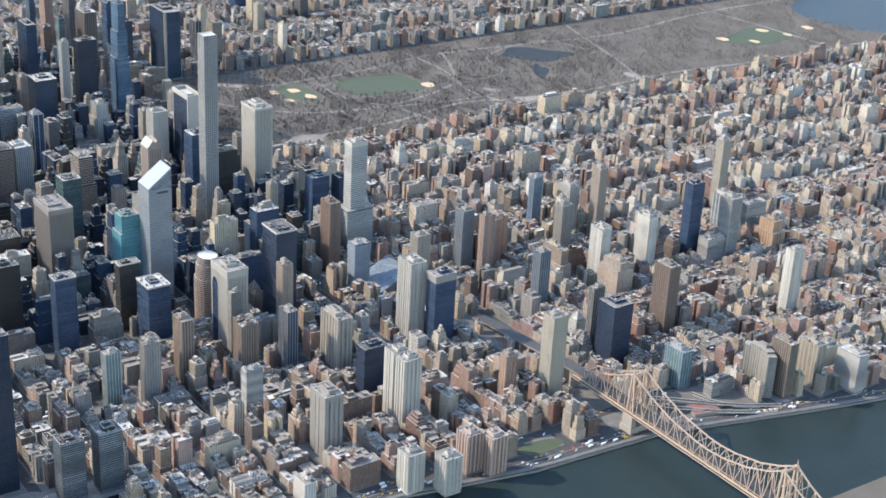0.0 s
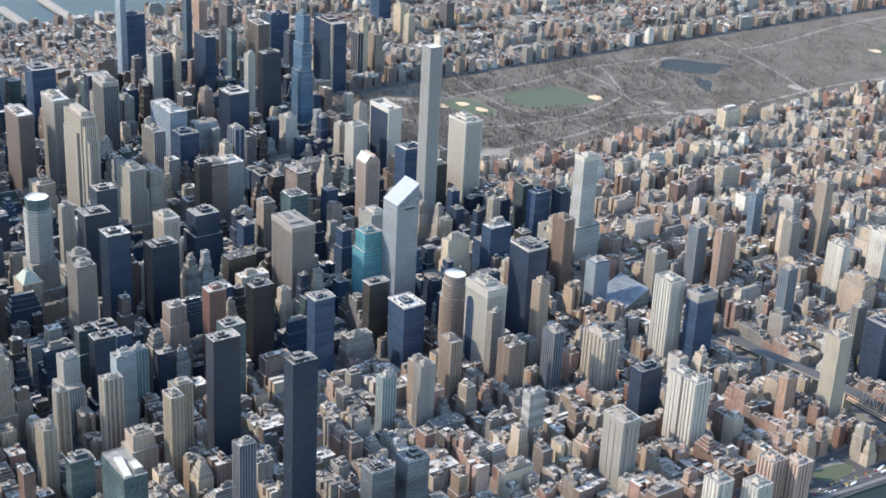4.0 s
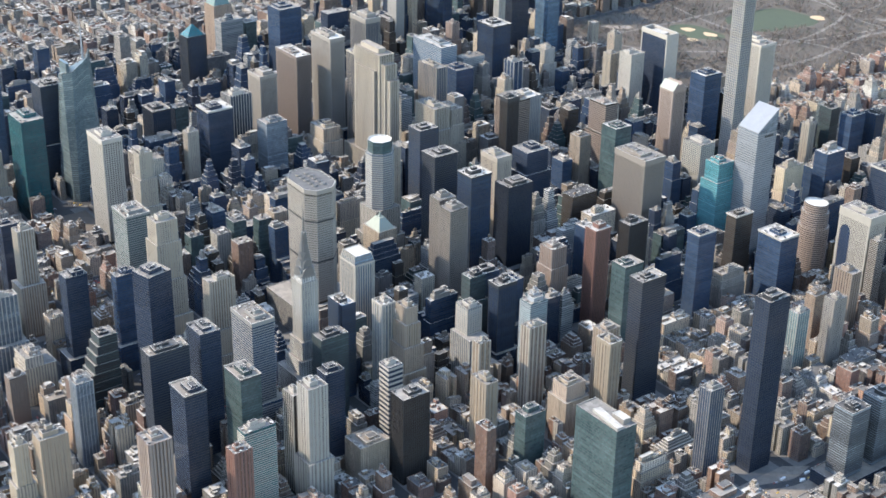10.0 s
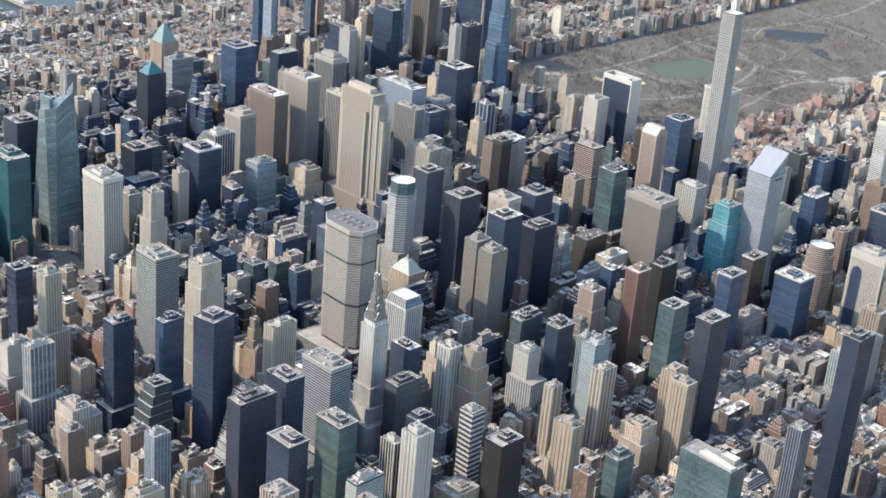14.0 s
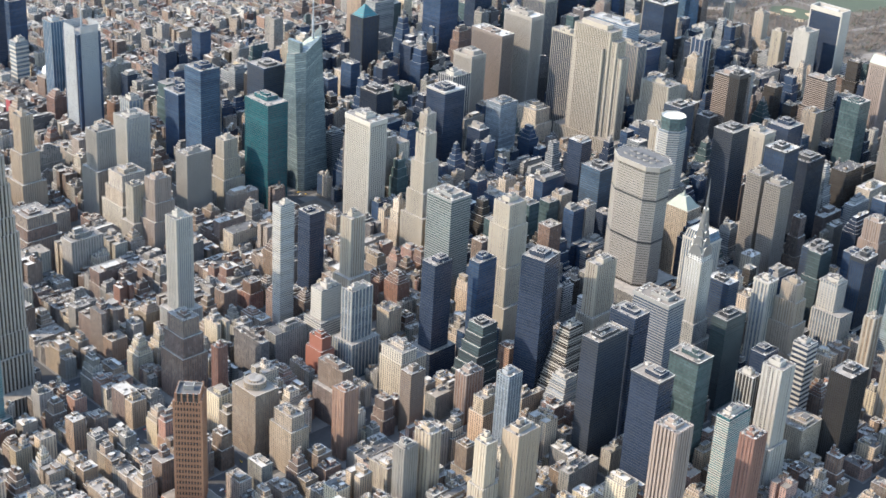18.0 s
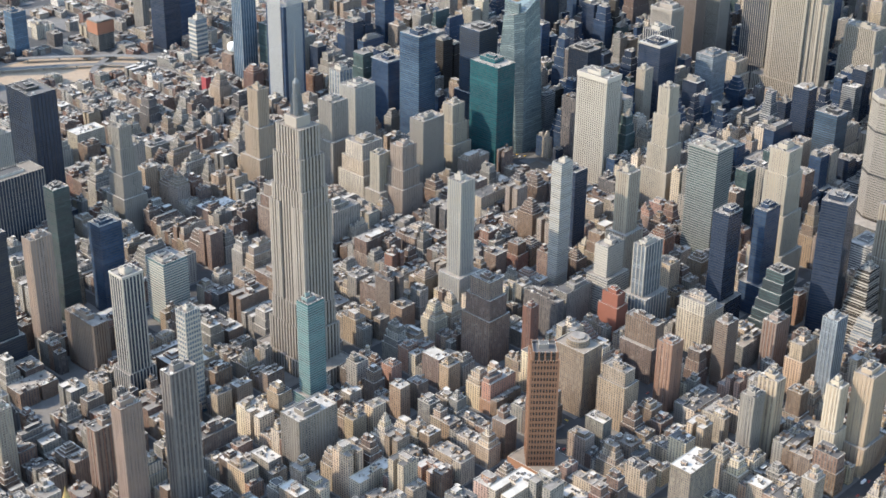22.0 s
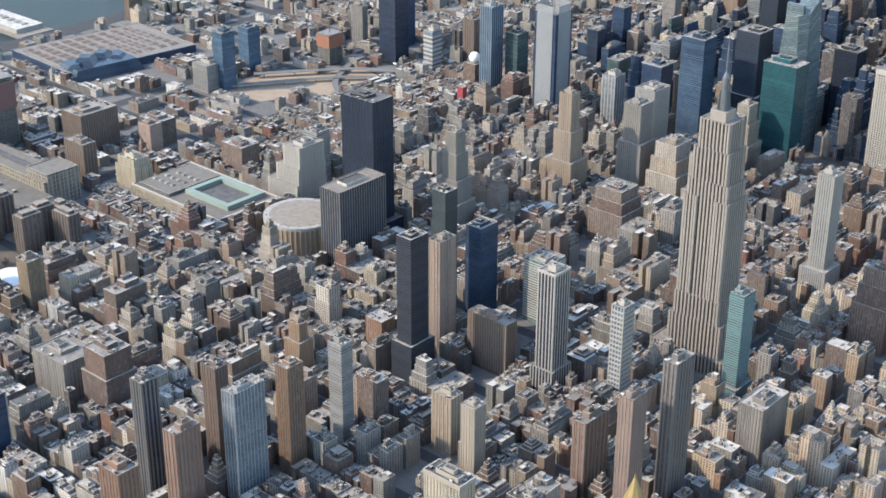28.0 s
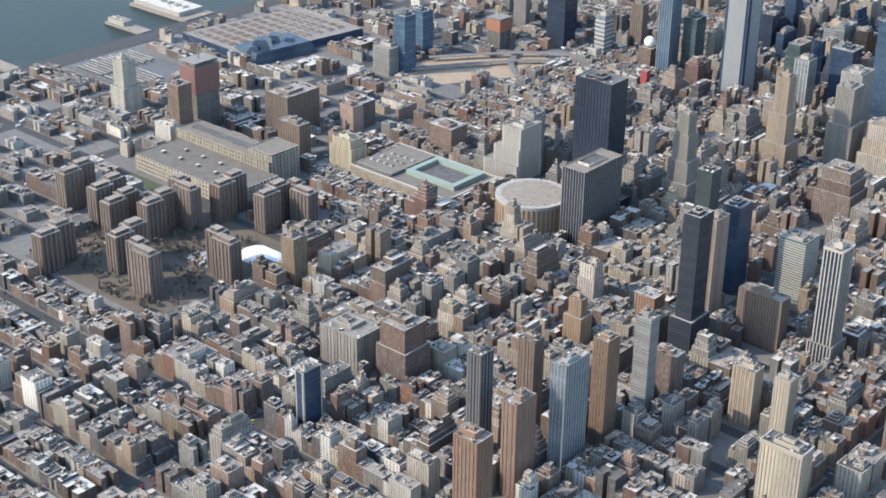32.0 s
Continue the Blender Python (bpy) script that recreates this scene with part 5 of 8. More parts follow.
def steel_crown():
    """White brick tower with a crown of steel arches and a needle."""
    cx, cy = 528.0, 656.0
    ob = thing("skyscraper", cx, cy, "white brick skyscraper with a tiered steel crown and needle", "building")
    for name, w, d, z in (("podium", 64, 60, 62), ("setback_tier", 46, 44, 84), ("setback_tier", 34, 34, 112), ("shaft", 26, 26, 202), ("setback_tier", 22, 22, 214)):
        g = Geo()
        g.prism(rect(cx, cy, w, d), 0, z, GREY_WHITE_BRICK, ROOF_GREY, 1.0)
        part(name, g, ob)
    tagged(part("facade_facing", piers(rect(cx, cy, 26, 26), 112, 202, CONCRETE, 4.3, 1.9, 0.6), ob), kind="stuff")
    w, z = 21.0, 209.0
    for i in range(6):
        g = Geo()
        n, h = 7, 15.0 - i * 0.6
        for side in range(4):
            c, s = math.cos(side * math.pi / 2), math.sin(side * math.pi / 2)
            arc = [(-w / 2 + w * k / n, (1 - (2 * k / n - 1) ** 2) ** 0.5 * h) for k in range(n + 1)]
            ids = []
            for u, up in arc:
                for out in (w / 2 + 0.8, w / 2 - 3.0):
                    g.v.append((cx + u * c + out * s, cy + u * s - out * c, z + up))
                    ids.append(len(g.v) - 1)
            for k in range(n):
                a, b = ids[2 * k], ids[2 * k + 2]
                g.face((a, b, b + 1, a + 1), STEEL)
            g.face(tuple(ids[0::2]), STEEL)
        g.prism(rect(cx, cy, w - 2, w - 2), z - 2, z + h * 0.8, STEEL, STEEL, 0.0, rect(cx, cy, (w - 2) * 0.72, (w - 2) * 0.72))
        part("crown_arch", g, ob, "stainless steel arched tier")
        z += h * 0.78
        w *= 0.76
    g = Geo()
    g.cyl(cx, cy, 2.0, z - 2, 319, STEEL, 8, 0.2)
    part("needle", g, ob, "steel needle")
    claim(cx, cy, 68, 66)


def mast_tower():
    """Limestone skyscraper of stepped tiers with ribs, observation mast and antenna."""
    MAST_STEEL = plain("dull_mast_steel", (0.11, 0.12, 0.13), 0.45, 0.3)
    SKY_STONE = plain("grey_tan_limestone", (0.225, 0.199, 0.174))
    cx, cy = -42.0, -62.0
    ob = thing("skyscraper", cx, cy, "tall stepped limestone skyscraper with a silver mast", "building")
    tiers = (("podium", 124, 58, 0, 25), ("setback_tier", 78, 50, 21, 72), ("setback_tier", 66, 48, 70, 104), ("shaft", 57, 41, 98, 262), ("setback_tier", 50, 38, 256, 304), ("crown_tier", 42, 32, 296, 341))
    for name, w, d, z0, z1 in tiers:
        g = Geo()
        g.prism(rect(cx, cy, w, d), z0, z1, GLASS_BRONZE, ROOF_TAN, 1.2)
        part(name, g, ob)
        tagged(part("facade_facing", piers(rect(cx, cy, w, d), z0 + 1, z1 + 0.6, SKY_STONE, 5.4, 2.6, 0.9), ob), kind="stuff")
    for sx in (-1, 1):
        g = Geo()
        pts = rect(cx + sx * 22, cy, 19, 46)
        g.prism(pts, 96, 240, GLASS_BRONZE, ROOF_TAN, 1.0)
        part("side_shoulder", g, ob)
        tagged(part("shoulder_facing", piers(pts, 97, 240.6, SKY_STONE, 5.4, 2.6, 0.9), ob), kind="stuff")
    g = Geo()
    g.prism(rect(cx, cy, 22, 22), 339, 353, SKY_STONE, SKY_STONE, 0.8)
    part("mast_base", g, ob)
    g = Geo()
    g.cyl(cx, cy, 5.2, 353, 385, MAST_STEEL, 12, 4.4)
    part("mast", g, ob, "ribbed silver mast")
    for k in range(4):
        g = Geo()
        a = k * math.pi / 2 + math.pi / 4
        g.prism(rect(cx + 6.5 * math.cos(a), cy + 6.5 * math.sin(a), 4, 4, 45), 353, 378, MAST_STEEL, MAST_STEEL, 0.0, rect(cx + 5.2 * math.cos(a), cy + 5.2 * math.sin(a), 2, 2, 45))
        part("mast_wing", g, ob)
    g = Geo()
    g.cyl(cx, cy, 4.8, 385, 393, MAST_STEEL, 12, 4.2)
    g.cyl(cx, cy, 4.2, 393, 400, MAST_STEEL, 12, 1.2)
    part("dome", g, ob)
    g = Geo()
    g.cyl(cx, cy, 1.5, 400, 432, STEEL, 6, 1.1)
    g.cyl(cx, cy, 0.9, 432, 464, STEEL, 6, 0.2)
    part("antenna", g, ob)
    claim(cx, cy, 130, 60)


def slab_with_steps():
    """Slim limestone slab stepping down at its east end."""
    ob = thing("skyscraper", -105, 1205, "slim limestone slab tower stepping down at its end", "building")
    for name, x0, x1, y0, y1, z in (("shaft", -160, -74, 1188, 1220, 258), ("setback_tier", -74, -60, 1191, 1217, 242), ("setback_tier", -60, -48, 1194, 1214, 214), ("setback_tier", -150, -84, 1182, 1226, 226), ("podium", -180, -30, 1176, 1232, 58)):
        g = Geo()
        g.box(x0, x1, y0, y1, 0, z, GLASS_BRONZE, ROOF_TAN, 1.2)
        part(name, g, ob)
        tagged(part("facade_facing", piers(((x0, y0), (x1, y0), (x1, y1), (x0, y1)), 3, z + 0.5, LIMESTONE, 3.9, 2.15, 0.6), ob), kind="stuff")
    g = Geo()
    g.box(-150, -90, 1196, 1212, 256, 266, LIMESTONE, ROOF_TAN, 0.8)
    part("bulkhead", g, ob)
    claim(-105, 1204, 150, 58)


def crystal_tower():
    """Faceted glass tower with sloping planes and a spire."""
    ob = thing("office_tower", -348, 700, "faceted pale glass tower with a slender spire", "building")
    g = Geo()
    a = g.ring(((-384, 668), (-322, 668), (-314, 676), (-314, 730), (-322, 738), (-384, 738)), 0.0)
    b = g.ring(((-370, 680), (-344, 676), (-330, 690), (-326, 720), (-340, 730), (-368, 730)), 238.0)
    for i, z in zip(b, (236, 244, 248, 272, 286, 258)):
        g.v[i] = (g.v[i][0], g.v[i][1], float(z))
    g.skin(a, b, GLASS_CRYSTAL)
    g.face((b[0], b[1], b[2]), ROOF_GREY)
    g.face((b[0], b[2], b[3], b[5]), GLASS_CRYSTAL)
    g.face((b[3], b[4], b[5]), GLASS_CRYSTAL)
    part("shaft", g, ob)
    g = Geo()
    g.cyl(-352, 722, 2.6, 250, 345, ALUMINIUM, 8, 0.4)
    part("spire", g, ob, "white lattice spire")
    g = Geo()
    g.box(-372, -340, 684, 690, 232, 262, GLASS_CRYSTAL, GLASS_CRYSTAL)
    part("glass_screen", g, ob)
    claim(-348, 703, 76, 76)


def screen_tower():
    """Glass tower behind pale ceramic screens, with a mast."""
    SCREEN_ROD = plain("pale_ceramic_rods", (0.205, 0.212, 0.218))
    x0, x1, y0, y1 = -764.0, -716.0, 483.0, 531.0
    ob = thing("office_tower", -740, 507, "glass tower behind pale ceramic screens with a mast", "building")
    g = Geo()
    g.box(x0, x1, y0, y1, 0, 214, GLASS_NAVY, ROOF_GREY, 1.2)
    part("shaft", g, ob)
    for name, (ax, bx, ay, by) in (("screen", (x0 + 6, x1 - 6, y0 - 1.6, y0 - 1.0)), ("screen", (x1 + 1.0, x1 + 1.6, y0 + 6, y1 - 6)), ("screen", (x0 + 6, x1 - 6, y1 + 1.0, y1 + 1.6)), ("screen", (x0 - 1.6, x0 - 1.0, y0 + 6, y1 - 6))):
        g = Geo()
        n = 58
        for k in range(n):
            g.box(ax, bx, ay, by, 8 + k * 3.8, 8 + k * 3.8 + 3.1, SCREEN_ROD)
        tagged(part(name, g, ob, "pale ceramic rod screen"), kind="stuff")
    g = Geo()
    g.cyl((x0 + x1) / 2, (y0 + y1) / 2, 1.6, 213, 319, ALUMINIUM, 8, 0.3)
    part("mast", g, ob)
    claim(-740, 507, 54, 54)


def chip_top():
    """Pink granite tower with a split gable and a round notch."""
    x0, x1, y0, y1 = 186.0, 222.0, 1665.0, 1698.0
    ob = thing("office_tower", 204, 1681, "pink granite tower with a notched gable top", "building")
    g = Geo()
    g.box(x0, x1, y0, y1, 0, 178, GLASS_BRONZE, ROOF_GREY)
    part("shaft", g, ob)
    tagged(part("facade_facing", piers(((x0, y0), (x1, y0), (x1, y1), (x0, y1)), 4, 178, GRANITE, 3.6, 2.4, 0.6), ob), kind="stuff")
    g = Geo()
    m = (y0 + y1) / 2
    profile = [(y0 - 1, 178), (y1 + 1, 178), (y1 + 1, 182), (m + 5, 197)] + [(m + 5 * math.cos(a), 197 - 5 * math.sin(a)) for a in (0.6, 1.2, 1.9, 2.5)] + [(m - 5, 197), (y0 - 1, 182)]
    ia, ib = [], []
    for y, z in profile:
        g.v.append((x0 - 0.5, y, z))
        ia.append(len(g.v) - 1)
    for y, z in profile:
        g.v.append((x1 + 0.5, y, z))
        ib.append(len(g.v) - 1)
    g.face(tuple(reversed(ia)), GRANITE)
    g.face(tuple(ib), GRANITE)
    for i in range(len(ia)):
        j = (i + 1) % len(ia)
        g.face((ia[i], ia[j], ib[j], ib[i]), COPPER_GREEN if i in (2, 8) else GRANITE)
    part("gable", g, ob, "granite gable with green roof slopes")
    claim(204, 1681, 40, 38)


def oval_tower():
    """Oval tower of red-brown granite in three tiers."""
    ob = thing("office_tower", 655, 1584, "oval red-brown granite tower in narrowing tiers", "building")
    for name, rx, ry, z0, z1 in (("podium", 27, 24, 0, 92), ("setback_tier", 24, 21, 90, 118), ("shaft", 21, 18, 116, 133)):
        pts = [(655 + rx * math.cos(a * math.pi / 12), 1584 + ry * math.sin(a * math.pi / 12)) for a in range(24)]
        g = Geo()
        g.prism(pts, z0, z1, GLASS_BRONZE, ROOF_LIGHT, 1.2)
        part(name, g, ob)
        tagged(part("spandrel_facing", bands(pts, z0, z1, GRANITE, 3.8, 2.2, 0.5), ob), kind="stuff")
    claim(655, 1584, 56, 50)


def black_slab():
    """Black glass slab between white end walls, sweeping out at its foot."""
    x0, x1, y0, y1 = -77.0, 0.0, 1862.0, 1894.0
    ob = thing("office_tower", -38, 1878, "black glass slab between white stone end walls", "building")
    g = Geo()
    a = g.ring(((x0 + 2, y0 - 14), (x1 - 2, y0 - 14), (x1 - 2, y1 + 14), (x0 + 2, y1 + 14)), 0)
    b = g.ring(((x0 + 2, y0 - 4), (x1 - 2, y0 - 4), (x1 - 2, y1 + 4), (x0 + 2, y1 + 4)), 32)
    c = g.ring(((x0 + 2, y0), (x1 - 2, y0), (x1 - 2, y1), (x0 + 2, y1)), 78)
    d = g.ring(((x0 + 2, y0), (x1 - 2, y0), (x1 - 2, y1), (x0 + 2, y1)), 190)
    for p, q in ((a, b), (b, c), (c, d)):
        g.skin(p, q, GLASS_BLACK)
    g.face(tuple(d), ROOF_GREY)
    part("shaft", g, ob)
    for xa, xb in ((x0, x0 + 2.6), (x1 - 2.6, x1)):
        g = Geo()
        g.box(xa, xb, y0 - 1.0, y1 + 1.0, 0, 199, TRAVERTINE)
        part("end_wall", g, ob, "white travertine end wall")
    for ya, yb in ((y0 - 1.2, y0 + 2), (y1 - 2, y1 + 1.2)):
        g = Geo()
        g.box(x0 + 2.6, x1 - 2.6, ya, yb, 189, 199, TRAVERTINE)
        part("top_band", g, ob, "white travertine top band")
    g = Geo()
    g.box(x0 + 20, x1 - 20, y0 + 8, y1 - 8, 189, 196, CONCRETE_GREY, ROOF_LIGHT)
    part("bulkhead", g, ob)
    claim(-38, 1878, 82, 44)


def lattice_crown():
    """Eight-sided stone tower with a glass lantern."""
    cx, cy = 226.0, 986.0
    ob = thing("office_tower", cx, cy, "eight-sided grey stone tower with a glass lantern", "building")
    octo = [(cx + 24 * math.cos(math.pi / 8 + k * math.pi / 4), cy + 24 * math.sin(math.pi / 8 + k * math.pi / 4)) for k in range(8)]
    for name, pts, z0, z1, wall in (("podium", rect(cx, cy, 62, 60), 0, 70, STONE_GREY), ("setback_tier", rect(cx, cy, 50, 48), 60, 120, STONE_GREY), ("shaft", octo, 100, 218, GLASS_GREY)):
        g = Geo()
        g.prism(pts, z0, z1, wall, ROOF_GREY, 1.0)
        part(name, g, ob)
    tagged(part("spandrel_facing", bands(octo, 120, 217, CONCRETE, 3.9, 2.0, 0.5), ob), kind="stuff")
    g = Geo()
    g.prism([(cx + (x - cx) * 0.86, cy + (y - cy) * 0.86) for x, y in octo], 216, 238, GLASS_GREEN, ROOF_LIGHT, 2.0)
    part("lantern", g, ob, "pale glass lantern")
    claim(cx, cy, 64, 62)


def crowned_block():
    """Pale ribbed block with a flared crown of fins."""
    cx, cy = 428.0, 808.0
    ob = thing("office_tower", cx, cy, "pale ribbed office tower with a flared crown", "building")
    g = Geo()
    g.prism(rect(cx, cy, 42, 34), 0, 150, GLASS_BLUE, ROOF_GREY)
    part("shaft", g, ob)
    tagged(part("facade_facing", piers(rect(cx, cy, 42, 34), 6, 151, TRAVERTINE, 4.2, 1.9, 0.8), ob), kind="stuff")
    g = Geo()
    g.prism(rect(cx, cy, 42, 34), 150, 163, GLASS_BLUE, ROOF_LIGHT, 1.0, rect(cx, cy, 34, 27))
    part("crown", g, ob)
    for k in range(9):
        for s in (-1, 1):
            g = Geo()
            x = cx - 19 + k * 4.75
            g.beam((x, cy + s * 17.4, 149), (cx + (x - cx) * 0.82, cy + s * 14.2, 164), 1.5, TRAVERTINE)
            part("crown_fin", g, ob)
    g = Geo()
    g.prism(rect(cx, cy, 44, 36), 148, 151, TRAVERTINE, TRAVERTINE)
    part("cornice", g, ob)
    claim(cx, cy, 46, 38)


def copper_roof_block():
    cx, cy = 300.0, 936.0
    ob = thing("office_tower", cx, cy, "stone office building under a pale green hipped roof", "building")
    g = Geo()
    g.prism(rect(cx, cy, 46, 36), 0, 122, STONE_BEIGE, ROOF_GREY, 1.0)
    part("shaft", g, ob)
    g = Geo()
    pyramid(g, rect(cx, cy, 40, 30), 121, 138, COPPER_GREEN, 0.35)
    part("hipped_roof", g, ob, "pale green copper roof")
    g = Geo()
    g.cyl(cx, cy, 3.5, 136, 146, COPPER_GREEN, 8, 1.0)
    part("cupola", g, ob)
    claim(cx, cy, 50, 40)


def rotated_brick():
    """Orange-brown tower turned by 45 degrees on a low base, ribbed over its whole height, with an open machine crown."""
    cx, cy = 331.0, -28.0
    ob = tower("office_tower", "orange-brown brick tower turned diagonally on a low base", cx, cy, 31, 31, 160, GLASS_BRONZE, "pb", BRICK_ORANGE, 3.4, 7.6, 1.3, 1.0, rot=45, gear=False)
    g = Geo()
    g.prism(rect(cx, cy, 27, 27, 45), 158, 170, GLASS_BRONZE, ROOF_DARK, 3.0)
    part("machine_crown", g, ob, "dark louvred machine floor")
    tagged(part("crown_facing", piers(rect(cx, cy, 27, 27, 45), 158, 171, BRICK_ORANGE, 6.5, 1.6, 1.2), ob), kind="stuff")
    g = Geo()
    g.prism(rect(cx - 3, cy + 2, 11, 9, 45), 166, 173, CONCRETE_GREY, ROOF_DARK, 0.6)
    part("lift_house", g, ob)
    for k in range(4):
        g = Geo()
        a = k * math.pi / 2
        g.prism(rect(cx + 21.6 * math.cos(a), cy + 21.6 * math.sin(a), 2.6, 2.6, 45), 0, 162, BRICK_ORANGE, BRICK_ORANGE)
        part("corner_pier", g, ob)
    g = Geo()
    g.box(cx - 28, cx + 28, cy - 24, cy + 26, 0, 20, BRICK_ORANGE, ROOF_TAN, 1.0)
    part("podium", g, ob)
    claim(cx, cy, 58, 54)


def copper_pyramid_tower(x, y, w, d, h, top, label, wall, trim, roof):
    ob = block(x, y, w, d, h, label, wall, "p", trim, bay=4, width=2, gear=False)
    g = Geo()
    pyramid(g, rect(x - w / 2, y + d / 2, w - 4, d - 4), h - 1, top, roof)
    part("pyramid_roof", g, ob, "pointed pyramid roof")


def arena():
    """Round arena with a flat roof and a white rim."""
    cx, cy, r = -703.0, -160.0, 57.0
    ob = thing("arena", cx, cy, "round tan concrete arena with a flat disc roof", "arena")
    g = Geo()
    g.cyl(cx, cy, r, 0, 44, plain("tan_concrete", (0.237, 0.175, 0.124)), 48)
    part("drum", g, ob)
    g = Geo()
    g.cyl(cx, cy, r + 1.2, 41, 46, plain("white_rim_paint", (0.31, 0.288, 0.255)), 48, r + 1.2, bpy.data.materials["white_rim_paint"])
    part("rim", g, ob, "white rim")
    g = Geo()
    g.cyl(cx, cy, r - 8, 45.8, 46.6, ROOF_TAN, 48)
    part("roof_disc", g, ob, "tan flat roof")
    for k in range(48):
        g = Geo()
        a = 2 * math.pi * k / 48
        g.prism(rect(cx + (r + 0.4) * math.cos(a), cy + (r + 0.4) * math.sin(a), 1.4, 2.2, math.degrees(a)), 0, 41, plain("tan_rib", (0.343, 0.250, 0.164)) if k == 0 else bpy.data.materials["tan_rib"], bpy.data.materials["tan_rib"])
        part("rib", g, ob)
    for k in range(22):
        g = Geo()
        a = 2 * math.pi * k / 22
        g.prism(rect(cx + (r - 3.5) * math.cos(a), cy + (r - 3.5) * math.sin(a), 3, 2, math.degrees(a)), 45.9, 47.6, ROOF_LIGHT, ROOF_LIGHT)
        part("roof_unit", g, ob)
    claim(cx, cy, 118, 118, 1)


def ribbed_slabs():
    ob = thing("office_tower", -600, -148, "dark slab office building with pale vertical ribs", "building")
    g = Geo()
    x0, x1, y0, y1 = -621.0, -581.0, -196.0, -100.0
    g.box(x0, x1, y0, y1, 0, 126, GLASS_BLACK, ROOF_TAN, 1.0)
    part("shaft", g, ob)
    tagged(part("facade_facing", piers(((x0, y0), (x1, y0), (x1, y1), (x0, y1)), 6, 127, CONCRETE_GREY, 5, 0.9, 0.8), ob), kind="stuff")
    g = Geo()
    g.box(-612, -592, -170, -126, 124, 129, ROOF_LIGHT, ROOF_DARK, 1.5)
    part("bulkhead", g, ob)
    claim(-600, -148, 46, 100)
    block(-617, -88, 66, 44, 226, "tall dark glass slab office tower with a recessed top", GLASS_BLACK, "p", DARK_METAL, bay=6, width=0.6, cap=0, roof=ROOF_DARK, tiers=((90, 60, 30),))
    ob = block(-799, -71, 38, 54, 99, "white piered office block with stepped wings", GLASS_GREY, "p", TRAVERTINE, bay=3.4, width=2.1, tiers=((70, 66, 36, -18, 0), (52, 60, 64, -8, 0)))
    block(-812, -20, 30, 30, 108, "pale green concrete tower behind white wings", RIBBON_WHITE)


def post_office():
    COURT_GREEN = plain("court_copper_roof", (0.20, 0.245, 0.205))
    ob = thing("post_office", -915, -165, "long grey stone post office with courts and green skylights", "building")
    for name, x0, x1, y0, y1, z in (("wall", -1030, -815, -232, -108, 24),):
        g = Geo()
        g.box(x0, x1, y0, y1, 0, z, STONE_BEIGE, YARD_GRIT, 1.5)
        part("body", g, ob)
        g = Geo()
        g.box(x0 + 8, -945, y0 + 8, y1 - 8, z - 1.8, z + 4, STONE_GREY, YARD_GRIT, 0.8)
        part("raised_roof", g, ob)
        g = Geo()
        for ax, bx, ay, by in ((x0 - 1, x1 + 1, y0 - 1, y0 + 2), (x0 - 1, x1 + 1, y1 - 2, y1 + 1), (x1 - 2, x1 + 1, y0 + 2, y1 - 2)):
            g.box(ax, bx, ay, by, z - 3, z + 0.6, LIMESTONE, COPING)
        part("cornice", g, ob, "pale stone cornice")
    for x0, x1, y0, y1 in ((-937, -833, -197, -187), (-937, -833, -129, -119), (-937, -927, -187, -129), (-843, -833, -187, -129)):
        g = Geo()
        g.box(x0, x1, y0, y1, 22, 30, COURT_GREEN, COURT_GREEN)
        part("skylight_roof", g, ob, "pale green roof strip")
    g = Geo()
    g.box(-922, -848, -184, -132, 22.6, 23.4, ROOF_DARK, ROOF_DARK)
    part("court_roof", g, ob)
    for k in range(12):
        g = Geo()
        g.box(-1015 + k * 5, -1011 + k * 5, -200 + (k % 3) * 20, -194 + (k % 3) * 20, 27, 30, ROOF_LIGHT, ROOF_GREY)
        part("roof_unit", g, ob)
    for k in range(20):
        g = Geo()
        g.cyl(-812.5, -228 + k * 6.2, 1.3, 2, 21, LIMESTONE, 8)
        part("column", g, ob)
    claim(-922, -170, 220, 128)


def mail_depot():
    ob = thing("mail_depot", -1200, -400, "huge tan mail depot with broad flat roofs", "building")
    tan = facade("tan_depot_wall", (0.27, 0.225, 0.165), bay=6, storey=7, fill=(0.5, 0.5))
    for name, x0, x1, y0, y1, z in (("low_hall", -1318, -1072, -452, -356, 30), ("main_hall", -1325, -1094, -356, -303, 46), ("end_block", -1148, -1092, -350, -290, 58)):
        g = Geo()
        g.box(x0, x1, y0, y1, 0, z, tan, YARD_GRIT, 1.5)
        part(name, g, ob)
        tagged(part("facade_facing", piers(((x0, y0), (x1, y0), (x1, y1), (x0, y1)), 1, z - 3, LIMESTONE, 7.5, 2.0, 0.7), ob), kind="stuff")
    for k in range(9):
        g = Geo()
        g.box(-1290 + k * 22, -1284 + k * 22, -420 + (k % 2) * 30, -414 + (k % 2) * 30, 28.5, 32.5, YARD_GRIT, ROOF_LIGHT)
        part("roof_unit", g, ob)
    g = Geo()
    g.box(-1310, -1160, -335, -322, 44.5, 47.5, ROOF_DARK, ROOF_DARK)
    part("skylight", g, ob)
    claim(-1200, -375, 256, 180)


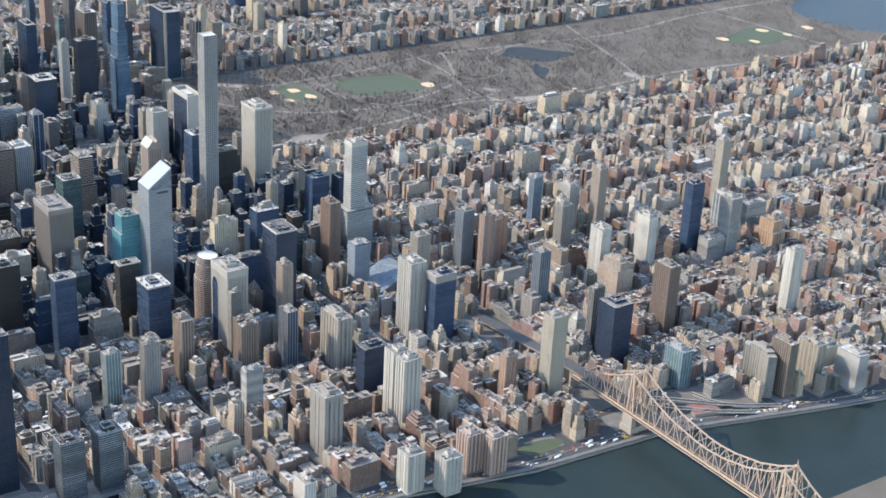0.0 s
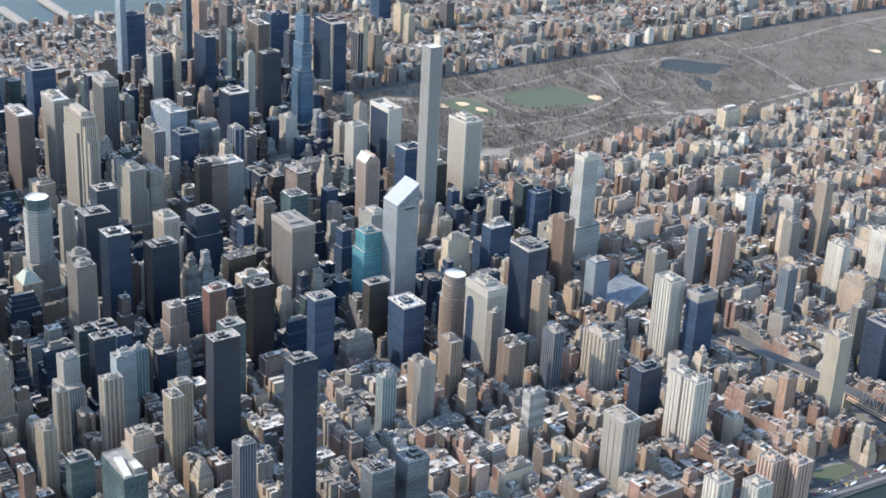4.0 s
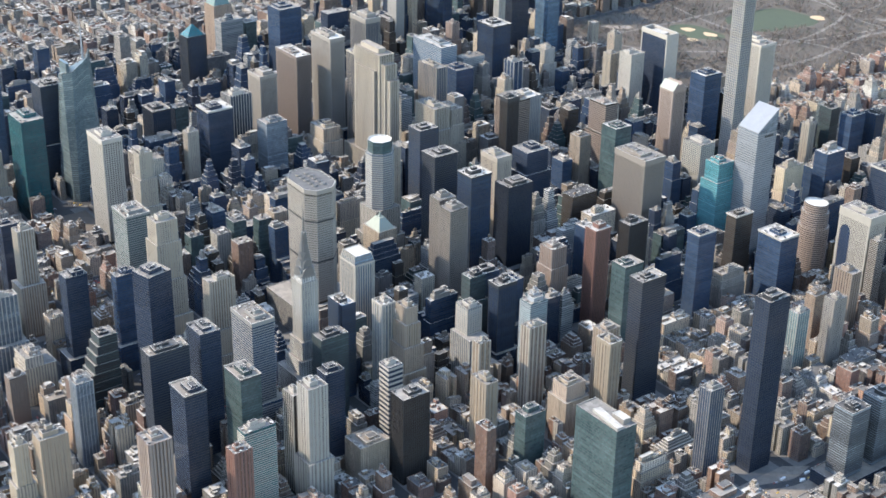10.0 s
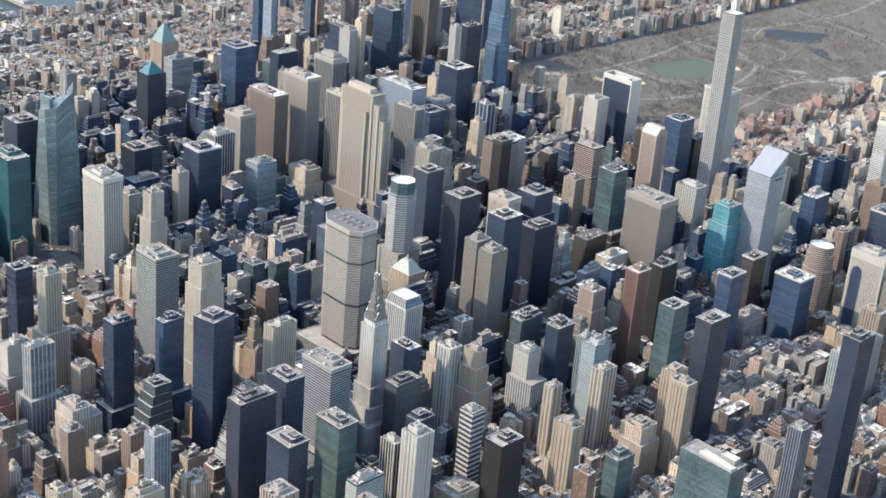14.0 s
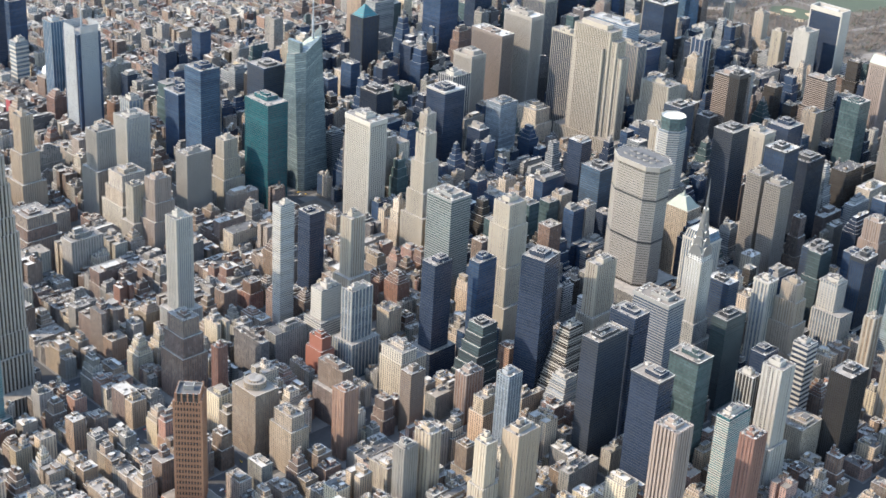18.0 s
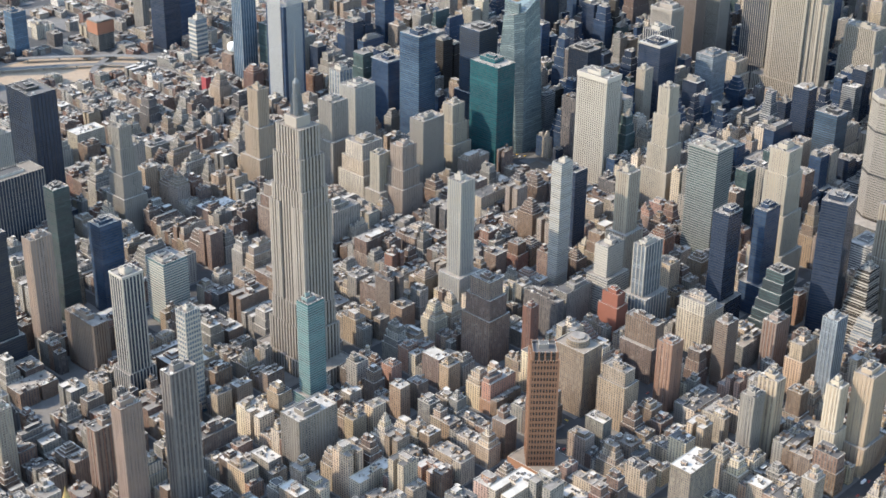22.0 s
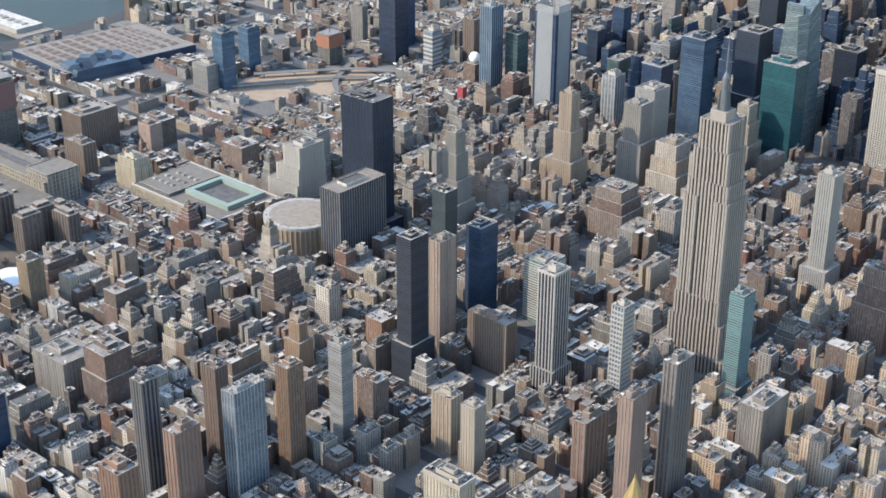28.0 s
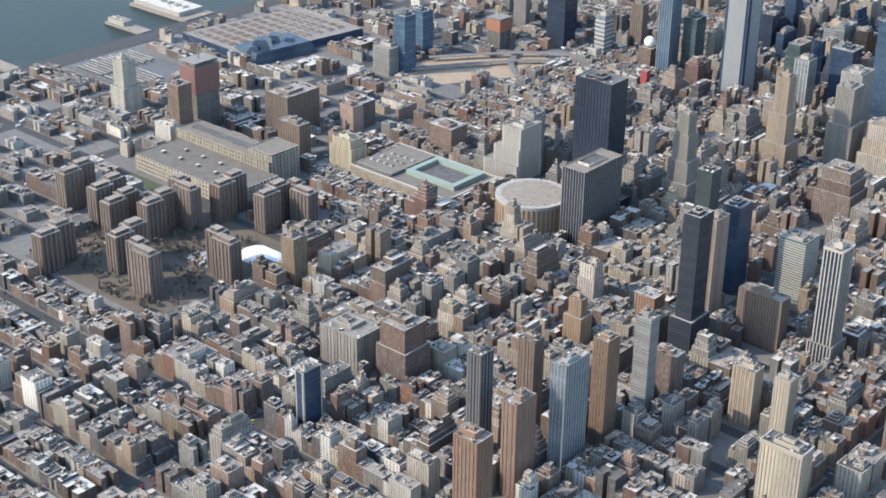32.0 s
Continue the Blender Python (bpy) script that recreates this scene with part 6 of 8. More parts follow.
def white_tent():
    ob = thing("sports_dome", -915, -533, "white air-filled sports dome on bare ground", "dome")
    g = Geo()
    n, m = 9, 8
    ids = []
    for j in range(m + 1):
        v = j / m
        taper = min(1.0, 4 * v * (1 - v) + 0.35)
        row = []
        for i in range(n + 1):
            a = math.pi * i / n
            g.v.append((-952 + 76 * v, -536 + 26 * taper * math.cos(a), 11.5 * taper * math.sin(a)))
            row.append(len(g.v) - 1)
        ids.append(row)
    for j in range(m):
        for i in range(n):
            g.face((ids[j][i], ids[j][i + 1], ids[j + 1][i + 1], ids[j + 1][i]), WHITE_FABRIC)
    g.face(tuple(reversed(ids[0])), WHITE_FABRIC)
    g.face(tuple(ids[-1]), WHITE_FABRIC)
    part("fabric_shell", g, ob)
    claim(-915, -533, 90, 60)


def building_site(x, y, w, d, h, label, net):
    ob = thing("building_site", x, y, label, "construction site")
    n = int(h / 4)
    for k in range(n):
        g = Geo()
        g.box(x - w / 2, x + w / 2, y - d / 2, y + d / 2, k * 4 + 3.4, k * 4 + 4, CONCRETE_GREY)
        part("floor_slab", g, ob)
    for i in range(3):
        for j in range(3):
            g = Geo()
            g.box(x - w / 2 + 1 + i * (w - 3) / 2, x - w / 2 + 2 + i * (w - 3) / 2, y - d / 2 + 1 + j * (d - 3) / 2, y - d / 2 + 2 + j * (d - 3) / 2, 0, h, CONCRETE_GREY)
            part("column", g, ob)
    g = Geo()
    g.box(x - w / 2 - 0.5, x + w / 2 + 0.5, y - d / 2 - 0.5, y + d / 2 + 0.5, h * 0.55, h * 0.93, net, CONCRETE_GREY)
    part("netting", g, ob)
    g = Geo()
    g.box(x - w / 2 + 2, x + w / 2 - 2, y - d / 2 + 2, y + d / 2 - 2, 0, h * 0.9, DARK_BRICK, CONCRETE_GREY)
    part("core", g, ob)
    g = Geo()
    g.beam((x, y, h - 4), (x, y, h + 22), 1.6, STEEL)
    part("crane_mast", g, ob)
    g = Geo()
    g.beam((x + 3, y + 3, h + 17), (x - 14, y - 16, h + 48), 1.3, STEEL)
    part("crane_jib", g, ob)
    claim(x, y, w, d)


def gold_pyramid():
    ob = thing("office_tower", 190, -560, "stone tower with a gilded pyramid roof", "building")
    for name, w, z in (("podium", 60, 70), ("setback_tier", 44, 110), ("shaft", 30, 138)):
        g = Geo()
        g.prism(rect(190, -560, w, w), 0, z, STONE_BEIGE, ROOF_GREY, 1.0)
        part(name, g, ob)
    g = Geo()
    pts = [(190 + 14 * math.cos(k * math.pi / 4 + 0.39), -560 + 14 * math.sin(k * math.pi / 4 + 0.39)) for k in range(8)]
    pyramid(g, pts, 137, 172, GOLD, 0.12)
    part("gilded_roof", g, ob, "gilded eight-sided pyramid")
    g = Geo()
    g.cyl(190, -560, 1.6, 171, 178, GOLD, 8, 0.3)
    part("lantern", g, ob)
    claim(190, -560, 64, 64)


super_slim()
slant_tower()
wing_tower()
steel_crown()
mast_tower()
slab_with_steps()
crystal_tower()
screen_tower()
chip_top()
oval_tower()
black_slab()
lattice_crown()
crowned_block()
copper_roof_block()
rotated_brick()
arena()
ribbed_slabs()
post_office()
mail_depot()
white_tent()
gold_pyramid()
copper_pyramid_tower(-590, 1052, 37, 44, 178, 200, "teal glass tower with a pointed glass roof", GLASS_NAVY, DARK_METAL, GLASS_TEAL)
copper_pyramid_tower(-778, 1215, 44, 44, 172, 212, "tan brick tower with a copper pyramid roof", BRICK_TAN, plain("salmon_brick", (0.261, 0.189, 0.143)), COPPER_DARK)
building_site(-1390, -245, 40, 55, 128, "concrete tower under construction with red netting and crane", plain("red_netting", (0.14, 0.07, 0.065)))
building_site(-1290, 475, 36, 40, 66, "low tower under construction wrapped in orange netting", plain("orange_netting", (0.23, 0.10, 0.06)))
flat(1022, 1050, 25, 39, 262, "very tall black glass apartment slab", GLASS_BLACK, "p", DARK_METAL, bay=4, width=0.4, proud=0.3, gear=True)
tower("office_tower", "white travertine tower with a curved foot and square windows", -146, 664, 60, 36, 196, GLASS_BRONZE, "pb", TRAVERTINE, 4.4, 3.9, 1.9, 0.8, cap=8)
tower("office_tower", "teal green glass office tower beside the park", -310, 588, 62, 42, 193, GLASS_BOTTLE, roof=ROOF_GREY)
tower("apartment_tower", "slim grey stone tower with vertical ribs", -21, 208, 25, 27, 191, GLASS_GREY, "p", CONCRETE, 3.4, 3.4, 1.8, 0.6, tiers=((40, 44, 50),))
tower("office_tower", "limestone tower stepping up to a slim top", -16, 674, 21, 24, 205, STONE_BEIGE, "p", LIMESTONE, 3.6, 3.6, 2.0, 0.6, tiers=((50, 48, 70), (38, 38, 110), (29, 31, 160)))
tower("office_tower", "cyan glass tower with a stepped cut", 515, 1490, 32, 36, 183, GLASS_AQUA, tiers=((40, 44, 150),))
arched = tower("office_tower", "white stone slab with a dark arched shadow panel", 757, 1577, 62, 40, 159, GLASS_BRONZE, "p", plain("weathered_white_stone", (0.26, 0.238, 0.205)), 3.0, 3.8, 2.0, 0.6, cap=14)

# dark arched panel in place of a shadow cast on the south face
g = Geo()
rim = [(742 + 10 * math.cos(math.pi * k / 12), 118 + 14 * math.sin(math.pi * k / 12)) for k in range(13)]
outline = [(752, 4.0)] + rim + [(732, 4.0)]
n = len(g.v)
for depth in (1555.6, 1557.2):
    g.v.extend((x, depth, z) for x, z in outline)
k = len(outline)
g.face(tuple(range(n, n + k)), GLASS_BLACK)
for i in range(k):
    g.face((n + i, n + k + i, n + k + (i + 1) % k, n + (i + 1) % k), TRAVERTINE)
part("arch_glazing", g, arched, "tall dark arched panel standing in for a cast shadow")


def ball_dome():
    """White radome on a brick block."""
    ob = block(-966, 556, 30, 32, 46, "brown brick block under a white radar dome", BRICK_BROWN, gear=False)
    g = Geo()
    cx, cy, r = -981.0, 572.0, 11.0
    rings = []
    for j in range(1, 8):
        a = math.pi * j / 8.6
        rings.append(g.ring([(cx + r * math.sin(a) * math.cos(2 * math.pi * i / 16), cy + r * math.sin(a) * math.sin(2 * math.pi * i / 16)) for i in range(16)], 55 + r * math.cos(a)))
    for hi, lo in zip(rings, rings[1:]):
        g.skin(lo, hi, WHITE_FABRIC)
    g.face(tuple(rings[0]), WHITE_FABRIC)
    part("dome", g, ob, "white round radar dome")


ball_dome()


# ---- park, river banks, bridge and west side ----
nature = random.Random(5)


def loop(cx, cy, rx, ry, rot=0.0, n=28, wob=0.12, seed=1):
    """Wavy closed outline, counter-clockwise."""
    r = random.Random(seed)
    ph = [(r.uniform(0, 6.3), r.uniform(0.3, 1.0)) for _ in range(3)]
    c, s = math.cos(radians(rot)), math.sin(radians(rot))
    out = []
    for i in range(n):
        a = 2 * math.pi * i / n
        k = 1 + wob * sum(w * math.sin((j + 2) * a + p) for j, (p, w) in enumerate(ph)) / 1.5
        x, y = rx * k * math.cos(a), ry * k * math.sin(a)
        out.append((cx + x * c - y * s, cy + x * s + y * c))
    return out


def sheet(name, label, category, outlines, z0, z1, side, top, kind="structure"):
    g = Geo()
    for pts in outlines:
        g.prism(pts, z0, z1, side, top)
    return solid(name, g, label, category, kind)


def ribbon(g, pts, width, z0, z1, mat, side=None):
    """Road or path: a strip of constant width along a line, with thickness."""
    lt, rt = [], []
    for i, (x, y) in enumerate(pts):
        a, b = pts[max(i - 1, 0)], pts[min(i + 1, len(pts) - 1)]
        run = math.hypot(b[0] - a[0], b[1] - a[1]) or 1.0
        nx, ny = -(b[1] - a[1]) / run * width / 2, (b[0] - a[0]) / run * width / 2
        lt.append((x + nx, y + ny))
        rt.append((x - nx, y - ny))
    zs = z1 if hasattr(z1, "__len__") else [z1] * len(pts)
    n = len(g.v)
    for (lx, ly), (rx, ry), z in zip(lt, rt, zs):
        g.v.extend(((rx, ry, z - z0), (lx, ly, z - z0), (rx, ry, z), (lx, ly, z)))
    for i in range(len(pts) - 1):
        a, b = n + 4 * i, n + 4 * i + 4
        g.face((a + 2, b + 2, b + 3, a + 3), mat)
        g.face((a, b, b + 2, a + 2), side or mat)
        g.face((b + 1, a + 1, a + 3, b + 3), side or mat)
        g.face((a + 1, b + 1, b, a), side or mat)


def smooth(pts, steps=6):
    """Catmull-Rom line through points."""
    out = []
    for i in range(len(pts) - 1):
        p0, p1, p2, p3 = pts[max(i - 1, 0)], pts[i], pts[i + 1], pts[min(i + 2, len(pts) - 1)]
        for k in range(steps):
            t = k / steps
            out.append(tuple(0.5 * (2 * b + (c - a) * t + (2 * a - 5 * b + 4 * c - d) * t * t + (3 * b - a - 3 * c + d) * t ** 3) for a, b, c, d in zip(p0, p1, p2, p3)))
    out.append(tuple(pts[-1]))
    return out


PATHS = rough_stuff("park_drive_asphalt", (0.22, 0.19, 0.16), (0.15, 0.13, 0.11), 30.0)
POND = plain("still_pond_water", (0.012, 0.018, 0.024), 0.5, vary=0.4, size=0.02)
LAKE = plain("murky_lake_water", (0.03, 0.034, 0.036), 0.6, vary=0.4, size=0.02)
LAKE.node_tree.nodes["Principled BSDF"].inputs["Specular IOR Level"].default_value = 0.08
lakes = [loop(-430, 3200, 62, 112, -30, 30, 0.35, 4), loop(-290, 3110, 22, 66, 55, 24, 0.3, 9), loop(-320, 4620, 250, 330, 0, 40, 0.07, 3), loop(-70, 2100, 38, 60, 20, 20, 0.25, 6)]
lawns = [loop(-385, 2625, 92, 118, 5, 30, 0.16, 2), loop(-420, 2385, 72, 52, 10, 24, 0.12, 8), loop(-275, 3985, 78, 150, 0, 30, 0.16, 11)]
clays = [loop(x, y, r, r * 0.8, 20, 14, 0.15, int(x * -1 + y)) for x, y, r in ((-447, 2386, 19), (-385, 2403, 19), (-304, 3853, 22), (-322, 4047, 22), (-281, 4215, 22), (-240, 3930, 18), (-455, 2330, 16), (-380, 2335, 15), (-330, 2745, 22), (-250, 4090, 16))]
pale = [loop(-101, 2929, 44, 26, 70, 16, 0.3, 5), loop(-100, 2231, 34, 46, 0, 16, 0.1, 6), loop(-215, 2880, 30, 12, 30, 12, 0.3, 7), loop(-560, 2250, 40, 14, 60, 12, 0.3, 17), loop(-140, 3330, 30, 20, 0, 12, 0.3, 18)]
sheet("pond", "dark still park lakes among bare trees", "lake", lakes[:2] + lakes[3:], 2.5, 3.04, DIRT, LAKE)
sheet("reservoir", "wide blue reservoir of the park", "lake", lakes[2:3], 2.5, 3.04, DIRT, POND)
sheet("lawn", "green winter lawns and ball fields of the park", "lawn", lawns, 2.5, 3.06, DIRT, LAWN)
sheet("infield", "sandy orange baseball infields and bare patches", "infield", clays, 2.5, 3.10, DIRT, SAND)
sheet("plaza", "pale paved play yards and terraces in the park", "plaza", pale, 2.5, 3.09, DIRT, ROOF_TAN)
g = Geo()
for pts, w in ((((-560, 2060), (-520, 2250), (-515, 2600), (-560, 2900), (-530, 3250), (-500, 3590), (-570, 4040), (-580, 4700)), 13),
               (((-90, 2060), (-110, 2300), (-114, 2500), (-160, 2750), (-90, 3000), (-110, 3440), (-80, 3772), (-70, 4300)), 13),
               (((-560, 2120), (-400, 2180), (-262, 2349), (-230, 2560), (-300, 2806), (-420, 2890), (-560, 2950)), 10),
               (((-640, 2500), (-500, 2480), (-330, 2480), (-200, 2560), (-20, 2600)), 9), (((-640, 3490), (-420, 3430), (-240, 3380), (-20, 3300)), 9),
               (((-640, 2850), (-420, 2860), (-220, 2820), (-20, 2900)), 9), (((-640, 4040), (-400, 4080), (-20, 4120)), 10),
               (((-262, 2349), (-190, 2700), (-180, 2860)), 8), (((-300, 2806), (-330, 3000), (-480, 3060), (-545, 3300), (-400, 3380)), 6)):
    ribbon(g, smooth(pts), w, 0.5, 3.075 + 0.004 * (w % 5), PATHS)
solid("road", g, "pale winding drives and paths of the park", "path", "structure")


def inside(x, y, pts):
    hit = False
    for (x0, y0), (x1, y1) in zip(pts, pts[1:] + pts[:1]):
        if (y0 > y) != (y1 > y) and x < x0 + (x1 - x0) * (y - y0) / (y1 - y0):
            hit = not hit
    return hit


def twigs(g, x, y, z, h, r, mat, n=14):
    """A bare tree: tapered trunk, limbs and a crown of thin twig sprays."""
    g.cyl(x, y, 0.28, z, z + h * 0.5, mat, 3, 0.12)
    for _ in range(n):
        a, b = nature.uniform(0, 6.283), nature.uniform(0.15, 1.0)
        rr = r * math.sqrt(b)
        px, py, pz = x + rr * math.cos(a), y + rr * math.sin(a), z + h * nature.uniform(0.45, 1.0) * (1 - 0.25 * b)
        k = len(g.v)
        s = nature.uniform(0.5, 1.3)
        g.v.extend(((x + (px - x) * 0.2, y + (py - y) * 0.2, z + h * 0.4), (px + s, py - s * 0.6, pz), (px - s * 0.5, py + s, pz + s)))
        g.face((k, k + 1, k + 2), mat)


BARK_PALE = rough_stuff("pale_bare_twigs", (0.165, 0.135, 0.112), (0.10, 0.083, 0.072), 12.0)
EVERGREEN = rough_stuff("dark_evergreen", (0.05, 0.065, 0.035), (0.03, 0.042, 0.025), 8.0)
open_ground = lakes + lawns + clays + pale
groves = {}
for _ in range(20000):
    x, y = nature.uniform(PARK[0] + 6, PARK[1] - 6), PARK[2] + 8 + 2900 * nature.random() ** 1.25
    if any(inside(x, y, o) for o in open_ground):
        continue
    thin = math.sin(x * 0.021 + 1.3) * math.sin(y * 0.017) + 0.5 * math.sin(x * 0.05 + y * 0.043)
    if nature.random() < 0.25 + 0.35 * thin:
        continue
    k = nature.random()
    mat = BARK if k < 0.55 else BARK_PALE if k < 0.93 else EVERGREEN
    twigs(groves.setdefault("grove", Geo()), x, y, 3.0, nature.uniform(8, 16), nature.uniform(3, 5.5), mat, 12 if y < 3400 else 8)
solid("park_trees", groves["grove"], "bare brown winter trees covering the park", "trees", "stuff")


def cantilever_bridge():
    """Steel cantilever bridge with two trusses, four towers, a double deck and stone piers."""
    yc, half = 2022.0, 13.5
    ob = thing("truss_bridge", 1355, yc, "cream-painted steel cantilever bridge across the river", "bridge")
    knots = ((1235, 58), (1265, 66), (1310, 84), (1355, 107), (1400, 86), (1450, 70), (1510, 61), (1535, 60), (1570, 63), (1620, 74), (1660, 90), (1690, 107), (1722, 88), (1760, 72), (1790, 66), (1830, 76), (1870, 95), (1890, 107), (1930, 84), (1990, 62))
    def chord(x):
        for (x0, z0), (x1, z1) in zip(knots, knots[1:]):
            if x0 <= x <= x1:
                return z0 + (z1 - z0) * (x - x0) / (x1 - x0)
        return 58
    g = Geo()
    g.box(1205, 1990, yc - half + 1, yc + half - 1, 38.5, 40, CREAM_STEEL, ASPHALT)
    part("upper_deck", g, ob, "asphalt roadway")
    g = Geo()
    g.box(1205, 1990, yc - half - 4, yc + half + 4, 31, 33, CREAM_STEEL, ASPHALT)
    part("lower_deck", g, ob)
    for side in (-1, 1):
        y = yc + side * half
        for (x0, z0), (x1, z1) in zip(knots, knots[1:]):
            g = Geo()
            g.beam((x0, y, z0), (x1, y, z1), 2.0, CREAM_STEEL)
            part("top_chord", g, ob)
        g = Geo()
        g.box(1205, 1990, y - 1.1, y + 1.1, 32.8, 36.5, CREAM_STEEL)
        part("bottom_chord", g, ob)
        x = 1235.0
        flip = True
        while x < 1985:
            g = Geo()
            g.beam((x, y, 35), (x, y, chord(x)), 1.0, CREAM_STEEL)
            part("truss_post", g, ob)
            g = Geo()
            xn = x + 15
            if flip:
                g.beam((x, y, 35), (xn, y, chord(xn)), 1.1, CREAM_STEEL)
            else:
                g.beam((x, y, chord(x)), (xn, y, 35), 1.1, CREAM_STEEL)
            part("truss_diagonal", g, ob)
            flip = not flip
            x = xn
        for tx in (1355, 1690, 1890):
            for dx in (-9, 9):
                g = Geo()
                g.beam((tx + dx, y, 10), (tx + dx * 0.25, y, 108), 2.8, CREAM_STEEL)
                part("tower_leg", g, ob)
            g = Geo()
            g.cyl(tx, y, 1.6, 107, 118, CREAM_STEEL, 8, 0.3)
            part("finial", g, ob)
    for tx in (1355, 1690, 1890):
        for z in (58, 80, 104):
            g = Geo()
            g.beam((tx, yc - half, z), (tx, yc + half, z), 2.6, CREAM_STEEL)
            part("tower_brace", g, ob)
        g = Geo()
        g.box(tx - 14, tx + 14, yc - half - 7, yc + half + 7, -8, 12, LIMESTONE, CONCRETE)
        part("stone_pier", g, ob)
        for k in (-1, 1):
            g = Geo()
            g.box(tx - 12, tx + 12, yc + k * half - 5, yc + k * half + 5, 11, 31, LIMESTONE)
            part("pier_shaft", g, ob)
    for k in range(25):
        g = Geo()
        x = 1240 + k * 30
        g.beam((x, yc - half, chord(x)), (x, yc + half, chord(x)), 1.1, CREAM_STEEL)
        part("cross_brace", g, ob)
    g = Geo()
    ribbon(g, smooth(((1206, yc), (1130, yc), (1060, yc + 2), (980, yc + 4), (900, yc + 4))), 25, 3.0, [40 - 32 * (i / 24) ** 1.3 for i in range(25)], ASPHALT, CONCRETE_GREY)
    part("approach_ramp", g, ob, "sloping approach viaduct")
    for k in range(9):
        g = Geo()
        x = 1195 - k * 24
        g.box(x - 2, x + 2, yc - 10, yc + 10, 0, 36.5 - 34 * ((1206 - x) / 306) ** 1.3, LIMESTONE)
        part("viaduct_pier", g, ob)
    claim(1050, yc, 320, 34, 2)
    claim(1290, yc, 140, 60, 2)


cantilever_bridge()

# river drive, sea wall promenade and the small riverside park
shore = [(shore_x(y) - 24, y) for y in range(1300, 3400, 60)]
g = Geo()
ribbon(g, shore, 22, 0.6, 0.35, ASPHALT, CONCRETE_GREY)
solid("river_drive", g, "asphalt highway along the river wall", "road", "structure")
g = Geo()
ribbon(g, [(x + 17, y) for x, y in shore], 7, 0.8, 1.2, SIDEWALK, CONCRETE)
solid("promenade", g, "pale concrete river promenade along the wall", "pavement", "structure")
g = Geo()
ribbon(g, [(x, y) for x, y in shore], 0.9, 0.3, 1.25, CONCRETE)
solid("road_divider", g, "long concrete divider between the lanes", "barrier", "structure")
sheet("riverside_lawn", "small green lawn beside the river drive", "lawn", [loop(1322, 1850, 17, 44, -4, 20, 0.12, 3)], 0.0, 0.45, DIRT, LAWN)
claim(1322, 1850, 36, 92, 2)
sheet("yard", "bare grey-brown service yard beside the bridge", "yard", [rect(1345, 2180, 100, 190, -14)], 0.0, 0.4, YARD_GRIT, YARD_GRIT)
claim(1350, 2170, 96, 190, 2)
ob = thing("low_shed", 1390, 2170, "low salt shed with a red roof beside the drive", "shed")
g = Geo()
g.prism(rect(1372, 2166, 34, 52, -15), 0, 6, CONCRETE_GREY, RED_PAINT)
part("body", g, ob)
g = Geo()
g.prism(rect(1372, 2166, 10, 40, -15), 5.9, 7.2, ROOF_LIGHT, RED_PAINT)
part("roof_ridge", g, ob)

def curved_slab(cx, cy, r, a0, a1, depth, h, label):
    """Apartment slab bent round a forecourt: straight bays side by side, each with ribs, under one roof rim."""
    ob = thing("curved_apartment_slab", cx, cy, label, "building")
    n = 6
    at = lambda k, rad: (cx + rad * math.cos(radians(a0 + (a1 - a0) * k / n)), cy + rad * math.sin(radians(a0 + (a1 - a0) * k / n)))
    for k in range(n):
        g = Geo()
        g.prism([at(k, r), at(k + 1, r), at(k + 1, r + depth), at(k, r + depth)][::-1], 0, h - (4 if k in (0, n - 1) else 0), CONCRETE_WALL, ROOF_GREY)
        bay = part("bay", g, ob)
        g = Geo()
        for j in (0.04, 0.5):
            (ax, ay), (bx, by) = at(k + j, r - 0.8), at(k + j + 0.16, r + 1.0)
            g.prism(rect((ax + bx) / 2, (ay + by) / 2, 2.6, 2.6, a0 + (a1 - a0) * (k + j) / n), 4, h - 4.5, LIMESTONE, LIMESTONE)
        subpart("rib", g, bay, ob)
    g = Geo()
    mx, my = at(n / 2, r + depth * 0.6)
    g.prism(rect(mx, my, 18, 8, (a0 + a1) / 2 + 90), h - 0.5, h + 6, CONCRETE_GREY, ROOF_GREY)
    part("bulkhead", g, ob)
    claim(*at(n / 2, r + depth / 2), 66, 34, 2)


curved_slab(1362, 2242, 56, 58, 122, 15, 85, "grey-tan concave apartment slab with ribs by the river")
for pts, zs in ((((1296, 2096), (1330, 2140), (1372, 2190), (1402, 2240), (1428, 2300)), (9, 9, 8, 5, 1.5)),
                (((1312, 2090), (1352, 2128), (1394, 2180), (1420, 2230), (1436, 2280)), (7, 7, 6, 4, 1.2)),
                (((1318, 2190), (1360, 2200), (1392, 2222), (1412, 2262)), (1.0, 3, 4, 1.5))):
    ob = thing("access_ramp", *pts[1], "concrete ramp curving from the bridge to the river drive", "ramp", group="ramps by the bridge")
    g = Geo()
    ribbon(g, pts, 9, 0.9, zs, ASPHALT, CONCRETE)
    part("deck", g, ob)
    for side in (-4.4, 4.4):
        g = Geo()
        ribbon(g, [(x + side * 0.8, y - side * 0.6) for x, y in pts], 0.6, 1.0, [z + 1.0 for z in zs], COPING)
        part("parapet", g, ob, "pale concrete parapet")
    g = Geo()
    for (x, y), z in zip(pts, zs):
        g.cyl(x, y, 1.1, 0.0, max(z - 0.85, 0.2), CONCRETE_GREY, 8)
    part("piers", g, ob)
ob = thing("gravel_pile", 1438, 2270, "low pale sand and gravel heap beside the drive", "heap")
g = Geo()
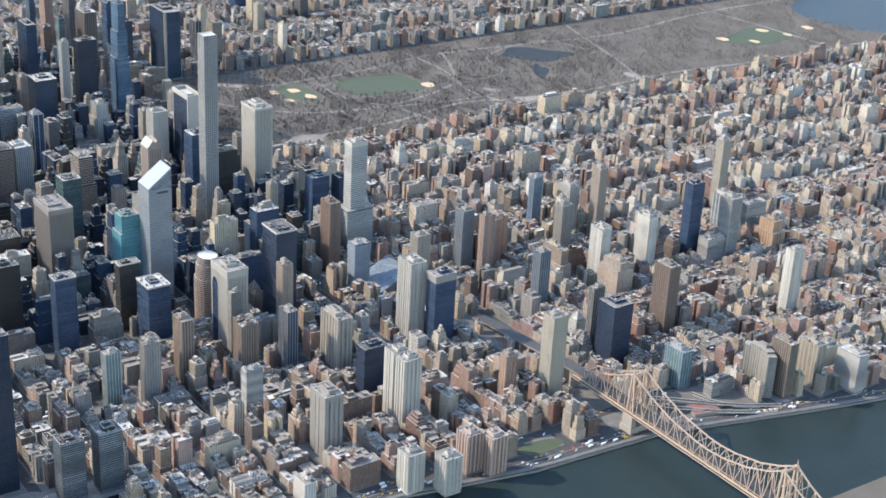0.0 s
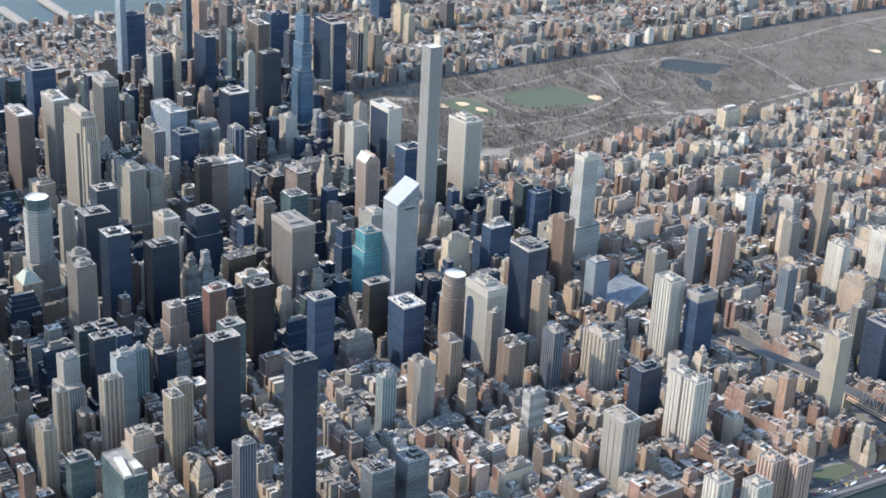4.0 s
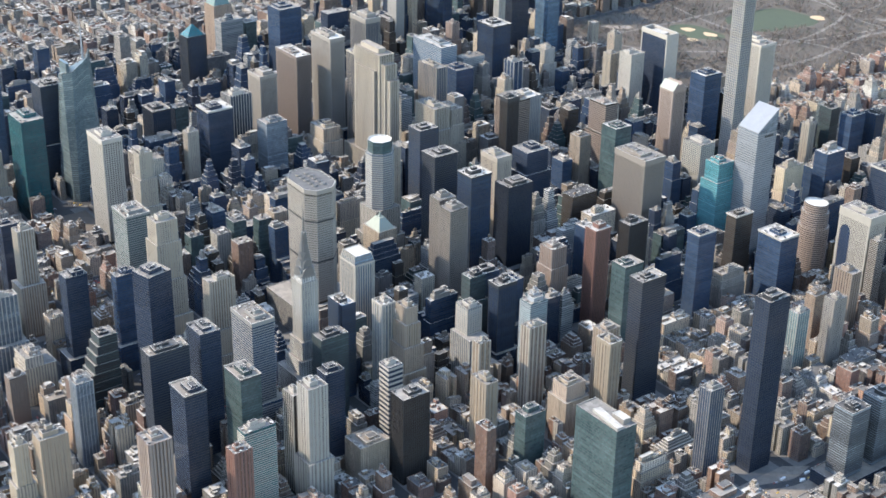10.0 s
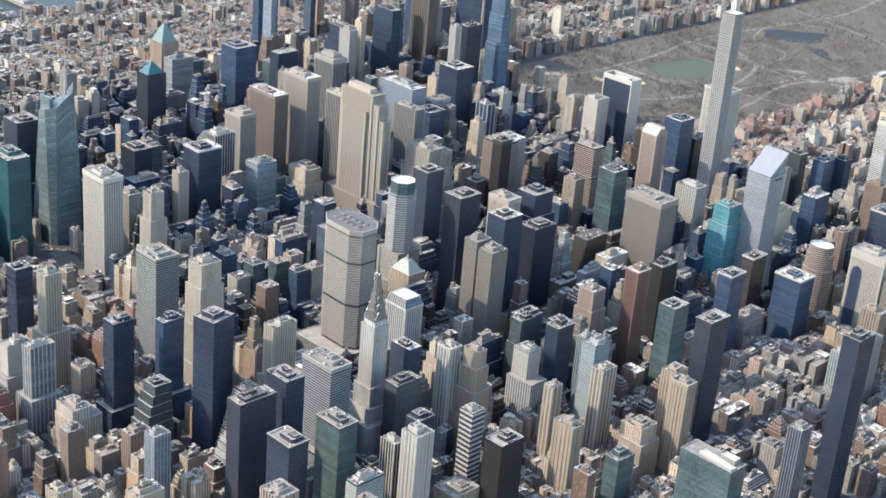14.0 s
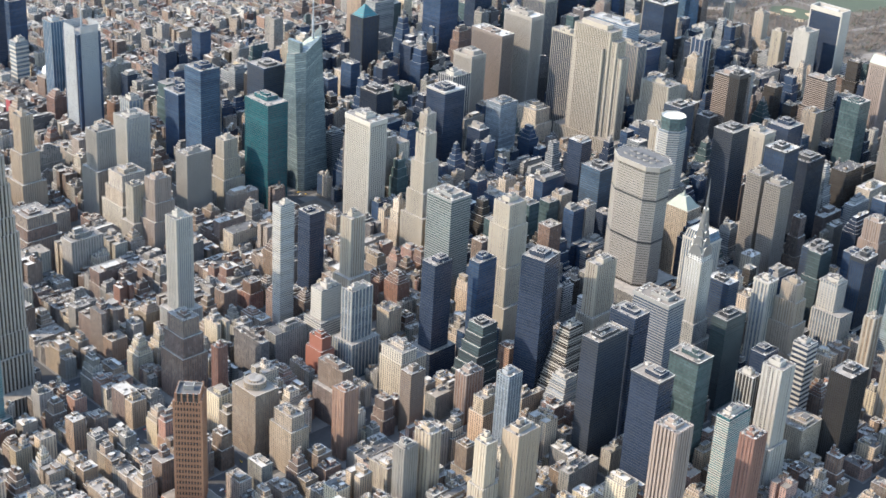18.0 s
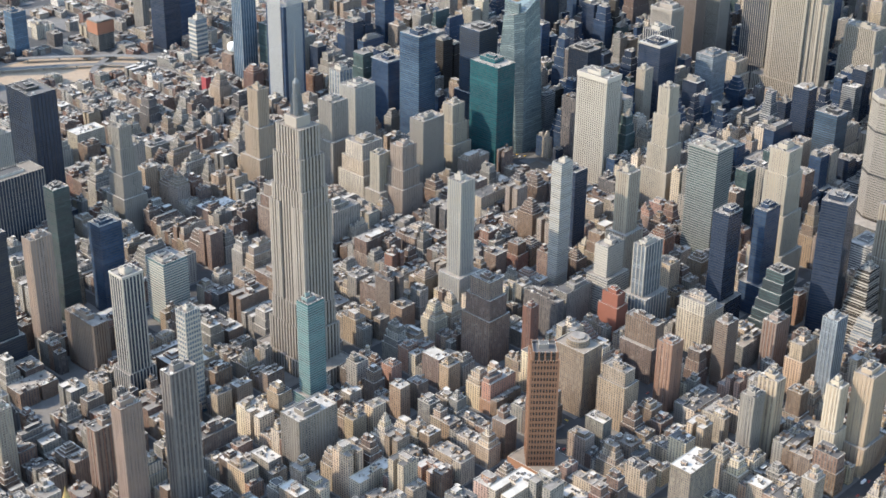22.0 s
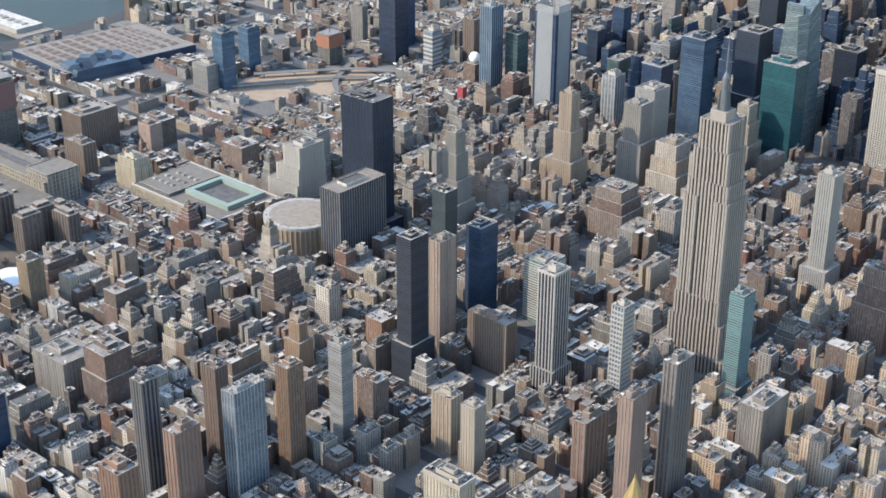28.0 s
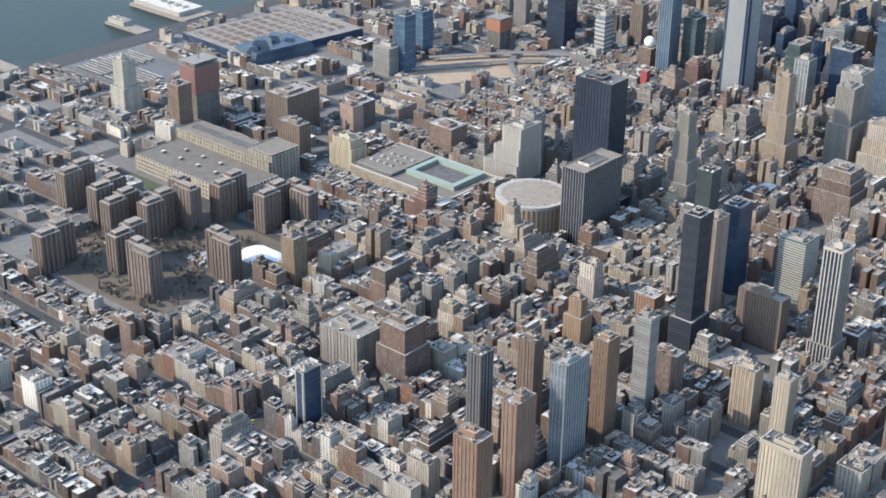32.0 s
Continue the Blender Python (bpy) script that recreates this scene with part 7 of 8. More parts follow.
for k, (dx, dy, r) in enumerate(((-3, -14, 6.5), (0, -4, 7.5), (2, 7, 6.5), (5, 16, 5))):
    g.cyl(1428 + dx, 2262 + dy, r, 0.2, 3.0 + k % 2, SAND, 11, 1.2)
part("heap", g, ob)

# lawn of the midtown square and the open plaza by the river
sheet("square_lawn", "brown winter lawn of the midtown square", "lawn", [rect(-222, 637, 104, 62)], 0.0, 0.5, SIDEWALK, PARK_SOIL)
g = Geo()
for k in range(26):
    for j in (-1, 1):
        twigs(g, -276 + k * 4.4, 637 + j * nature.uniform(34, 41), 0.2, nature.uniform(9, 13), 4, BARK, 12)
solid("square_trees", g, "rows of bare plane trees round the square", "trees", "stuff")
claim(-222, 637, 118, 86, 1)
sheet("plaza_paving", "pale paved forecourt and drive of a riverside plaza", "plaza", [[(1036, 996), (1112, 996), (1112, 1084), (1066, 1146), (1036, 1100)]], 0.0, 0.4, SIDEWALK, ROOF_TAN)
g = Geo()
ribbon(g, smooth(((1046, 1000), (1056, 1040), (1072, 1090), (1062, 1140), (1040, 1200))), 13, 0.3, 0.6, ASPHALT, CONCRETE)
solid("plaza_drive", g, "curved asphalt drive across the plaza", "road", "structure")
claim(1072, 1066, 72, 140, 1)

# housing estate ground between the brick slabs
sheet("estate_lawn", "worn winter grass and paths between estate slabs", "lawn", [[(-1180, -770), (-880, -770), (-880, -482), (-1180, -482)]], 0.0, 0.3, SIDEWALK, PARK_SOIL)
sheet("playing_field", "green artificial turf playing field beside the depot", "field", [rect(-1235, -488, 150, 44)], 0.0, 0.42, SIDEWALK, LAWN)
g = Geo()
for _ in range(420):
    x, y = nature.uniform(-1176, -884), nature.uniform(-764, -510)
    if all(not (a < x < b and c < y < d) for a, b, c, d in taken):
        twigs(g, x, y, 0.3, nature.uniform(9, 15), nature.uniform(3.5, 6), BARK if nature.random() < 0.5 else BARK_PALE, 26)
solid("estate_trees", g, "bare trees on the estate grounds", "trees", "stuff")
claim(-1030, -626, 300, 288, 0)
claim(-1235, -488, 156, 48, 0)

# west side: rail yard, convention hall, highway, piers and ramps
sheet("rail_yard", "dark gravel rail yard with parallel tracks", "rail yard", [[(-1842, -220), (-1640, -220), (-1600, -60), (-1842, -60)]], 0.0, 0.35, CONCRETE_GREY, ROOF_DARK)
g = Geo()
for k in range(30):
    y = -214 + k * 5.0
    g.box(-1836, -1650 + k * 1.2, y, y + 1.5, 0.3, 0.7, STEEL)
solid("rail_track", g, "parallel steel tracks across the yard", "tracks", "stuff")
for k in range(22):
    ob = thing("rail_car", 0, 0, "silver commuter rail cars parked on yard tracks", "train", group="trains in the yard")
    y, x = -205 + (k % 14) * 10, -1830 + (k // 14) * 95 + nature.uniform(0, 20)
    for j in range(3):
        g = Geo()
        g.box(x + j * 26, x + j * 26 + 25, y - 1.5, y + 1.5, 1.2, 4.6, STEEL, ROOF_LIGHT)
        part("carriage", g, ob)
claim(-1730, -140, 220, 170, 2)


def convention_hall():
    ob = thing("convention_hall", -1680, 200, "huge low convention hall with skylight rows and dark glass", "building")
    g = Geo()
    pts = [(-1800, 50), (-1585, 40), (-1545, 330), (-1760, 345)]
    g.prism(pts, 0, 17, GLASS_NAVY, rough_stuff("pale_hall_roof", (0.235, 0.21, 0.185), (0.14, 0.125, 0.115), 18.0), 1.2)
    part("main_hall", g, ob)
    g = Geo()
    HALL_GLASS = curtain("slate_blue_glass", (0.014, 0.026, 0.045), (0.036, 0.06, 0.09), spec=0.25)
    g.prism(rect(-1594, 118, 92, 158, -8), 0, 24, HALL_GLASS, HALL_GLASS, 0, rect(-1594, 118, 74, 132, -8))
    part("glass_atrium", g, ob, "dark faceted glass atrium")
    for x, y, w, d, z in ((-1600, 92, 50, 58, 37), (-1612, 138, 42, 54, 33), (-1584, 158, 34, 40, 29), (-1590, 62, 30, 30, 30)):
        g = Geo()
        g.prism(rect(x, y, w, d, 37), 21, z, HALL_GLASS, HALL_GLASS, 0, rect(x - 2, y + 2, w * 0.45, d * 0.45, 37))
        part("atrium_peak", g, ob)
    HALL_BAY = rough_stuff("rust_brown_roof_bay", (0.135, 0.088, 0.064), (0.085, 0.064, 0.054), 9.0)
    for i in range(7):
        for j in range(9):
            x, y = -1772 + i * 26 + j * 3.6, 72 + j * 29
            if x > -1652 and y < 210:
                continue
            g = Geo()
            g.prism(rect(x, y, 17, 19, -8), 15.7, 16.6, HALL_BAY, HALL_BAY)
            part("roof_bay", g, ob)
    for j in range(11):
        g = Geo()
        g.prism(rect(-1681, 58 + j * 27, 206, 2.2, -5), 15.7, 17.6, CONCRETE_GREY, ROOF_TAN)
        part("roof_beam", g, ob)
    claim(-1670, 195, 270, 320, 2)


convention_hall()
block(-1765, 352, 30, 22, 40, "cream concrete block behind the hall", STONE_CREAM)
block(-1823, 372, 20, 36, 50, "brown brick ventilation block by the far river", BRICK_BROWN)
g = Geo()
ribbon(g, [(west_x(y) + 36, y) for y in range(-900, 2300, 100)], 34, 0.6, 0.4, ASPHALT, CONCRETE_GREY)
solid("west_highway", g, "wide asphalt highway along the far river", "road", "structure")


def river_pier(x0, x1, yc, w, label, shed, roof):
    ob = thing("river_pier", x1, yc, label, "pier", group="piers on the far river")
    g = Geo()
    g.prism([(x0, yc - w / 2), (x1, yc - w / 2), (x1, yc + w / 2), (x0, yc + w / 2)], -6, 2.0, CONCRETE_GREY, ROOF_TAN)
    part("deck", g, ob)
    if shed:
        g = Geo()
        g.box(x0 + 8, x1 - (x1 - x0) * (1 - shed), yc - w * 0.4, yc + w * 0.4, 1.9, 12, CONCRETE, roof, 0.6)
        part("shed", g, ob)
        for k in range(int((x1 - x0) * shed / 24)):
            g = Geo()
            g.box(x0 + 14 + k * 24, x0 + 26 + k * 24, yc - w * 0.1, yc + w * 0.1, 11.3, 14, ROOF_LIGHT, ROOF_GREY)
            part("roof_monitor", g, ob)


for y, w, reach, shed, roof in ((178, 84, 190, 0.85, ROOF_LIGHT), (-300, 28, 150, 0, ROOF_TAN), (30, 30, 120, 0.5, ROOF_TAN), (545, 60, 210, 0.8, ROOF_TAN), (690, 40, 240, 0.85, ROOF_LIGHT), (820, 40, 240, 0.6, ROOF_GREY),
                                (1130, 44, 290, 0.85, ROOF_LIGHT), (1290, 44, 290, 0.85, ROOF_LIGHT), (1450, 44, 290, 0.85, ROOF_GREY), (1640, 30, 220, 0, ROOF_TAN), (1790, 30, 260, 0, ROOF_TAN)):
    river_pier(west_x(y) - reach, west_x(y) + 4, y, w, "long pier with a pale shed over dark water" if shed else "bare concrete pier over dark water", shed, roof)

sheet("bare_lot", "bare dirt building land beside curved ramps", "lot", [[(-1330, 215), (-1220, 215), (-1110, 400), (-1110, 470), (-1220, 490), (-1330, 330)]], 0.0, 0.35, CONCRETE_GREY, DIRT)
claim(-1268, 300, 120, 170, 0)
claim(-1185, 400, 130, 150, 0)
ob = thing("ramp_viaduct", -1200, 360, "curved concrete traffic ramps on columns", "viaduct")
for line, z in ((((-1314, 227), (-1238, 344), (-1174, 426), (-1096, 475), (-1000, 490)), 8), (((-1330, 300), (-1262, 390), (-1190, 470), (-1100, 520), (-1000, 530)), 10), (((-1250, 500), (-1180, 380), (-1080, 330), (-1010, 400)), 6)):
    line = smooth(line, 8)
    g = Geo()
    ribbon(g, line, 12, 1.6, z, SIDEWALK, CONCRETE)
    part("ramp_deck", g, ob)
    for x, y in line[2::4]:
        g = Geo()
        g.cyl(x, y, 1.2, 0, z - 1.5, CONCRETE_GREY, 8)
        part("column", g, ob)


def wedge_hall():
    """Low glass building whose whole roof slopes down to the street."""
    ob = thing("sloping_glass_building", 705, 1942, "low building with one big sloping glass roof", "building")
    g = Geo()
    x0, x1, y0, y1 = 660.0, 745.0, 1905.0, 1975.0
    a = g.ring(((x0, y0), (x1, y0), (x1, y1), (x0, y1)), 0.0)
    b = g.ring(((x0, y0), (x1, y0)), 16.0) + g.ring(((x1, y1), (x0, y1)), 50.0)
    g.skin(a, b, STONE_GREY)
    part("body", g, ob)
    for k in range(7):
        u0, u1 = x0 + 1 + k * 12, x0 + 12.4 + k * 12
        g = Geo()
        d = g.ring(((u0, y0), (u1, y0)), 15.8) + g.ring(((u1, y1), (u0, y1)), 49.8)
        e = g.ring(((u0, y0), (u1, y0)), 17.0) + g.ring(((u1, y1), (u0, y1)), 51.0)
        g.skin(d, e, ALUMINIUM)
        g.face(tuple(e), GLASS_GREY)
        part("roof_glazing", g, ob)
    claim(702, 1940, 88, 74)


wedge_hall()


# ---- the filling of the blocks ----
def zone(x, y):
    """Height range of the mid-block, of the avenue fronts, share of high buildings, and the mix of walls, by quarter."""
    st = y / 79.0 + 34
    if y > 2000 and x > -30:
        return (15, 30), (38, 66), 0.22, "uptown"
    if y > 2000:
        return (14, 24), (34, 60), 0.08, "west"
    if st > 43 and -820 < x < -120:
        return (45, 120), (80, 185), 0.34, "midtown"
    if st > 42 and -900 < x < 640:
        return (26, 80), (50, 125), 0.32, "midtown"
    if 40 < st <= 50 and x >= 640:
        return (18, 48), (38, 88), 0.2, "murray"
    if x > 1075 and 1540 < y < 2010:
        return (24, 46), (34, 58), 0.15, "riverside"
    if st > 42 and x >= 640:
        return (16, 38), (34, 80), 0.24, "east"
    if st > 42:
        return (12, 20), (16, 40), 0.06, "west"
    if 28 < st <= 42 and x > -60:
        return (18, 48), (36, 72), 0.13, "murray"
    if 34.5 < st <= 42 and -900 < x < 480:
        return (26, 66), (40, 90), 0.14, "loft"
    if st > 33 and x >= 480:
        return (14, 30), (30, 66), 0.14, "east"
    if x < -900:
        return (11, 20), (15, 32), 0.05, "west"
    if st > 27 and x < 330:
        return (22, 56), (30, 70), 0.1, "loft"
    if st > 21:
        return (20, 46), (28, 62), 0.08, "chelsea"
    return (13, 24), (15, 36), 0.04, "chelsea"


MIX = {
    "riverside": (BRICK_ROSE, BRICK_BROWN, BRICK_RED, BRICK_SAND, BRICK_ROSE, BRICK_PINK, STONE_BEIGE, BRICK_SAND, BRICK_BROWN),
    "uptown": (BRICK_RED, BRICK_BROWN, BRICK_SAND, STONE_BEIGE, STONE_GREY, CONCRETE_WALL, STONE_CREAM, BRICK_TAN, BRICK_ROSE, WHITE_BRICK, BRICK_SAND, BRICK_ROSE, STONE_CREAM, BRICK_PINK),
    "midtown": (GLASS_BLACK, GLASS_NAVY, GLASS_NAVY, GLASS_NAVY, GLASS_BLACK, GLASS_BRONZE, STONE_GREY, STONE_BEIGE, RIBBON_GREY, BRICK_BROWN, CONCRETE_WALL, STONE_CREAM, BRICK_TAN, GLASS_NAVY, GLASS_GREEN, DARK_BRICK),
    "east": (BRICK_RED, BRICK_BROWN, BRICK_SAND, STONE_BEIGE, BRICK_ROSE, BRICK_TAN, WHITE_BRICK, STONE_GREY, CONCRETE_WALL, DARK_BRICK, STONE_CREAM, BRICK_SAND, BRICK_ROSE, STONE_BEIGE),
    "west": (BRICK_RED, BRICK_BROWN, BRICK_TAN, STONE_GREY, BRICK_PINK, STONE_BEIGE, DARK_BRICK, STONE_GREY, CONCRETE_WALL, BRICK_BROWN, WHITE_BRICK),
    "loft": (STONE_GREY, BRICK_BROWN, BRICK_BROWN, CONCRETE_WALL, BRICK_BROWN, BRICK_TAN, STONE_BEIGE, STONE_GREY, BRICK_TAN, CONCRETE_WALL, DARK_BRICK, BRICK_RED, STONE_BEIGE),
    "murray": (BRICK_SAND, STONE_CREAM, BRICK_TAN, CONCRETE_WALL, OCHRE_BRICK, BRICK_ROSE, BRICK_BROWN, BRICK_BROWN, BRICK_RED, STONE_GREY, BRICK_SAND, STONE_BEIGE, STONE_CREAM),
    "chelsea": (BRICK_BROWN, BRICK_BROWN, DARK_BRICK, BRICK_PINK, STONE_GREY, BRICK_TAN, STONE_BEIGE, BRICK_RED, STONE_GREY, CONCRETE_WALL, DARK_BRICK, WHITE_BRICK),
}
ROOFS = (ROOF_GREY, ROOF_GREY, ROOF_LIGHT, ROOF_DARK, ROOF_TAN, ROOF_LIGHT, ROOF_GREY, ROOF_DARK)
ROOFS_UPTOWN = (ROOF_GREY, ROOF_GREY, ROOF_TAN, ROOF_DARK, ROOF_GREY, ROOF_LIGHT, ROOF_TAN)
fill = random.Random(21)


def clear(x0, x1, y0, y1):
    for a, b, c, d in taken:
        if x0 < b and x1 > a and y0 < d and y1 > c:
            return False
    return True


def tank(g, x, y, z):
    """Wooden water tank on legs with a cone roof."""
    for a, b in ((-1.2, -1.2), (1.2, -1.2), (1.2, 1.2), (-1.2, 1.2)):
        g.box(x + a - 0.15, x + a + 0.15, y + b - 0.15, y + b + 0.15, z, z + 3.0, DARK_METAL)
    g.cyl(x, y, 2.0, z + 3.0, z + 6.6, TANK_WOOD, 8)
    g.cyl(x, y, 2.15, z + 6.6, z + 8.0, ROOF_DARK, 8, 0.2)


def infill(put, x0, x1, y0, y1, h, wall, roof):
    """One building of the filling: body, parapet, perhaps setbacks, bulkheads, units and tank; put(name) gives the mesh to build each piece in."""
    w, d = x1 - x0, y1 - y0
    top = h
    g = put("body")
    if h > 40 and w > 13 and d > 13 and fill.random() < 0.6:
        base = h * fill.uniform(0.45, 0.8)
        g.box(x0, x1, y0, y1, 0.0, base, wall, roof, 1.0)
        steps = fill.randint(1, 4)
        for k in range(steps):
            i = fill.uniform(1.2, 3.0)
            x0, x1, y0, y1 = x0 + i, x1 - i, y0 + i, y1 - i
            if x1 - x0 < 5 or y1 - y0 < 5:
                break
            low = top if k else base
            top = base + (h - base) * (k + 1) / steps
            put("setback_tier").box(x0, x1, y0, y1, low - 1.0, top, wall, roof, 1.0)
        w, d = x1 - x0, y1 - y0
    elif h < 75 and w > 17 and d > 20 and fill.random() < 0.6:
        a, b = x0 + w * fill.uniform(0.34, 0.42), x1 - w * fill.uniform(0.34, 0.42)
        c = y0 + d * fill.uniform(0.3, 0.5)
        pts = ((x0, y0), (a, y0), (a, c), (b, c), (b, y0), (x1, y0), (x1, y1), (x0, y1)) if fill.random() < 0.6 else ((x0, y0), (x1, y0), (x1, y0 + d * 0.3), (x1 - w * 0.3, y0 + d * 0.3), (x1 - w * 0.3, y1 - d * 0.3), (x1, y1 - d * 0.3), (x1, y1), (x0, y1))
        g.prism(pts, 0.0, h, wall, roof)
        for i in range(8):
            (ax, ay), (bx, by) = pts[i], pts[(i + 1) % 8]
            g.box(min(ax, bx) - 0.1, max(ax, bx) + 0.1, min(ay, by) - 0.1, max(ay, by) + 0.1, h - 0.4, h + 0.9, wall, COPING)
        y0 = c if len(pts) == 8 and pts[1][0] < x1 else y0
        x1 = x1 if pts[1][0] < x1 else x1 - w * 0.3
        w, d = x1 - x0, y1 - y0
        top = h + 1.0
    elif h < 40 and d > 18 and fill.random() < 0.45:
        cut = fill.uniform(0.2, 0.35) * w
        back = fill.uniform(0.35, 0.6) * d
        if fill.random() < 0.5:
            pts = ((x0, y0), (x1, y0), (x1, y1 - back), (x1 - cut, y1 - back), (x1 - cut, y1), (x0, y1))
        else:
            pts = ((x0, y0), (x1, y0), (x1, y1), (x0 + cut, y1), (x0 + cut, y1 - back), (x0, y1 - back))
        g.prism(pts, 0.0, h, wall, roof)
        for i in range(6):
            (ax, ay), (bx, by) = pts[i], pts[(i + 1) % 6]
            g.box(min(ax, bx) - 0.1, max(ax, bx) + 0.1, min(ay, by) - 0.1, max(ay, by) + 0.1, h - 0.4, h + fill.uniform(0.6, 1.1), wall, COPING)
        top = h + 1.0
    else:
        g.box(x0, x1, y0, y1, 0.0, h, wall, roof, fill.uniform(0.7, 1.3))
    z = top - 1.0
    if w < 5 or d < 5:
        return
    body = wall if wall not in (GLASS_BLACK, GLASS_NAVY, GLASS_GREY, GLASS_BLUE, GLASS_BRONZE, GLASS_GREEN) else CONCRETE_GREY
    if h > 34 and w > 9 and d > 9 and fill.random() < 0.75:
        pw, pd, ph = w * fill.uniform(0.4, 0.68), d * fill.uniform(0.35, 0.6), fill.uniform(3.5, 8.5)
        px, py = fill.uniform(x0 + 1.2, x1 - pw - 1.2), fill.uniform(y0 + 1.2, y1 - pd - 1.2)
        put("bulkhead").box(px, px + pw, py, py + pd, z, z + ph, body, fill.choice(ROOFS), 0.8)
        if fill.random() < 0.6:
            qw, qd = pw * fill.uniform(0.35, 0.6), pd * fill.uniform(0.4, 0.7)
            qx, qy = fill.uniform(px, px + pw - qw), fill.uniform(py, py + pd - qd)
            put("bulkhead").box(qx, qx + qw, qy, qy + qd, z + ph - 0.8, z + ph + fill.uniform(2.5, 6.0), body, fill.choice(ROOFS), 0.5)
    for k in range(1 if w * d < 350 else fill.randint(1, 3)):
        bw, bd = min(w * 0.42, fill.uniform(2.5, 9)), min(d * 0.4, fill.uniform(3, 10))
        bx, by = fill.uniform(x0 + 0.8, x1 - bw - 0.8), fill.uniform(y0 + 0.8, y1 - bd - 0.8)
        put("bulkhead").box(bx, bx + bw, by, by + bd, z, z + fill.uniform(2.6, 5.5) + k * 0.4, body, fill.choice(ROOFS), 0.4)
    g = put("roof_gear")
    for _ in range(fill.randint(3, 5) + int(w * d / 110)):
        s = fill.uniform(1.0, 3.0)
        ux, uy = fill.uniform(x0 + 1, x1 - s - 1), fill.uniform(y0 + 1, y1 - s * 1.4 - 1)
        g.box(ux, ux + s, uy, uy + s * fill.uniform(0.6, 1.4), z, z + fill.uniform(0.8, 2.2), fill.choice((ROOF_LIGHT, ROOF_GREY, ROOF_DARK, ROOF_DARK)))
    if h > 17 and w > 7 and fill.random() < 0.28:
        tank(put("water_tank"), fill.uniform(x0 + 2.5, x1 - 2.5), fill.uniform(y0 + 2.5, y1 - 2.5), z)


WALL_SAYS = {STONE_CREAM: "cream stone", BRICK_SAND: "sand-coloured brick", BRICK_ROSE: "rose brick", BRICK_RED: "red brick", BRICK_BROWN: "brown brick", BRICK_TAN: "tan brick", BRICK_PINK: "pinkish brick", STONE_BEIGE: "beige stone", STONE_GREY: "grey stone", WHITE_BRICK: "white brick",
             CONCRETE_WALL: "pale concrete", DARK_BRICK: "dark brick", RIBBON_GREY: "grey ribbon-window", RIBBON_WHITE: "white ribbon-window", GLASS_BLACK: "black glass", GLASS_NAVY: "navy glass", GLASS_GREY: "grey glass",
             GLASS_BLUE: "blue glass", GLASS_BRONZE: "bronze glass", OCHRE_BRICK: "ochre brick", GLASS_GREEN: "green-grey glass"}
ROOF_SAYS = {ROOF_GREY: "grey gravel roof", ROOF_LIGHT: "silver-coated roof", ROOF_DARK: "black tar roof", ROOF_TAN: "tan paved roof"}
KINDS = {"riverside": "brick_apartment_block", "uptown": "town_house", "midtown": "office_block", "east": "brick_apartment_block", "west": "tenement", "loft": "loft_building", "murray": "apartment_house", "chelsea": "row_house"}


def house(mix, x0, x1, y0, y1, h, wall, roof):
    """A building of its own with its roof parts, or one of the joined rest."""
    cx, cy = (x0 + x1) / 2, (y0 + y1) / 2
    gap = near_line(cy) - cx
    if gap > OWN[mix]:
        g = quarters.setdefault(mix, Geo())
        infill(lambda name: g, x0, x1, y0, y1, h, wall, roof)
        return
    pieces = []

    def put(name):
        have = {n for n, _ in pieces}
        if "body" in have and gap > NEAR[mix] and (name != "bulkhead" or "bulkhead" in have or gap > NEAR[mix] + MID[mix]):
            return pieces[0][1]
        pieces.append((name, Geo()))
        return pieces[-1][1]

    infill(put, x0, x1, y0, y1, h, wall, roof)
    says = WALL_SAYS[wall]
    kind = says.replace(" ", "_").replace("-", "_") + "_" + (KINDS[mix].replace("brick_", "") if h < 45 else "high_rise")
    top = "with setbacks, " if any(n == "setback_tier" for n, _ in pieces) else "with water tank, " if any(n == "water_tank" for n, _ in pieces) else "with a flat "
    ob = tagged(new(kind, pieces[0][1].mesh(kind, (cx, cy, 0))), "%s %s %s%s" % (says, "high-rise" if h > 45 else KINDS[mix].replace("brick_", "").replace("_", " "), top, ROOF_SAYS[roof]), "building", "buildings of the %s blocks" % mix)
    ob.location = (cx * S, cy * S, 0)
    for name, g in pieces[1:]:
        if g.f:
            p = new(name, g.mesh(name, (cx, cy, 0)))
            p.parent = ob
            tagged(p, "", kind="stuff" if name == "roof_gear" else "")


OWN = {"riverside": 2000, "murray": 480, "uptown": 640, "midtown": 1330, "east": 800, "west": 1080, "loft": 960, "chelsea": 960}
NEAR = {"riverside": 2000, "murray": 110, "uptown": 420, "midtown": 740, "east": 105, "west": 350, "loft": 150, "chelsea": 105}
MID = {"riverside": 100, "murray": 180, "uptown": 90, "midtown": 350, "east": 220, "west": 250, "loft": 200, "chelsea": 170}
SLENDER = {"murray": 2.5, "uptown": 2.5, "midtown": 5.2, "riverside": 2.9, "east": 2.6, "west": 2.2, "loft": 2.9, "chelsea": 2.3}
YARD = {"riverside": (2, 7), "murray": (2, 8), "uptown": (2, 9), "midtown": (0.5, 4), "east": (2, 9), "west": (2, 9), "loft": (0.5, 5), "chelsea": (2, 8)}
quarters = {}
blocks = Geo()
aves = sorted(AVENUES)
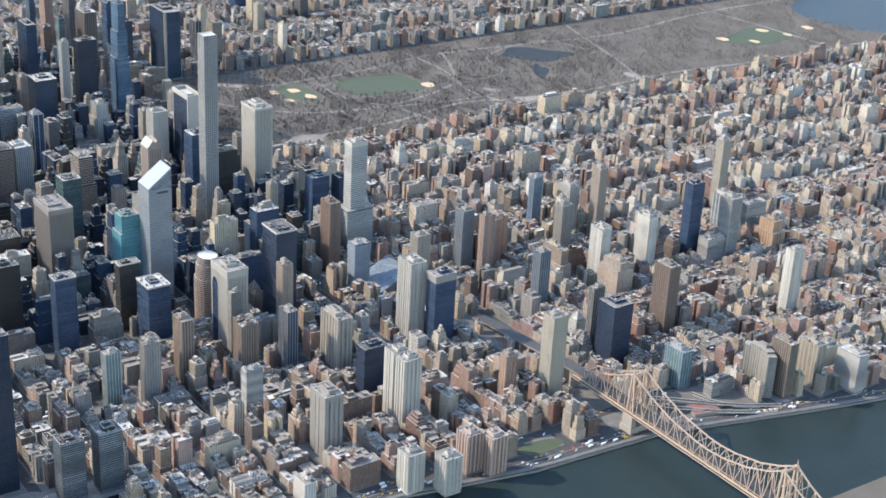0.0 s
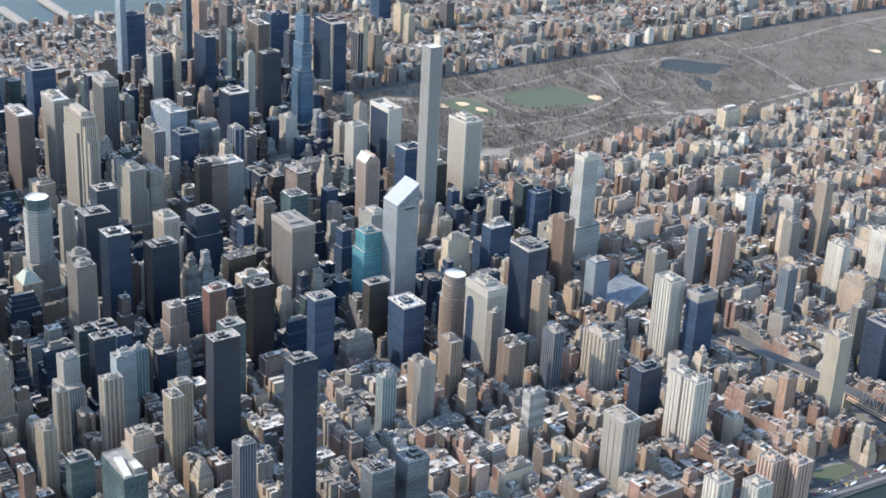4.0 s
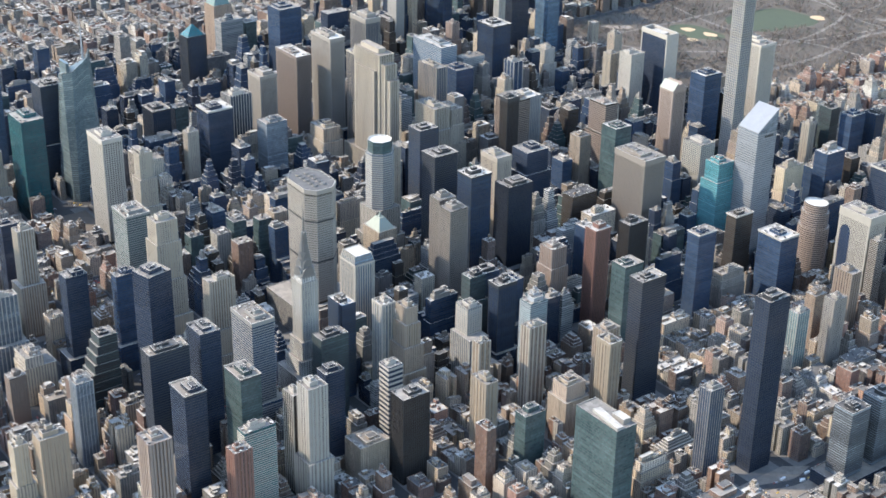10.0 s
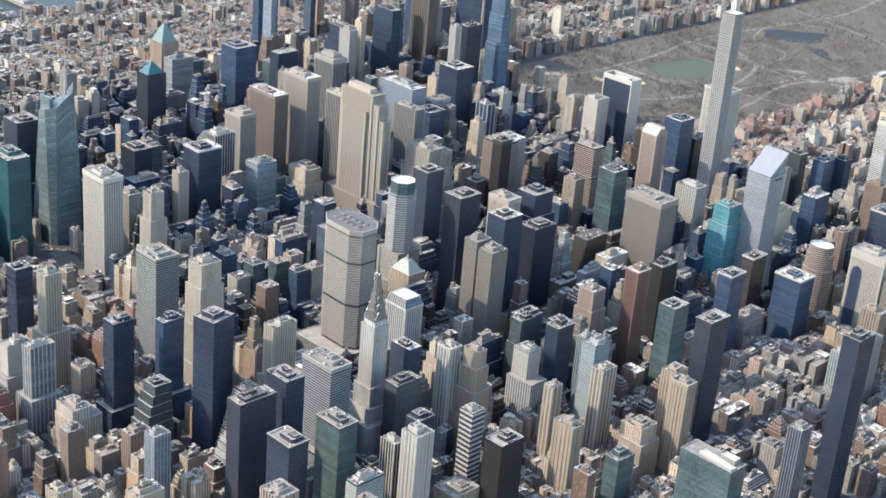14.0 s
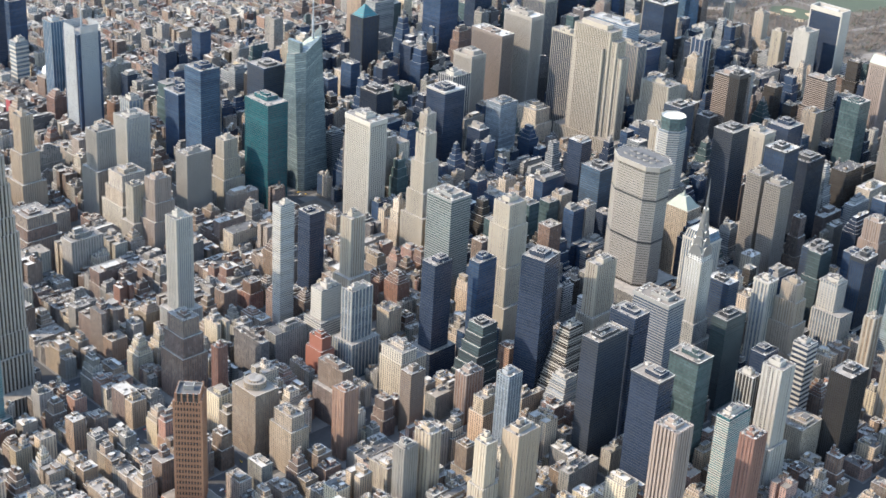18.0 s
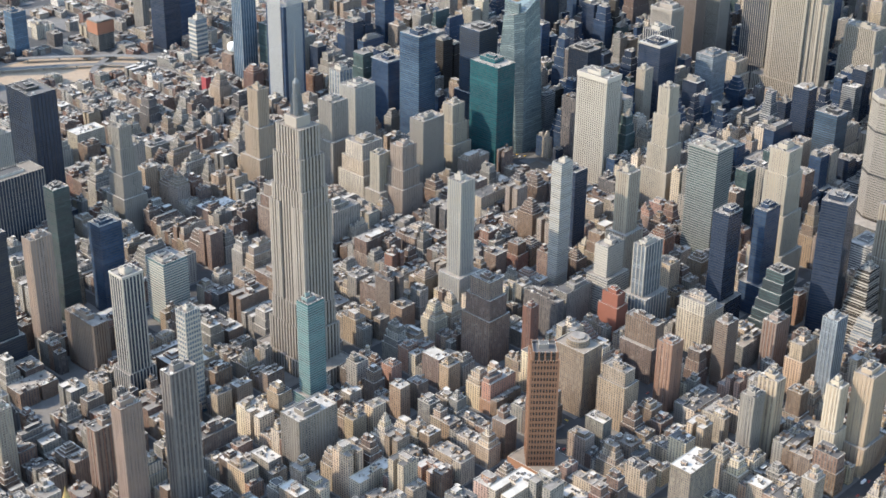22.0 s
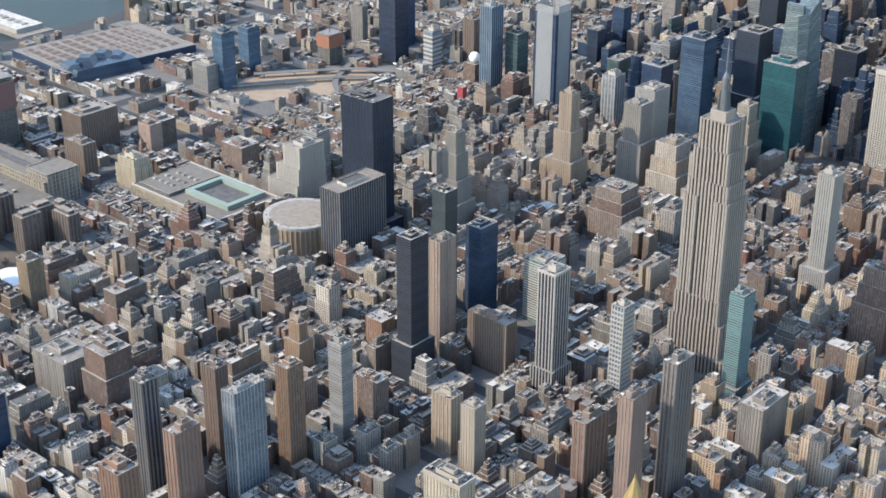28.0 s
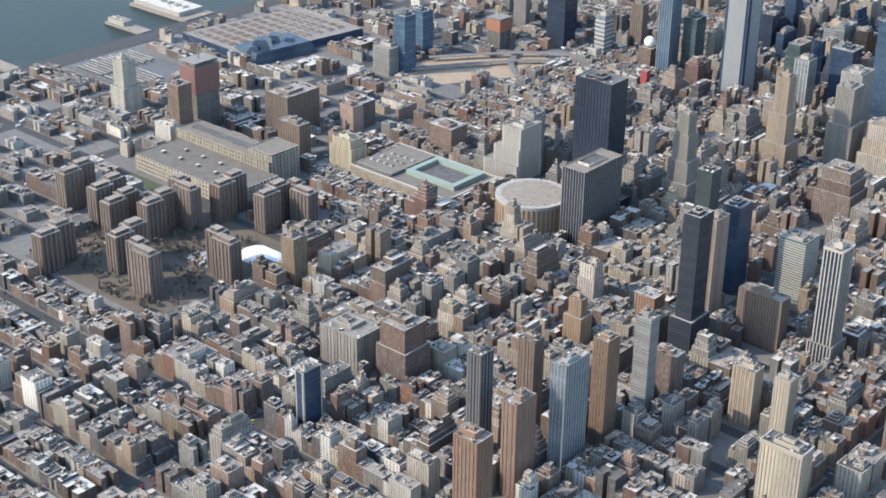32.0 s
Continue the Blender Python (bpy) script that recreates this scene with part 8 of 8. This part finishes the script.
xs = [(-1900.0, -1655.0)] + [(a + wa / 2, b - wb / 2) for (a, wa), (b, wb) in zip(aves, aves[1:])] + [(1299.0, 1640.0)]
for n in range(17, 96):
    y0 = street_y(n) + (15 if n in WIDE else 9)
    y1 = street_y(n + 1) - (15 if n + 1 in WIDE else 9)
    for bx0, bx1 in xs:
        ym = (y0 + y1) / 2
        bx1 = min(bx1, shore_x(ym) - 42) if bx1 > 1000 else bx1
        bx1 = min(bx1, 1360.0) if n > 66 else bx1
        bx0 = max(bx0, west_x(ym) + 60)
        if bx1 - bx0 < 20 or bx1 < far_line(ym) or bx0 > near_line(ym) + 60:
            continue
        if y1 > PARK[2] - 10 and PARK[0] - 30 < bx1 and bx0 < PARK[1] + 10:
            if bx1 < PARK[0] + 60:
                bx1 = PARK[0] - 28
            else:
                continue
        if bx1 - bx0 < 20:
            continue
        blocks.box(bx0, min(bx1, max(near_line(ym) + 30, bx0 + 20)), y0, y1, -0.5, 0.18, SIDEWALK)
        x = bx0 + 3
        while x < bx1 - 8:
            (m0, m1), (a0, a1), high, mix = zone(x, ym)
            edge = min(x - bx0, bx1 - x) < 28
            w = fill.uniform(17, 31) if edge else fill.choice((fill.uniform(6.5, 11), fill.uniform(8, 18), fill.uniform(16, 32)))
            open_quarter = x < -1134 and ym < 700
            if open_quarter:
                w = fill.uniform(18, 44)
            w = min(w, bx1 - 3 - x)
            if bx1 - 3 - (x + w) < 7:
                w = bx1 - 3 - x
            through_lot = fill.random() < (0.3 if mix in ("midtown", "loft") else 0.12)
            rows = ((y0 + 3, y1 - 3),) if through_lot else ((y0 + 3, ym - fill.uniform(*YARD[mix])), (ym + fill.uniform(*YARD[mix]), y1 - 3))
            for r0, r1 in rows:
                cx, cy = x + w / 2, (r0 + r1) / 2
                if not (far_line(cy) < cx < near_line(cy)) or on_broadway(cx, cy, w / 2 + 9):
                    continue
                if open_quarter and fill.random() < 0.34:
                    continue
                lo, hi = (a0, a1) if edge else (m0, m1)
                if not clear(x, x + w, r0, r1):
                    xm, rm = x + w / 2, (r0 + r1) / 2
                    for p0, p1, q0, q1 in ((x, xm, r0, rm), (xm, x + w, r0, rm), (x, xm, rm, r1), (xm, x + w, rm, r1)):
                        if p1 - p0 > 5.5 and q1 - q0 > 5.5 and clear(p0, p1, q0, q1):
                            h = min(fill.uniform(lo, hi) * 0.8, 3.4 * min(p1 - p0, q1 - q0))
                            house(mix, p0, p1, q0, q1, h, fill.choice(MIX[mix]), fill.choice(ROOFS))
                    continue
                h = fill.uniform(lo, hi)
                if fill.random() < high and w > 14:
                    h = fill.uniform(hi, hi * 1.55)
                h = min(h, SLENDER[mix] * min(w, (r1 - r0) * 1.1)) * fill.uniform(0.88, 1.0)
                wall = fill.choice(MIX[mix])
                house(mix, x, x + w - fill.uniform(0, 0.3), r0, r1, h, wall, fill.choice(ROOFS_UPTOWN if mix == "uptown" else ROOFS))
            x += w
solid("pavement", blocks, "grey concrete pavements of the city blocks with kerbs", "pavement", "structure")
SAYS = {"riverside": "red and tan brick apartment houses by the river", "uptown": "closely packed brick and limestone apartment houses with flat roofs", "midtown": "dense glass and stone office blocks between the towers",
        "east": "brick and tan apartment houses with roof bulkheads and tanks", "west": "low brick row houses and tenements with flat roofs",
        "loft": "grey and tan stone loft buildings with roof tanks", "murray": "tan and beige apartment houses with flat roofs", "chelsea": "brown and grey brick houses with cluttered flat roofs"}
for mix, g in quarters.items():
    solid("city_houses", g, SAYS[mix], "houses", "stuff")



# ---- traffic and street trees ----
CAR_PAINT = [plain(n, c, 0.4) for n, c in (("white_car_paint", (0.7, 0.7, 0.7)), ("yellow_cab_paint", (0.62, 0.40, 0.04)), ("black_car_paint", (0.03, 0.03, 0.035)), ("grey_car_paint", (0.25, 0.26, 0.27)), ("red_car_paint", (0.3, 0.04, 0.03)))]
street = random.Random(3)


def car(g, x, y, along, z=0.02):
    big = street.random() < 0.1
    ln, wd, ht = (8.5, 2.5, 3.2) if big else (4.6, 1.85, 0.95)
    mat = street.choice(CAR_PAINT[:1] if big else CAR_PAINT)
    a, b = (wd / 2, ln / 2) if along else (ln / 2, wd / 2)
    g.box(x - a, x + a, y - b, y + b, z + 0.25, z + ht, mat)
    if not big:
        g.box(x - a * 0.86 if along else x - a * 0.5, x + a * 0.86 if along else x + a * 0.35, y - b * 0.5 if along else y - b * 0.86, y + b * 0.35 if along else y + b * 0.86, z + ht, z + 1.5, GLASS_BLACK, mat)


g = Geo()
for ax, aw in AVENUES:
    for _ in range(420):
        y = street.uniform(-1300, 3300)
        if near_line(y) - 1900 < ax < near_line(y) + 30 and ax > far_line(y) and not (PARK[0] < ax < PARK[1] and y > PARK[2]):
            car(g, ax + street.choice((-0.36, -0.2, 0.0, 0.2, 0.36)) * aw * 0.8, y, True)
for k in range(260):
    y = street.uniform(1400, 2900)
    car(g, shore_x(y) - 24 + street.choice((-8, -4, 4, 8)), y, True, 0.36)
for n in range(22, 66):
    for _ in range(26):
        x, y = street.uniform(-1300, 1200), street_y(n) + street.choice((-3.4, 0, 3.4))
        if x < near_line(y) and not (PARK[0] < x < PARK[1] and y > PARK[2]) and clear(x - 3, x + 3, y - 2, y + 2):
            car(g, x, y, False)
for k in range(160):
    car(g, -1000 + (k % 20) * 3.0, -610 + (k // 20) * 7.5, True, 0.32)
solid("street_traffic", g, "cars, yellow cabs and vans along the streets", "cars", "stuff")
g = Geo()
for n in range(20, 72):
    for _ in range(40):
        x, y = street.uniform(-1500, 1250), street_y(n) + street.choice((-7.2, 7.2))
        st = zone(x, y)[3]
        if st in ("midtown", "loft", "murray") or x > near_line(y) or x < near_line(y) - 900 or PARK[0] < x < PARK[1] and y > PARK[2]:
            continue
        twigs(g, x, y, 0.1, street.uniform(6, 11), street.uniform(2, 3.6), BARK, 12)
solid("street_trees", g, "bare street trees along the side streets", "trees", "stuff")
